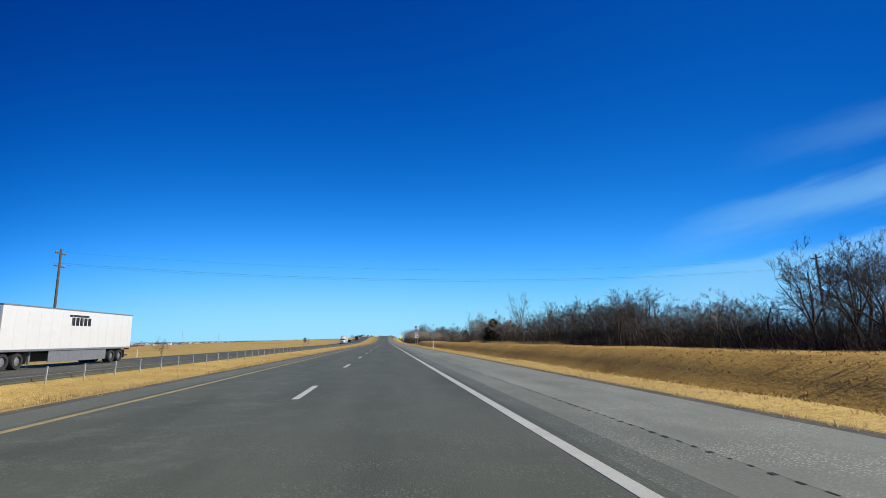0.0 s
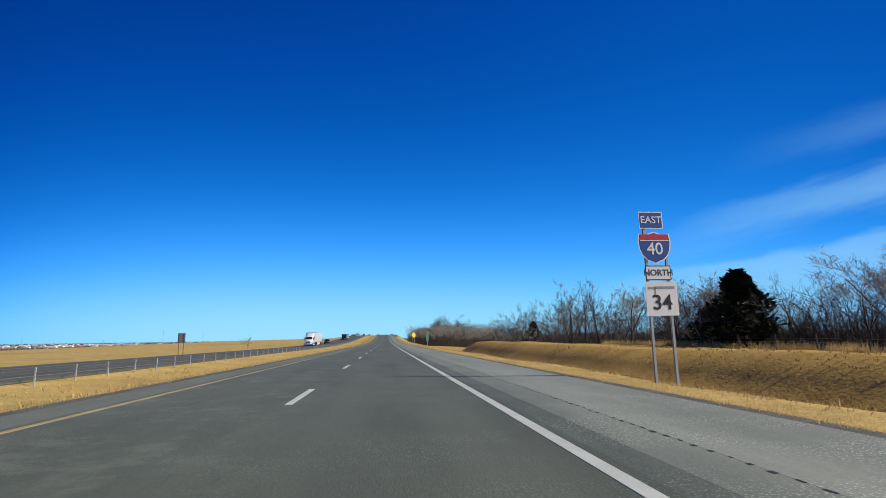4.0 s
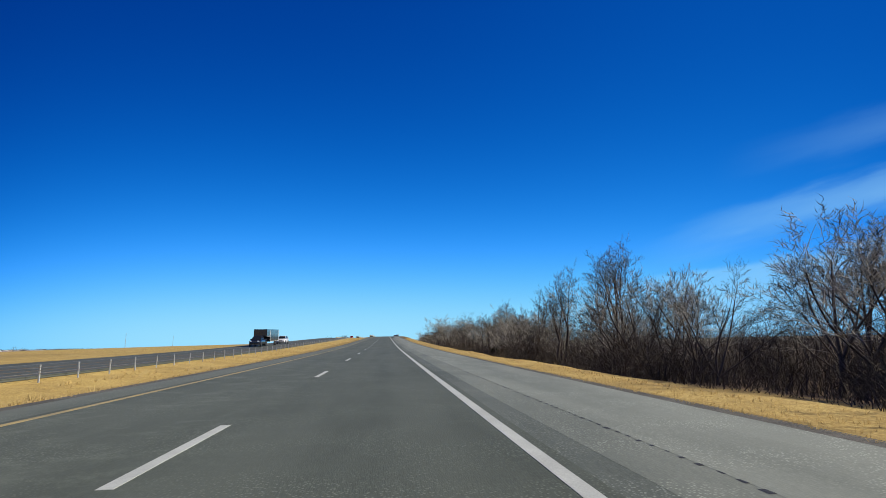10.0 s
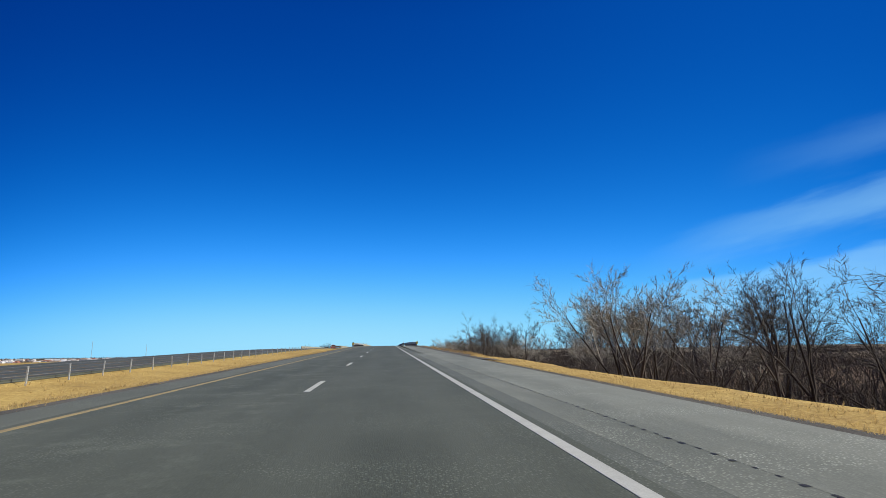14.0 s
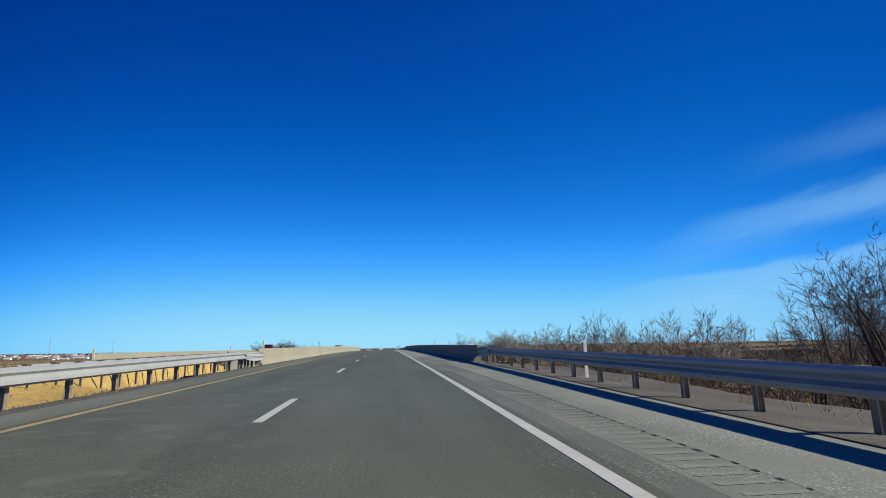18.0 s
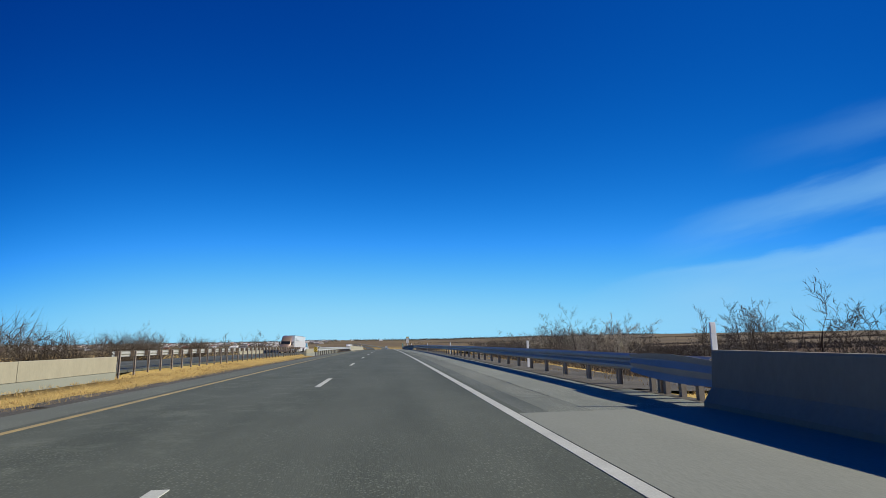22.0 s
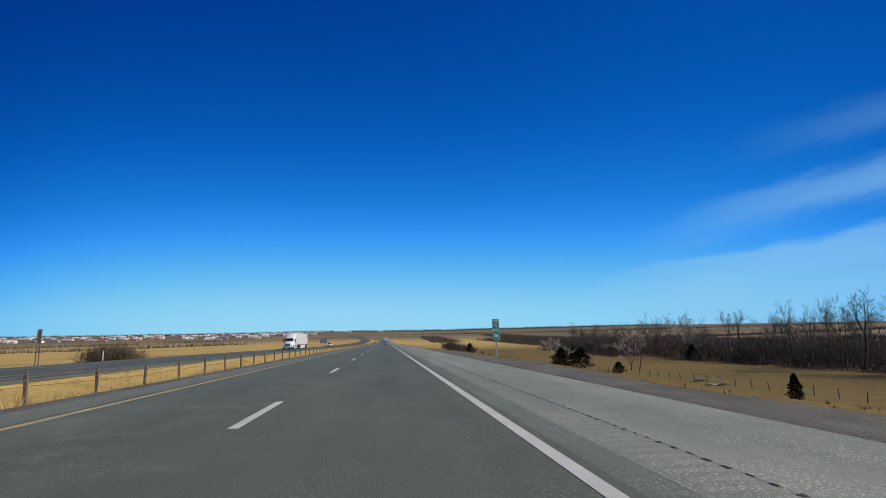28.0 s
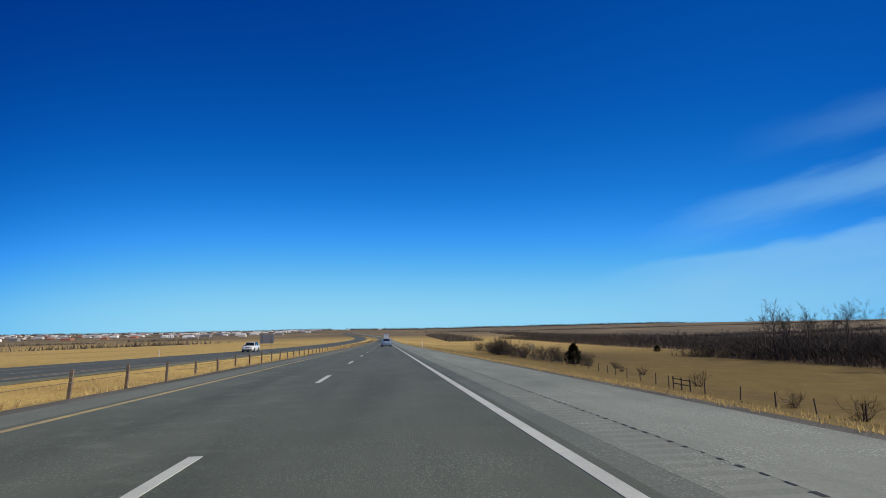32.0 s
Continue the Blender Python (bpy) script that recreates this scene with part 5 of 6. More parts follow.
def shield(parent, x, z, w, y):
    """A route shield: white edge, red crown, blue body."""
    def outline(s):
        pts = []
        for k in range(9):
            u = -1 + k / 4
            pts.append((u * .5 * s, (.42 + .05 * math.cos(u * math.pi * 1.5)) * s))
        right = [(.53, .15), (.50, -.08), (.42, -.26), (.27, -.41), (0, -.52)]
        pts += [(a * s, b * s) for a, b in right]
        pts += [(-a * s, b * s) for a, b in right[-2::-1]]
        return pts
    for s, yy, mat, name in ((w, y, M_SIGNWHITE, "shield"), (w * .92, y - .004, M_SIGNBLUE, "shield_field")):
        bm = bmesh.new()
        f = [bm.verts.new((x + px, yy, z + pz)) for px, pz in outline(s)]
        bm.faces.new(f)
        r = bmesh.ops.extrude_face_region(bm, geom=list(bm.faces))
        for v in r["geom"]:
            if isinstance(v, bmesh.types.BMVert):
                v.co.y += .003
        bmesh.ops.recalc_face_normals(bm, faces=bm.faces)
        ob = part(name, bm, mat, parent, "route shield" if s == w else "blue field")
    part("shield_crown", solid((x - .45 * w, x + .45 * w, y - .007, y - .005, z + .22 * w, z + .39 * w)), M_SIGNRED, parent, "red band")
    part("shield_band", solid((x - .46 * w, x + .46 * w, y - .0075, y - .0055, z + .19 * w, z + .215 * w)), M_SIGNWHITE, parent, "white line")
    writing("40", w * .52, x, z - .07 * w, y - .008, M_SIGNWHITE, parent)


def sign_post(parent, x, y, top, mat=None):
    part("post", solid((x - .035, x + .035, y + .014, y + .05, -.7, top), (x - .05, x - .035, y + .05, y + .058, -.7, top), (x + .035, x + .05, y + .05, y + .058, -.7, top)),
         mat or M_GALV, parent, "steel channel post")


def stand(name, label, x, y, turn=0.0):
    px = x + float(road_x(y))
    t = thing(name, label, "road sign", "", pose(px, y, float(lie(px, y)), 0, 0, turn))
    return t, float(road_z(y)) - float(lie(px, y))


# route marker assembly
t, up = stand("route_sign", "route markers on two steel posts, east 40 and north 34", 7.9, 137.3)
sign_post(t, -.30, 0, up + 4.75)
sign_post(t, .34, 0, up + 4.0)
plate(t, "direction_plate", -.45, .30, up + 4.28, up + 4.80, M_SIGNBLUE, M_SIGNWHITE, label="blue plate with white lettering")
writing("EAST", .30, -.075, up + 4.54, -.008, M_SIGNWHITE, t)
shield(t, -.02, up + 3.72, .98, -.004)
plate(t, "direction_plate", -.38, .42, up + 2.72, up + 3.16, M_SIGNWHITE, M_SIGNBLACK, label="white plate with black lettering")
writing("NORTH", .26, .02, up + 2.94, -.008, M_SIGNBLACK, t)
plate(t, "route_plate", -.42, .56, up + 1.68, up + 2.68, M_SIGNWHITE, None, label="white square plate")
part("state_outline", solid((-.34, -.14, -.005, -.003, up + 2.46, up + 2.52), (-.14, -.11, -.005, -.003, up + 2.28, up + 2.52), (-.14, .48, -.005, -.003, up + 2.46, up + 2.54)), M_GREYMETAL, t, "grey outline")
writing("34", .62, .07, up + 2.05, -.008, M_SIGNBLACK, t)


def mile_sign(x, y, number, tenth=""):
    t, up = stand("mile_sign", "narrow green mile marker with white lettering on a steel post", x, y)
    top = up + (2.42 if tenth else 2.32)
    w = .215
    sign_post(t, .02, 0, top - .1)
    low = top - (1.16 if tenth else 1.30)
    plate(t, "panel", -w, w, low, top, M_SIGNGREEN, M_SIGNWHITE, label="green panel with white rim")
    writing("EAST", .19, 0, top - .13, -.008, M_SIGNWHITE, t, wide=.85)
    shield(t, 0, top - .40, .30, -.006)
    writing("MILE", .19, 0, top - .70, -.008, M_SIGNWHITE, t, wide=.9)
    writing(number, .31, 0, top - (.97 if tenth else 1.03), -.008, M_SIGNWHITE, t, wide=.9)
    if tenth:
        plate(t, "panel", -w, w, low - .31, low - .004, M_SIGNGREEN, M_SIGNWHITE, label="green panel with white rim")
        writing(tenth, .29, 0, low - .15, -.008, M_SIGNWHITE, t, wide=.9)


mile_sign(6.75, 209.0, "35", ".5")
mile_sign(6.9, 912.6, "36")

# warning diamond
t, up = stand("warning_sign", "yellow diamond bridge ice warning sign on two posts", 7.15, 259.3, 30)
sign_post(t, -.30, 0, up + 2.3)
sign_post(t, .30, 0, up + 2.3)
half = .76
for s, y, mat, nm in ((half, 0, M_SIGNYELLOW, "blade"), (half - .035, -.004, M_SIGNBLACK, "rim_line"), (half - .06, -.006, M_SIGNYELLOW, "face")):
    bm = bmesh.new()
    mid = up + 2.34
    f = [bm.verts.new(p) for p in ((0, y, mid - s), (s, y, mid), (0, y, mid + s), (-s, y, mid))]
    bm.faces.new(f)
    r = bmesh.ops.extrude_face_region(bm, geom=list(bm.faces))
    for v in r["geom"]:
        if isinstance(v, bmesh.types.BMVert):
            v.co.y += .012 if s == half else .002
    bmesh.ops.recalc_face_normals(bm, faces=bm.faces)
    part(nm, bm, mat, t)
for words, dz in (("BRIDGE", .22), ("ICES BEFORE", 0), ("ROAD", -.22)):
    writing(words, .165, 0, mid + dz, -.010, M_SIGNBLACK, t)

# keep right sign
t, up = stand("regulatory_sign", "white slower traffic sign under a yellow state law plate", 7.35, 874)
sign_post(t, 0, 0, up + 3.9)
plate(t, "plate", -.46, .46, up + 3.84, up + 4.22, M_SIGNYELLOW, M_SIGNBLACK, label="yellow plate")
writing("STATE LAW", .19, 0, up + 4.03, -.008, M_SIGNBLACK, t, wide=.88)
base = plate(t, "plate", -.46, .46, up + 2.05, up + 3.82, M_SIGNWHITE, None, label="white plate", radius=.05)
plate(t, "rim_line", -.435, .435, up + 2.075, up + 3.795, M_SIGNBLACK, None, y=-.003, radius=.04)
plate(t, "face", -.415, .415, up + 2.095, up + 3.775, M_SIGNWHITE, None, y=-.006, radius=.03)
for words, z in (("SLOWER", 3.50), ("TRAFFIC", 3.10), ("KEEP", 2.69), ("RIGHT", 2.30)):
    writing(words, .27, 0, up + z, -.011, M_SIGNBLACK, t, wide=.86)


# white delineators on the bridges and rails, and along the verges
def delineator(x, y, foot=0.0, on="ground"):
    px = x + float(road_x(y))
    z = float(road_z(y)) + foot if on == "rail" else float(lie(px, y))
    t = thing("delineator", "slim white flexible delineator post", "road marker", "delineators", pose(px, y, z))
    top = .44 if on == "rail" else 1.15
    part("post", solid((-.05, .05, -.012, .012, -.03 if on == "rail" else -.3, top), bevel=.008), M_SIGNWHITE, t)
    part("reflector", solid((-.04, .04, -.018, -.012, top - .17, top - .04)), M_SIGNYELLOW if x < 0 else M_SIGNWHITE, t, "reflector strip")


for y in (553, 579):
    delineator(5.95, y)
for y in (594, 619, 646, 673, 700):
    delineator(5.12, y, .87, "rail")
    delineator(-6.88, y, .87, "rail")
    delineator(-15.78, y, .55, "rail")
for y in (714, 741, 768):
    delineator(5.95, y)
for y in (800, 820, 838):
    delineator(5.12, y, .87, "rail")
    delineator(-6.88, y, .87, "rail")
    delineator(-15.78, y, .55, "rail")
for y in (1098, 1165):
    delineator(6.3, y)
for y in (66, 940, 1010, 1080):
    delineator(-29.6, y)
delineator(6.9, 77)


# signs of the westbound carriageway, seen from behind
def sign_back(x, y, w, h, low, turn=180, label="back of a grey westbound sign on two posts"):
    px = x + float(road_x(y))
    t = thing("sign_back", label, "road sign", "", pose(px, y, float(lie(px, y))))
    plate(t, "blade", -w / 2, w / 2, low, low + h, M_GREYMETAL, None, y=-.01, label="bare aluminium back")
    for s in (-.32, .32):
        part("post", solid((s * w - .04, s * w + .04, -.06, -.014, -.5, low + h * .9)), M_POST, t)
    part("brace", solid((-w * .48, w * .48, -.045, -.012, low + h * .25, low + h * .3), (-w * .48, w * .48, -.045, -.012, low + h * .7, low + h * .75)), M_GREYMETAL, t)


sign_back(-31.5, 207, 1.1, 1.5, 1.9)
sign_back(-31.5, 1150, 3.6, 2.4, 1.6, label="broad back of a westbound guide sign on posts")
sign_back(-31.7, 933, .42, 1.3, 2.1, label="narrow back of a westbound mile sign on a post")


# ---- power line crossing the road ----
def power_pole(x, y, h):
    t = thing("utility_pole", "tall weathered wooden utility pole with two crossarms", "utility pole", "utility poles", pose(x, y, float(lie(x, y)), 0, 0, 0))
    bm = bmesh.new()
    tube(bm, [(0, 0, -1), (0, 0, h)], [.20, .13], 10)
    part("pole", bm, M_UTILITY, t, smooth=True)
    for z in (h - 2.4, h - .7):
        part("crossarm", solid((-.06, .06, -1.1, 1.1, z, z + .14), bevel=.01), M_UTILITY, t)
        for s in (-1.0, 1.0):
            bm = bmesh.new()
            tube(bm, [(0, s, z + .14), (0, s, z + .40)], [.05, .035], 8)
            part("insulator", bm, M_GREYMETAL, t, "grey insulator")
    return t


POLE_A, POLE_B = (-42.6, 71.5), (68.0, 73.5)
power_pole(*POLE_A, 14.6)
power_pole(*POLE_B, 13.9)
wires = thing("power_line", "thin sagging overhead power wires crossing the road", "power line", "", pose(0, 0, 0))
za, zb = float(lie(*POLE_A)), float(lie(*POLE_B))
for a, b, off, r in ((12.6, 11.9, -1.0, .010), (12.6, 11.9, 1.0, .006), (14.3, 13.6, 1.0, .006)):
    bm = bmesh.new()
    pts = []
    for k in range(25):
        f = k / 24
        pts.append((POLE_A[0] + (POLE_B[0] - POLE_A[0]) * f, POLE_A[1] + off + (POLE_B[1] - POLE_A[1]) * f, za + a + (zb + b - za - a) * f - 9.0 * f * (1 - f)))
    tube(bm, pts, r, 4)
    part("wire", bm, M_BLACK, wires)


# ---- pasture fence south of the road ----
def pasture_fence(y0, y1, x0, x1, gap, label):
    t = thing("pasture_fence", label, "fence", "pasture fences", pose(0, 0, 0))
    rng = random.Random(int(y0))
    bm = bmesh.new()
    tube(bm, [(0, 0, -.4), (.01, .01, 1.30)], [.075, .06], 7)
    post = bpy.data.meshes.new("post")
    bm.to_mesh(post)
    bm.free()
    post.materials.append(M_POST)
    n = int((y1 - y0) / gap)
    tops = []
    for i in range(n + 1):
        y = y0 + i * gap + rng.uniform(-.3, .3)
        x = x0 + (x1 - x0) * i / n + rng.uniform(-.12, .12)
        z = float(lie(x, y))
        put("post", post, t, at=pose(x, y, z, rng.uniform(-6, 6), rng.uniform(-6, 6), rng.uniform(0, 360)))
        tops.append((x, y, z))
    for h in (.35, .65, .95):
        bm = bmesh.new()
        tube(bm, [(x, y, z + h) for x, y, z in tops], .007, 3, cap=False)
        part("wire", bm, M_GREYMETAL, t, "rusty wire")


pasture_fence(905, 985, 56, 51.8, 3.4, "wire pasture fence on rough wooden posts")
pasture_fence(988, 1012, 51.4, 46.8, 3.4, "wire pasture fence on rough wooden posts")
pasture_fence(1014, 1059, 46.4, 32.4, 3.4, "wire pasture fence on rough wooden posts")
pasture_fence(1064, 1190, 31.8, 36, 3.6, "wire pasture fence on rough wooden posts")
pasture_fence(70, 190, 33.0, 33.5, 4.5, "wire fence on wooden posts along the wood")
t = thing("field_gate", "low wooden brace of a pasture fence corner", "gate", "", pose(31.8, 1061.5, float(lie(31.8, 1061.5))))
for y in (-1.6, 0, 1.6):
    bm = bmesh.new()
    tube(bm, [(0, y, -.4), (0, y, 1.35)], [.09, .08], 8)
    part("post", bm, M_POST, t)
for z in (.6, 1.1):
    bm = bmesh.new()
    tube(bm, [(0, -1.7, z), (0, 1.7, z)], .05, 7)
    part("rail", bm, M_POST, t)
# bleached fallen limbs
for x, y, n, s in ((52, 958, 1, 1.0), (54, 966, 2, .8)):
    rng = np.random.default_rng(n)
    V, F = [], []
    for k in range(9):
        b = curve_from(rng, np.array((rng.uniform(-1, 1), rng.uniform(-.5, .5), .15)), np.array((rng.normal(0, 1), rng.normal(0, 1), rng.uniform(.1, .5))), rng.uniform(1.2, 2.8) * s, 5, .2, -.03)
        limb(V, F, b, [.12 * s * (1 - .8 * j / 5) for j in range(6)], 6)
    t = thing("dead_branch", "bleached pale fallen tree limbs in the pasture", "deadwood", "fallen limbs", pose(x, y, float(lie(x, y))))
    put("limb", mesh("limb", V, F, M_PALE, True), t)

# ---- far country: woods, hedges and the town ----
rng = np.random.default_rng(90)


def far_wood(name, label, lines, n, h0, h1, w, mat):
    xs, ys = [], []
    for x0, y0, x1, y1, thick, share in lines:
        k = int(n * share)
        f = rng.uniform(0, 1, k)
        gap = (np.sin(f * 37 + x0) + np.sin(f * 91 + y0) + rng.normal(0, .6, k)) > -.9
        f = f[gap]
        xs.append(x0 + (x1 - x0) * f + np.clip(rng.normal(0, thick, len(f)), -1.6 * thick, 2.5 * thick))
        ys.append(y0 + (y1 - y0) * f + rng.normal(0, min(thick, 14), len(f)))
    x, y = np.concatenate(xs), np.concatenate(ys)
    clear = (np.abs(x - road_x(y) + 11) > 40)
    x, y = x[clear], y[clear]
    grown = thicket if w < .2 else stalks
    return grown(name, label, "wood", mat, x, y, lie(x, y), h0 + (h1 - h0) * rng.uniform(0, 1, len(x)) ** 1.8, w * rng.uniform(.6, 1.4, len(x)), rng, .45)


M_FARWOOD = material("far_wood", (.128, .111, .092), .95, (.066, .057, .048), (.02, .3), (.6, .4), 0, 0, spec=.1)
far_wood("far_wood", "brown leafless woods and hedges in the distance",
         ((-900, 900, -160, 1500, 10, .06), (-1500, 700, -300, 1900, 16, .10), (-2200, 900, -200, 2700, 22, .12), (-2400, 1600, -300, 3300, 30, .14), (-2600, 2400, 1500, 3800, 40, .16), (-900, 60, -700, 900, 12, .05),
          (140, 900, 260, 2100, 22, .14), (200, 1250, 900, 1300, 25, .10), (150, 1500, 1500, 1900, 30, .12), (100, 2300, 1800, 2600, 40, .12), (60, 1400, 75, 1800, 8, .05), (150, 1100, 700, 1150, 20, .07), (260, 900, 1200, 1600, 30, .10)),
         80000, 1.2, 5.5, .4, M_FARWOOD)
far_wood("deep_wood", "dense brown tangle in the depth of the wood", ((54, 10, 54, 200, 5, .22), (48, 195, 44, 262, 5, .08), (40, 255, 40, 480, 5, .30), (46, 470, 56, 640, 6, .18), (60, 640, 66, 870, 12, .30)),
         20000, 1.4, 5.0, .040, M_FARWOOD)
far_wood("deep_wood", "dense brown tangle in the depth of the wood", ((44, 82, 44, 200, 4, .22), (46, 200, 44, 262, 4, .08), (37, 318, 37, 480, 4, .32), (38, 480, 44, 590, 5, .20), (54, 640, 58, 860, 8, .15)),
         16000, 1.8, 8.0, .030, M_FARWOOD)
far_wood("far_wood", "brown leafless wood stretching south of the road", ((85, 10, 85, 250, 26, .2), (100, 250, 110, 480, 34, .25), (130, 480, 150, 640, 50, .25), (150, 640, 170, 850, 50, .3)),
         11000, 3.0, 8.5, .085, M_FARWOOD)
far_wood("far_wood", "line of leafless trees on the skyline", ((-3000, 2500, -2250, 3320, 60, .2), (-2250, 3320, -385, 3900, 70, .35), (-500, 3800, 1700, 3900, 70, .25), (-3000, 1400, -2900, 2600, 60, .2)),
         36000, 3.0, 14.0, 1.1, M_FARWOOD)
far_wood("deep_wood", "dense brown tangle below the bridges", ((35, 604, 38, 770, 3.5, .75), (46, 700, 50, 860, 6, .25)), 7000, 3.0, 7.5, .03, M_FARWOOD)
far_wood("far_wood", "dense brown wood south of the pasture", ((128, 880, 150, 1300, 10, .4), (150, 880, 190, 1300, 14, .2), (105, 560, 125, 880, 18, .4)), 17000, 1.5, 8.0, .06, M_FARWOOD)
M_WALLS = [material("pale_metal_siding", (.72, .73, .74), .5, (.60, .61, .62), (.3, 4), (.5, .3), .1, .01),
           material("tan_siding", (.45, .38, .29), .7, (.36, .30, .23), (.3, 4), (.5, .3), .1, .01),
           material("red_siding", (.36, .06, .04), .7, (.28, .05, .035), (.3, 4), (.5, .3), .1, .01)]
M_ROOFS = [material("grey_roof", (.22, .22, .23), .7, (.16, .16, .17), (.3, 4), (.5, .3), .1, .01), material("white_roof", (.66, .67, .68), .5, (.55, .56, .57), (.3, 4), (.5, .3), .1, .01)]
M_PANE = material("window_glass", (.02, .025, .03), .08, (.03, .035, .04), (1, 10), (.4, .2), 0, 0)


def far_building(x, y, w, d, h, walls, roof, turn):
    t = thing("building", "low far-off metal or board building with a pitched roof", "building", "town buildings", pose(x, y, float(lie(x, y)), 0, 0, turn))
    part("wall", solid((-w / 2, w / 2, -d / 2, d / 2, -2, h)), walls, t)
    bm = bmesh.new()
    e, p = .4, h + .16 * d
    a = [bm.verts.new(v) for v in ((-w / 2 - e, -d / 2 - e, h), (-w / 2 - e, 0, p), (-w / 2 - e, d / 2 + e, h), (w / 2 + e, -d / 2 - e, h), (w / 2 + e, 0, p), (w / 2 + e, d / 2 + e, h))]
    for f in ((0, 1, 2), (3, 5, 4), (0, 3, 4, 1), (1, 4, 5, 2), (0, 2, 5, 3)):
        bm.faces.new([a[i] for i in f])
    part("roof", bm, roof, t)
    for k in range(3):
        s = -w * .3 + k * w * .3
        part("window" if k != 1 else "door", solid((s - w * .06, s + w * .06, -d / 2 - .06, -d / 2 + .02, 0 if k == 1 else h * .35, h * .75)), M_PANE, t)


town = random.Random(8)
for i in range(44):
    y = town.uniform(1700, 2900)
    x = -town.uniform(260, 1700) + float(road_x(y)) * .7
    far_building(x, y, town.uniform(6, 13) * (2.4 if i % 9 == 0 else 1), town.uniform(7, 11), town.uniform(2.4, 3.8), town.choice(M_WALLS[:1] * 2 + M_WALLS[1:2] * 2 + M_WALLS), town.choice(M_ROOFS), town.uniform(-25, 25))
for i in range(6):
    y = town.uniform(3000, 3900)
    x = town.uniform(-500, 100) + float(road_x(y)) * .6
    far_building(x, y, town.uniform(8, 22), town.uniform(8, 16), town.uniform(3, 5), town.choice(M_WALLS[:1] * 3 + M_WALLS), town.choice(M_ROOFS), town.uniform(-25, 25))
# the town's many small roofs, too far to count
island = material("town_siding", (.75, .75, .74), .7, (.62, .61, .60), (.3, 4), (.4, .3), 0, 0)
_nt = island.node_tree
_geo, _ramp = _nt.nodes.new("ShaderNodeNewGeometry"), _nt.nodes.new("ShaderNodeValToRGB")
for k, (p, c) in enumerate(((0, (.66, .66, .65)), (.22, (.50, .48, .45)), (.5, (.42, .34, .27)), (.62, (.20, .19, .19)), (.9, (.30, .13, .09)))):
    e = _ramp.color_ramp.elements[k] if k < 2 else _ramp.color_ramp.elements.new(p)
    e.position, e.color = p, (*c, 1)
_ramp.color_ramp.interpolation = "CONSTANT"
_nt.links.new(_geo.outputs["Random Per Island"], _ramp.inputs[0])
_nt.links.new(_ramp.outputs[0], _nt.nodes["Principled BSDF"].inputs["Base Color"])
V, F = [], []
for i in range(620):
    y = town.uniform(2100, 4100)
    x = town.uniform(-2500, -150)
    x += float(road_x(y)) * .6
    if abs(x - float(road_x(y)) + 11) < 70:
        continue
    z, w, d, h = float(lie(x, y)), town.uniform(4, 10) * (2.2 if i % 11 == 0 else 1), town.uniform(4, 8), town.uniform(2.6, 5.0)
    p, k = h + d * .28, len(V)
    V += [(x + a * w, y + b * d, z + c) for a, b, c in ((-1, -1, -2), (1, -1, -2), (1, 1, -2), (-1, 1, -2), (-1, -1, h), (1, -1, h), (1, 1, h), (-1, 1, h), (-1, 0, p), (1, 0, p))]
    F += [tuple(k + j for j in f) for f in ((0, 1, 5, 4), (1, 2, 6, 9, 5), (2, 3, 7, 6), (3, 0, 4, 8, 7), (4, 5, 9, 8), (6, 7, 8, 9))]
tagged(put("town_houses", mesh("town_houses", V, F, island)), "pale and brown houses of a far-off town", "town", kind="stuff")
far_building(-150, 640, 22, 10, 4, M_WALLS[2], M_ROOFS[0], 10)
for x, y, h in ((-560, 1500, 46), (-470, 1520, 40), (-760, 1300, 30)):
    t = thing("radio_mast", "thin far-off steel radio mast", "mast", "masts", pose(x, y, float(lie(x, y))))
    bm = bmesh.new()
    tube(bm, [(0, 0, -2), (0, 0, h)], [.5, .25], 6)
    part("mast", bm, M_GREYMETAL, t)

# ---- vehicles ----
def paint(name, colour, metal=.3, rough=.28):
    m = material(name, colour, rough, tuple(c * .85 for c in colour), (2, 30), (.3, .15), 0, 0, metal=metal)
    m.node_tree.nodes["Principled BSDF"].inputs["Coat Weight"].default_value = .5
    return m


M_GLASS = material("dark_glass", (.012, .016, .02), .06, (.02, .025, .03), (1, 10), (.3, .2), 0, 0)
M_CHROME = material("bright_metal", (.62, .63, .64), .18, (.5, .51, .52), (4, 40), (.3, .2), 0, 0, metal=.95)
M_LAMP = material("clear_lamp", (.70, .72, .74), .12, (.55, .57, .6), (6, 50), (.4, .2), 0, 0)
M_REDLAMP = material("red_lamp", (.42, .015, .015), .2, (.3, .01, .01), (6, 50), (.4, .2), 0, 0)
M_TRIM = material("black_trim", (.02, .02, .022), .6, (.03, .03, .032), (4, 50), (.4, .2), 0, 0)
M_FRAME = material("dark_chassis", (.03, .03, .032), .7, (.05, .045, .04), (3, 40), (.5, .3), .1, .003)
P_WHITE = paint("white_paint", (.60, .61, .62), 0, .4)
P_SEAM = paint("seam_grey_paint", (.55, .56, .57), 0, .5)
P_SILVER = paint("silver_blue_paint", (.29, .37, .45), .5, .3)
P_BLACK = paint("black_paint", (.012, .013, .016), .1, .2)
P_RED = paint("red_paint", (.55, .02, .025), .1, .25)
P_TAN = paint("tan_paint", (.30, .22, .165), .35, .35)
P_BLUE = paint("blue_paint", (.05, .16, .34), .2, .3)


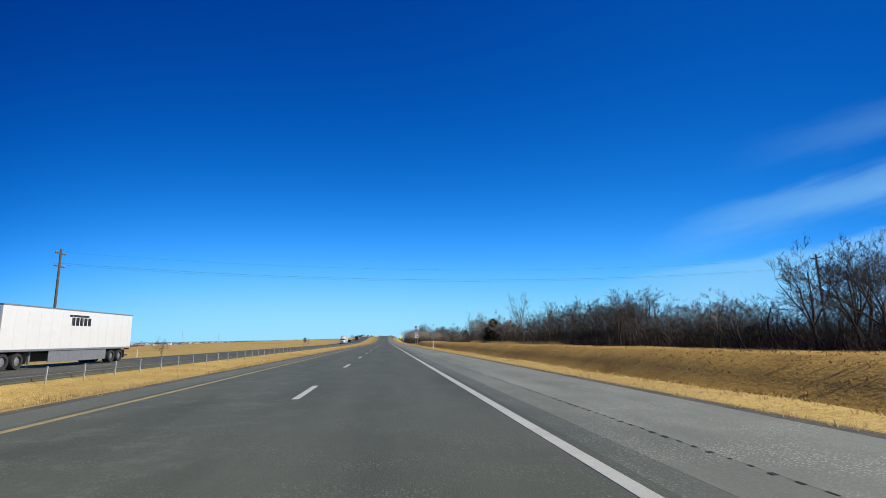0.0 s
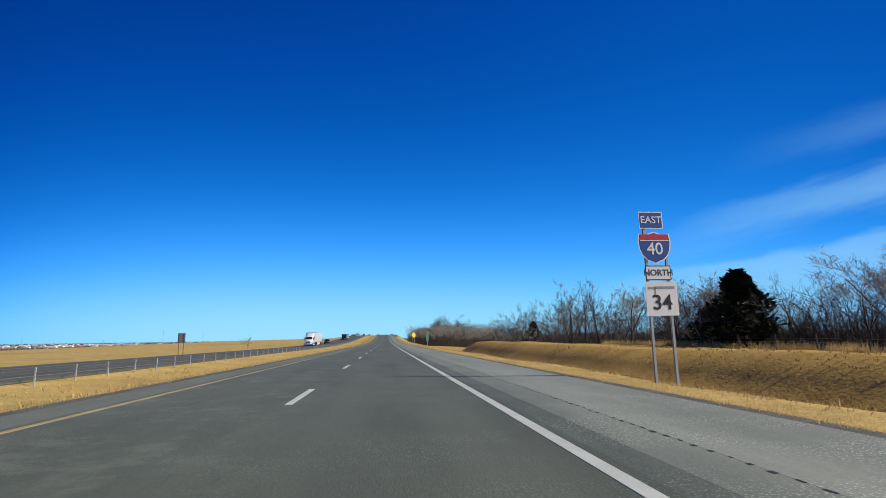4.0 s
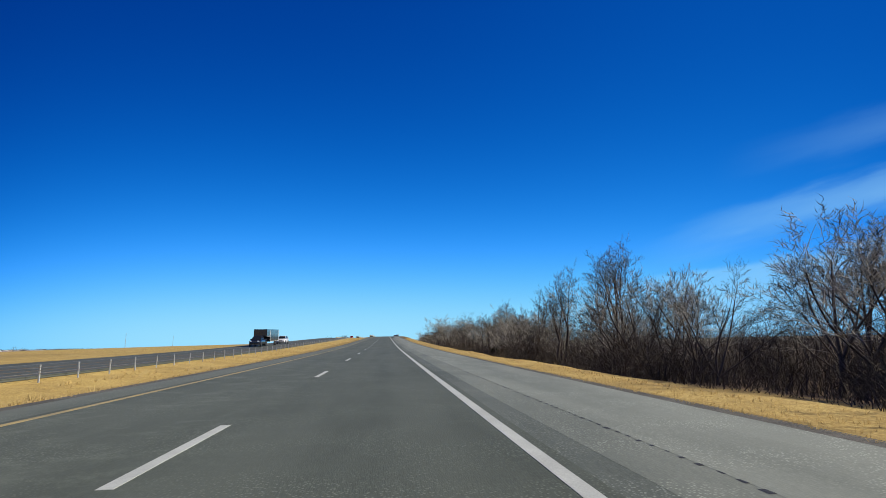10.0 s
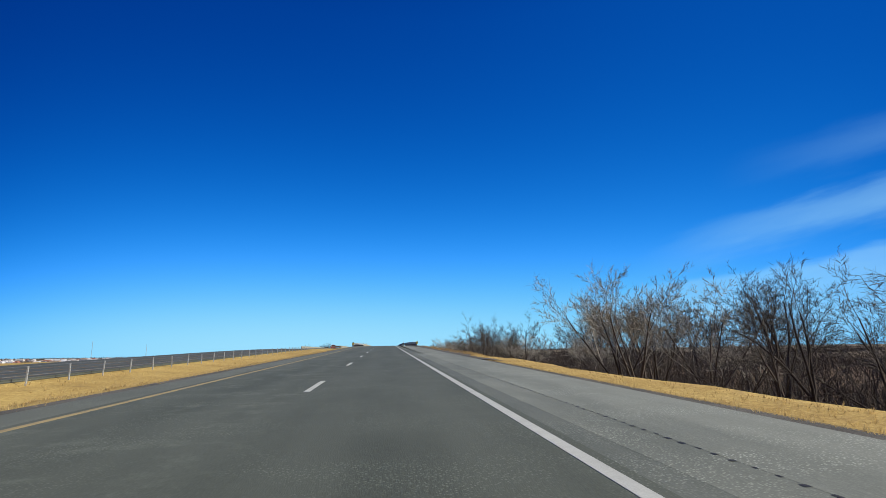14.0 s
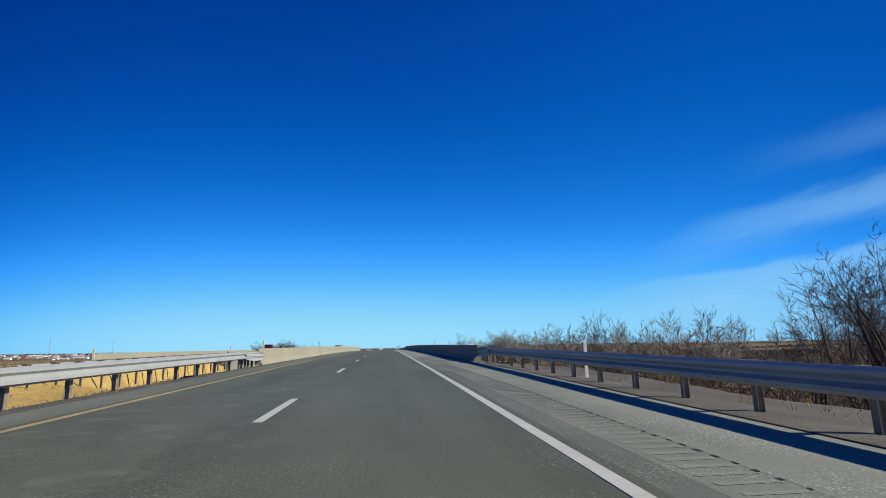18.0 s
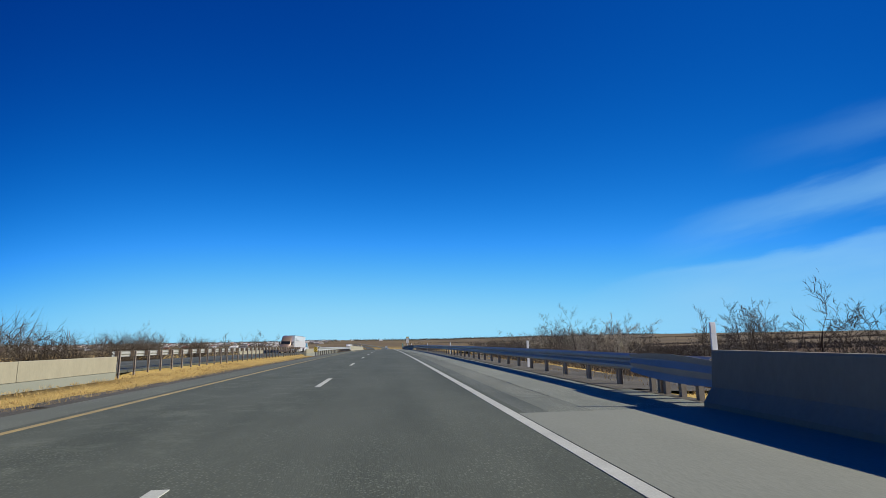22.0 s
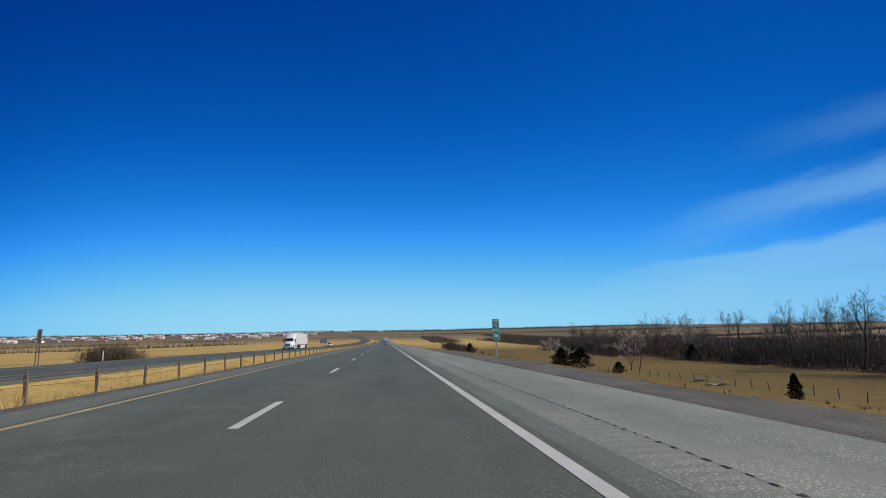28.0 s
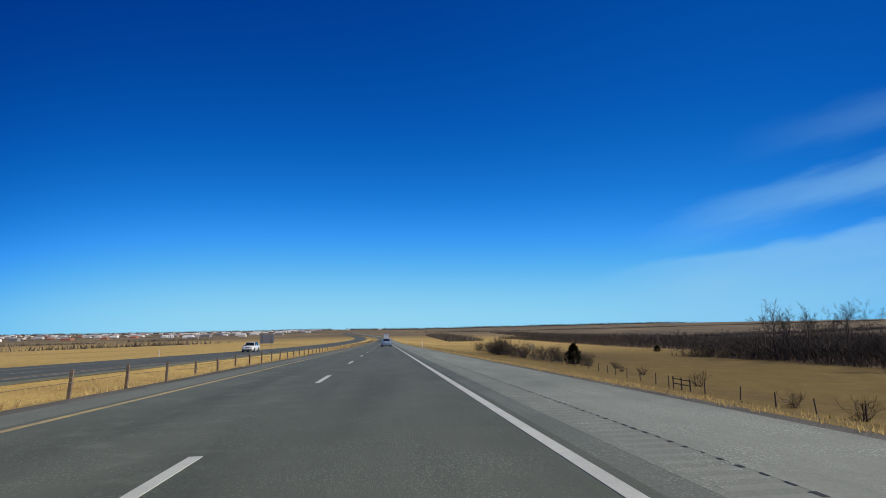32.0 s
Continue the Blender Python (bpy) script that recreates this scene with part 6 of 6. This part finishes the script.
def loft(sections):
    """A skin through cross-sections (y, [(x, z) down one side from the top's middle]); the other side is its mirror."""
    bm = bmesh.new()
    rings = []
    for y, half in sections:
        full = [(x, z) for x, z in half] + [(-x, z) for x, z in reversed(half) if x > 1e-6]
        rings.append([bm.verts.new((x, y, z)) for x, z in full])
    n = len(rings[0])
    for a, b in zip(rings, rings[1:]):
        for k in range(n):
            bm.faces.new((a[k], a[(k + 1) % n], b[(k + 1) % n], b[k]))
    bm.faces.new(rings[0])
    bm.faces.new(rings[-1][::-1])
    bmesh.ops.recalc_face_normals(bm, faces=bm.faces)
    return bm


def ring_mesh(r0, r1, w, n=20):
    """A tyre or rim: a turned ring about x, from -w/2 to w/2."""
    bm = bmesh.new()
    prof = [(-w / 2, r0), (-w / 2, r1 * .96), (-w * .36, r1), (w * .36, r1), (w / 2, r1 * .96), (w / 2, r0)]
    rings = [[bm.verts.new((px, pr * math.cos(a), pr * math.sin(a))) for px, pr in prof] for a in (2 * math.pi * k / n for k in range(n))]
    for i in range(n):
        a, b = rings[i], rings[(i + 1) % n]
        for k in range(len(prof)):
            j = (k + 1) % len(prof)
            bm.faces.new((a[k], b[k], b[j], a[j]))
    bmesh.ops.recalc_face_normals(bm, faces=bm.faces)
    return bm


def wheel(parent, x, y, r, w=.22, rim=None):
    t = part("wheel", ring_mesh(r * .62, r, w), M_BLACK, parent, "black tyre")
    t.matrix_basis = pose(x, y, r)
    bm = bmesh.new()
    tube(bm, [(-w * .40, 0, 0), (-w * .30, 0, 0), (w * .30, 0, 0), (w * .40, 0, 0)], [r * .18, r * .61, r * .61, r * .18], 18)
    part("rim", bm, rim or M_CHROME, t, "metal rim")
    return t


def car_body(kind):
    """Lengths, heights and outlines of four body styles: stations of the body and of the cabin (y from the nose)."""
    return {
        "sedan": dict(L=4.65, W=.90, body=((0, .42, .60), (.12, .30, .72), (1.1, .22, .93), (1.45, .22, .98), (3.6, .22, 1.03), (4.45, .26, 1.04), (4.6, .32, .92), (4.65, .42, .7)),
                      cabin=((1.35, .96, .80, .98), (2.1, 1.40, .60, .84), (2.6, 1.46, .58, .84), (3.3, 1.43, .58, .83), (4.1, 1.04, .76, .82)), wheels=(.92, 3.68), r=.33),
        "suv": dict(L=4.8, W=.96, body=((0, .46, .74), (.10, .32, .90), (1.0, .26, 1.08), (1.35, .26, 1.14), (4.5, .26, 1.16), (4.72, .30, 1.12), (4.8, .4, .9)),
                    cabin=((1.2, 1.10, .86, .95), (1.95, 1.66, .68, .90), (2.5, 1.74, .66, .90), (4.2, 1.72, .66, .90), (4.68, 1.14, .82, .90)), wheels=(.95, 3.85), r=.37),
        "pickup": dict(L=5.9, W=1.0, body=((0, .50, .86), (.10, .38, 1.05), (1.2, .36, 1.18), (1.5, .36, 1.22), (3.75, .36, 1.24), (3.8, .36, 1.26), (5.8, .40, 1.26), (5.9, .5, 1.2)),
                       cabin=((1.4, 1.18, .88, .95), (2.05, 1.80, .70, .93), (2.4, 1.88, .68, .93), (3.4, 1.88, .68, .93), (3.75, 1.22, .80, .93)), wheels=(1.0, 4.65), r=.42),
        "van": dict(L=5.9, W=1.02, body=((0, .46, .90), (.10, .34, 1.10), (.75, .28, 1.25), (1.0, .28, 1.35), (5.7, .28, 1.38), (5.9, .34, 1.36)),
                    cabin=((.80, 1.24, .90, 1.0), (1.65, 2.25, .78, .98), (2.1, 2.52, .74, .98), (5.6, 2.52, .74, .98), (5.88, 1.36, .92, .98)), wheels=(1.0, 4.6), r=.37)}[kind]


def car(kind, label, category, coat, at, group="", extras=()):
    """Built with its nose at y = 0, looking to -y."""
    s = car_body(kind)
    W, t = s["W"], thing({"sedan": "car", "suv": "car", "pickup": "pickup", "van": "van"}[kind], label, category, group, at)
    secs = []
    for y, lo, hi in s["body"]:
        pinch = .80 if y in (0, s["L"]) else .94 if y < .3 or y > s["L"] - .25 else 1.0
        w = W * pinch
        secs.append((y, [(0, hi + .02), (w * .72, hi), (w * .93, hi - .05), (w, hi - .20 * (hi - lo)), (w, lo + .35 * (hi - lo)), (w * .96, lo), (w * .5, lo - .02)]))
    body = part("body", loft(secs), coat, t, smooth=True)
    cab = []
    for y, top, wt, wb in s["cabin"]:
        base = 1.0 * float(np.interp(y, [b[0] for b in s["body"]], [b[2] for b in s["body"]])) - .04
        cab.append((y, [(0, top), (W * wt * .9, top - .01), (W * wt, top - .05 * (top - base)), (W * wb * .97, base)]))
    part("glasshouse", loft(cab), M_GLASS, t, "tinted glass")
    # roof skin and pillars over the glass
    ys = [c[0] for c in s["cabin"]]
    roof = []
    for y, top, wt, wb in s["cabin"][1:-1]:
        roof.append((y + (.05 if y == ys[1] else -.05 if y == ys[-2] else 0), [(0, top + .02), (W * wt * .9, top + .008), (W * wt + .012, top - .06), (W * wt - .02, top - .075)]))
    part("roof", loft(roof), coat, t, smooth=True)
    for side in (-1, 1):
        for i, (a, b) in enumerate(((0, 1), (2, 2), (3, 3), (-1, -2))):
            ya, ta, wta, wba = s["cabin"][a]
            yb, tb, wtb, wbb = s["cabin"][b]
            base = float(np.interp(ya, [q[0] for q in s["body"]], [q[2] for q in s["body"]])) - .03
            bm = bmesh.new()
            tube(bm, [(side * (W * wba * .97 + .004), ya, base), (side * (W * wtb + .002), yb, tb - .05)], .05 if i in (0, 3) else .04, 5)
            part("pillar", bm, coat if kind != "suv" or i in (0, 3) else M_TRIM, t)
        z = s["body"][2][2] - .04
        part("mirror", solid((side * W * .98, side * (W * .98 + .2), ys[0] + .42, ys[0] + .52, z + .04, z + .2), bevel=.02) if side > 0 else
             solid((side * (W * .98 + .2), side * W * .98, ys[0] + .42, ys[0] + .52, z + .04, z + .2), bevel=.02), coat, t)
        hz = s["body"][1][2]
        part("headlight", solid((min(side * W * .45, side * W * .80), max(side * W * .45, side * W * .80), -.012 + .03, .25, hz - .17, hz - .02), bevel=.02), M_LAMP, t, "clear headlight")
        bz = s["body"][-2][2]
        part("tail_light", solid((min(side * W * .52, side * W * .86), max(side * W * .52, side * W * .86), s["L"] - .30, s["L"] - .035, bz - .24, bz - .07), bevel=.02), M_REDLAMP, t, "red tail light")
        for y in s["wheels"]:
            wheel(t, side * (W - .10), y, s["r"])
            bm = bmesh.new()
            tube(bm, [(side * (W - .16), y, s["r"] + .01), (side * (W + .006), y, s["r"] + .01)], s["r"] * 1.13, 18)
            part("wheel_arch", bm, M_TRIM, t)
        for y in (s["wheels"][0] + .55, (s["cabin"][2][0] + s["cabin"][3][0]) / 2 - .1 if kind != "van" else 2.3, s["wheels"][1] - .50):
            top = float(np.interp(y, [q[0] for q in s["body"]], [q[2] for q in s["body"]]))
            part("door_seam", solid((side * W - .006, side * W + .006, y - .008, y + .008, .42, top - .16)), M_TRIM, t)
        a, b = sorted((side * (W - .01), side * (W + .03)))
        part("door_handle", solid((a, b, s["cabin"][2][0] + .25, s["cabin"][2][0] + .45, top - .22, top - .18), bevel=.006), M_CHROME if coat is not P_BLACK else M_TRIM, t)
    g = s["body"][1][2]
    part("grille", solid((-W * .42, W * .42, .0, .10, g - .26, g - .04), bevel=.015), M_TRIM, t, "dark grille")
    part("bumper", solid((-W * .80, W * .80, -.04, .16, .34, .52), bevel=.03), M_TRIM if coat is not P_SILVER else coat, t)
    part("rear_bumper", solid((-W * .82, W * .82, s["L"] - .14, s["L"] + .05, .36, .56), bevel=.03), coat if kind in ("sedan", "suv") else M_CHROME, t)
    part("number_plate", solid((-.16, .16, s["L"] + .0, s["L"] + .035, .70, .84), bevel=.004), M_SIGNWHITE, t, "plain white plate")
    if kind == "pickup":
        part("bed_well", solid((-W * .80, W * .80, 3.95, 5.75, 1.20, 1.295)), M_TRIM, t, "dark open load bed")
    if kind == "van":
        for x in (-.7, .7):
            part("rack_rail", solid((x - .03, x + .03, 2.0, 5.4, 2.58, 2.64)), M_REDLAMP if x > 0 else M_CHROME, t, "roof rack rail")
        for y in (2.3, 3.3, 4.3, 5.2):
            part("rack_bar", solid((-.85, .85, y - .03, y + .03, 2.52, 2.60)), M_CHROME, t)
    return t


def semi(label, coat, at, mark=None, skirt=True, group="semi trucks"):
    """A long-nosed sleeper tractor and its box trailer, nose at y = 0, looking to -y."""
    t = thing("semi_truck", label, "truck", group, at)
    hood = [(.0, [(0, 1.50), (.70, 1.48), (.98, 1.30), (1.02, .95), (1.02, .60), (.9, .55)]), (.35, [(0, 1.72), (.74, 1.68), (1.05, 1.45), (1.12, 1.0), (1.14, .55), (1.0, .5)]),
            (1.9, [(0, 1.98), (.85, 1.92), (1.12, 1.62), (1.20, 1.1), (1.22, .75), (1.0, .7)])]
    part("hood", loft(hood), coat, t, smooth=True)
    cab = [(1.75, [(0, 2.0), (.95, 1.98), (1.14, 1.85), (1.22, 1.3), (1.22, .62), (1.0, .55)]), (2.25, [(0, 2.78), (.90, 2.74), (1.08, 2.6), (1.22, 1.5), (1.22, .5), (1.0, .45)]),
           (2.9, [(0, 3.45), (.92, 3.40), (1.14, 3.2), (1.24, 1.9), (1.24, .5), (1.0, .45)]), (4.1, [(0, 3.98), (1.0, 3.95), (1.20, 3.8), (1.26, 2.0), (1.26, .5), (1.0, .45)]),
           (5.6, [(0, 4.02), (1.02, 4.0), (1.22, 3.85), (1.26, 2.0), (1.26, .5), (1.0, .45)])]
    part("cab", loft(cab), coat, t, smooth=True)
    bm = bmesh.new()
    bm.faces.new([bm.verts.new(p) for p in ((-1.0, 1.80, 2.06), (1.0, 1.80, 2.06), (.90, 2.20, 2.68), (-.90, 2.20, 2.68))])
    r = bmesh.ops.extrude_face_region(bm, geom=list(bm.faces))
    for v in r["geom"]:
        if isinstance(v, bmesh.types.BMVert):
            v.co += Vector((0, -.03, .02))
    bmesh.ops.recalc_face_normals(bm, faces=bm.faces)
    part("windscreen", bm, M_GLASS, t, "dark windscreen")
    part("grille", solid((-.55, .55, -.05, .06, .80, 1.42), bevel=.03), M_TRIM, t, "dark grille")
    for k in range(5):
        part("grille_bar", solid((-.52, .52, -.07, -.04, .86 + k * .11, .90 + k * .11)), M_CHROME, t)
    part("bumper", solid((-1.18, 1.18, -.16, .22, .30, .68), bevel=.06), coat if coat is not P_WHITE else M_CHROME, t)
    for s in (-1, 1):
        a, b = sorted((s * .70, s * 1.02))
        part("headlight", solid((a, b, -.02, .30, .95, 1.25), bevel=.04), M_LAMP, t, "clear headlight")
        a, b = sorted((s * 1.225, s * 1.255))
        part("side_window", solid((a, b, 2.35, 3.05, 1.85, 2.5), bevel=.008), M_GLASS, t, "dark side window")
        part("bunk_window", solid(*([(s * 1.25 if s > 0 else -1.272, 1.272 if s > 0 else -1.25, 4.5, 4.75, 2.2, 2.8)])), M_GLASS, t)
        a, b = sorted((s * 1.32, s * 1.52))
        part("mirror", solid((a, b, 1.95, 2.10, 1.9, 2.6), bevel=.03), M_TRIM, t)
        a, b = sorted((s * 1.16, s * 1.36))
        part("mirror_arm", solid((a, b, 2.0, 2.05, 2.5, 2.55), (a, b, 2.0, 2.05, 1.95, 2.0)), M_TRIM, t)
        a, b = sorted((s * .85, s * 1.24))
        part("fairing", solid((a, b, 2.4, 5.9, .28, .95), bevel=.05), coat, t)
        part("cab_side_extender", solid((sorted((s * 1.18, s * 1.25))[0], sorted((s * 1.18, s * 1.25))[1], 5.6, 6.0, 1.0, 3.9), bevel=.01), coat, t)
        for y, w in ((1.25, .30), (6.75, .55), (8.05, .55), (19.4, .55), (20.7, .55)):
            wheel(t, s * (1.22 - w / 2), y, .51, w, M_CHROME if coat is P_WHITE else M_GREYMETAL)
        part("mud_flap", solid((s * 1.0 - .25, s * 1.0 + .25, 8.7, 8.72, .3, 1.0)), M_BLACK, t)
        part("mud_flap", solid((s * 1.0 - .25, s * 1.0 + .25, 21.4, 21.42, .3, 1.0)), M_BLACK, t)
        part("landing_leg", solid((s * .8 - .06, s * .8 + .06, 9.6, 9.75, .25, 1.15)), M_GREYMETAL, t)
        if skirt:
            a, b = sorted((s * 1.20, s * 1.23))
            part("side_skirt", solid((a, b, 11.0, 18.4, .32, 1.14)), P_WHITE if mark != "blocks" else M_GREYMETAL, t)
        a, b = sorted((s * .75, s * 1.2))
        part("tail_light", solid((a, b, 22.34, 22.38, 1.0, 1.12)), M_REDLAMP, t, "red tail light")
    part("chassis", solid((-.45, .45, 1.0, 8.9, .55, 1.0), (-.5, .5, 8.9, 22.2, .95, 1.15), (-.9, .9, 18.8, 21.3, .55, .95)), M_FRAME, t)
    box_ = part("trailer_box", solid((-1.29, 1.29, 6.15, 22.32, 1.16, 4.08), bevel=.03), P_WHITE, t, "smooth white trailer box")
    part("trailer_rail", solid((-1.305, 1.305, 6.14, 22.34, 1.12, 1.26)), M_GREYMETAL, t)
    part("trailer_rail", solid((-1.305, 1.305, 6.14, 22.34, 4.0, 4.095)), M_GREYMETAL, t)
    for s in (-1, 1):
        a, b = sorted((s * 1.288, s * 1.297))
        for k in range(13):
            part("panel_seam", solid((a, b, 7.3 + k * 1.2, 7.312 + k * 1.2, 1.28, 3.98)), P_SEAM, t)
        bm = bmesh.new()
        tube(bm, [(s * 1.02, 2.6, .72), (s * 1.02, 4.6, .72)], .30, 14)
        part("fuel_tank", bm, M_CHROME, t, "polished fuel tank", smooth=False)
        bm = bmesh.new()
        tube(bm, [(s * 1.12, 5.85, .9), (s * 1.12, 5.85, 4.1)], .07, 10)
        part("exhaust_stack", bm, M_CHROME, t)
        a, b = sorted((s * 1.225, s * 1.262))
        part("door_seam", solid((a, b, 3.16, 3.18, .75, 2.6)), M_TRIM, t)
        part("marker_strip", solid((s * 1.305 - .004, s * 1.305 + .004, 7.0, 22.2, 1.16, 1.21)), M_REDLAMP if mark != "blocks" else M_GREYMETAL, t, "thin reflective strip")
    part("cooler_unit", solid((-.95, .95, 5.95, 6.2, 2.3, 3.9), bevel=.05), M_GREYMETAL, t, "refrigeration unit")
    part("rear_door_seam", solid((-.015, .015, 22.32, 22.335, 1.2, 4.0)), M_TRIM, t)
    part("underride_guard", solid((-1.15, 1.15, 22.2, 22.3, .45, .57), (-.6, -.5, 22.2, 22.3, .5, 1.15), (.5, .6, 22.2, 22.3, .5, 1.15)), M_GREYMETAL, t)
    if mark == "blocks":
        for k in range(5):
            part("marking", solid((1.29, 1.294, 13.2 + k * .52, 13.62 + k * .52, 2.9, 3.5)), M_SIGNBLACK, t, "dark block of a plain marking")
        part("marking", solid((1.29, 1.294, 12.9, 15.4, 3.54, 3.70)), M_SIGNBLACK, t, "dark block of a plain marking")
    elif mark == "drop":
        bm = bmesh.new()
        bm.faces.new([bm.verts.new((1.294, 7.9 + .45 * math.cos(a) * (1 if math.sin(a) > -.2 else .7), 2.95 + .62 * math.sin(a))) for a in (2 * math.pi * k / 16 for k in range(16))])
        part("marking", bm, M_SIGNBLACK, t, "dark rounded emblem shape")
        for k in range(8):
            part("marking", solid((1.29, 1.294, 8.9 + k * .40, 9.18 + k * .40, 2.75, 3.15)), M_GREYMETAL, t, "grey block of a plain marking")
    elif mark == "bars":
        for k in range(4):
            part("marking", solid((1.29, 1.294, 19.6 + k * .5, 19.98 + k * .5, 3.1, 3.6)), M_REDLAMP if k else M_SIGNBLACK, t, "block of a plain marking")
    return t


def westbound(y, lane=1):
    """On the westbound carriageway, nose towards the oncoming camera; lane 1 is the outer one."""
    return pose(-23.1 + float(road_x(y)) if lane else -19.4 + float(road_x(y)), y, float(road_z(y + 2)) - .32, math.degrees(math.atan(float(np.interp(y, _y, _g)))), 0, 0)


semi("blue sleeper truck with a white box trailer and dark block markings", P_BLUE, pose(-24.6, 28.2, float(road_z(29)) - .32), "blocks")
semi("white sleeper truck pulling a plain white box trailer", P_WHITE, westbound(280))
car("suv", "black sport utility car", "car", P_BLACK, westbound(328), "oncoming cars")
car("pickup", "black pickup truck towing a gooseneck trailer", "pickup", P_BLACK, westbound(407))
t = thing("gooseneck_trailer", "long black enclosed trailer with white striped edges", "trailer", "", westbound(412.2))
part("box", solid((-1.2, 1.2, 1.9, 9.6, .75, 3.1), (-1.2, 1.2, -1.0, 1.95, 1.75, 3.1), bevel=.04), P_BLACK, t)
part("neck", solid((-.3, .3, -.9, -.6, 1.15, 1.8), bevel=.03), M_FRAME, t)
for s in (-1, 1):
    for y in (6.3, 7.25):
        wheel(t, s * 1.12, y, .40, .24)
    for k in range(11):
        part("edge_stripe", solid((s * 1.2 - .012, s * 1.2 + .012, -.9 + k * .95, -.5 + k * .95, (1.76 if k < 3 else .78), (1.84 if k < 3 else .86))), M_SIGNWHITE, t, "white stripe")
    part("edge_strip", solid((s * 1.2 - .014, s * 1.2 + .014, 1.9, 2.0, .8, 3.0), (s * 1.2 - .014, s * 1.2 + .014, 9.5, 9.6, .8, 3.0)), M_SIGNWHITE, t, "white strip")
car("suv", "small white crossover car", "car", P_WHITE, westbound(430), "oncoming cars")
car("pickup", "bright red crew-cab pickup truck", "pickup", P_RED, westbound(667))
semi("tan sleeper truck with a white trailer and a dark emblem", P_TAN, westbound(813), "drop")
car("van", "white high-roof work van with a roof rack", "van", P_WHITE, westbound(837))
car("suv", "white sport utility car", "car", P_WHITE, westbound(868), "oncoming cars")
semi("white sleeper truck with a white trailer and red marking", P_WHITE, westbound(1008), "bars")
car("suv", "white sport utility car on the far carriageway", "car", P_WHITE, westbound(1098), "oncoming cars")
# ahead in the eastbound lanes, tails towards the camera
y = 1108.0
car("sedan", "silver-blue sedan far ahead in the lane", "car", P_SILVER, pose(float(road_x(y)) + .1, y, float(road_z(y - 2)), -float(np.interp(y, _y, _g)) * 57.3, 0, 180))
y = 1300.0
semi("white box trailer truck far ahead in the lane", P_WHITE, pose(float(road_x(y)) + .1, y, float(road_z(y - 11)), -1.2, 0, 180))

# ---- pieces of the road: dashes and rumble grooves ----
k0 = int((-20 - PHASE) // PERIOD)
for k in range(k0, k0 + 118):
    y = PHASE + k * PERIOD
    put("lane_dash", mesh("lane_dash", *ribbon(y, y + DASH, 3.1, slab(-1.90, -1.765, -.004, .005)), M_WHITE), road)
for k in range(-2, 100):
    y = 4 + k * PERIOD
    put("lane_dash", mesh("lane_dash", *ribbon(y, y + DASH, 3.1, [(x, z - .32) for x, z in slab(-21.28, -21.17, -.004, .005)]), M_WORNPAINT), west)
# the black end marks stand in for shade on the grooves' outer walls
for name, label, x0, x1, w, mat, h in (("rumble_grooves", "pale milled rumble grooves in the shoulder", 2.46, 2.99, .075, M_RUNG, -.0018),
                                       ("groove_ends", "outer ends of the rumble grooves, painted black for their shade", 3.01, 3.048, .062, M_BLACK, .0008)):
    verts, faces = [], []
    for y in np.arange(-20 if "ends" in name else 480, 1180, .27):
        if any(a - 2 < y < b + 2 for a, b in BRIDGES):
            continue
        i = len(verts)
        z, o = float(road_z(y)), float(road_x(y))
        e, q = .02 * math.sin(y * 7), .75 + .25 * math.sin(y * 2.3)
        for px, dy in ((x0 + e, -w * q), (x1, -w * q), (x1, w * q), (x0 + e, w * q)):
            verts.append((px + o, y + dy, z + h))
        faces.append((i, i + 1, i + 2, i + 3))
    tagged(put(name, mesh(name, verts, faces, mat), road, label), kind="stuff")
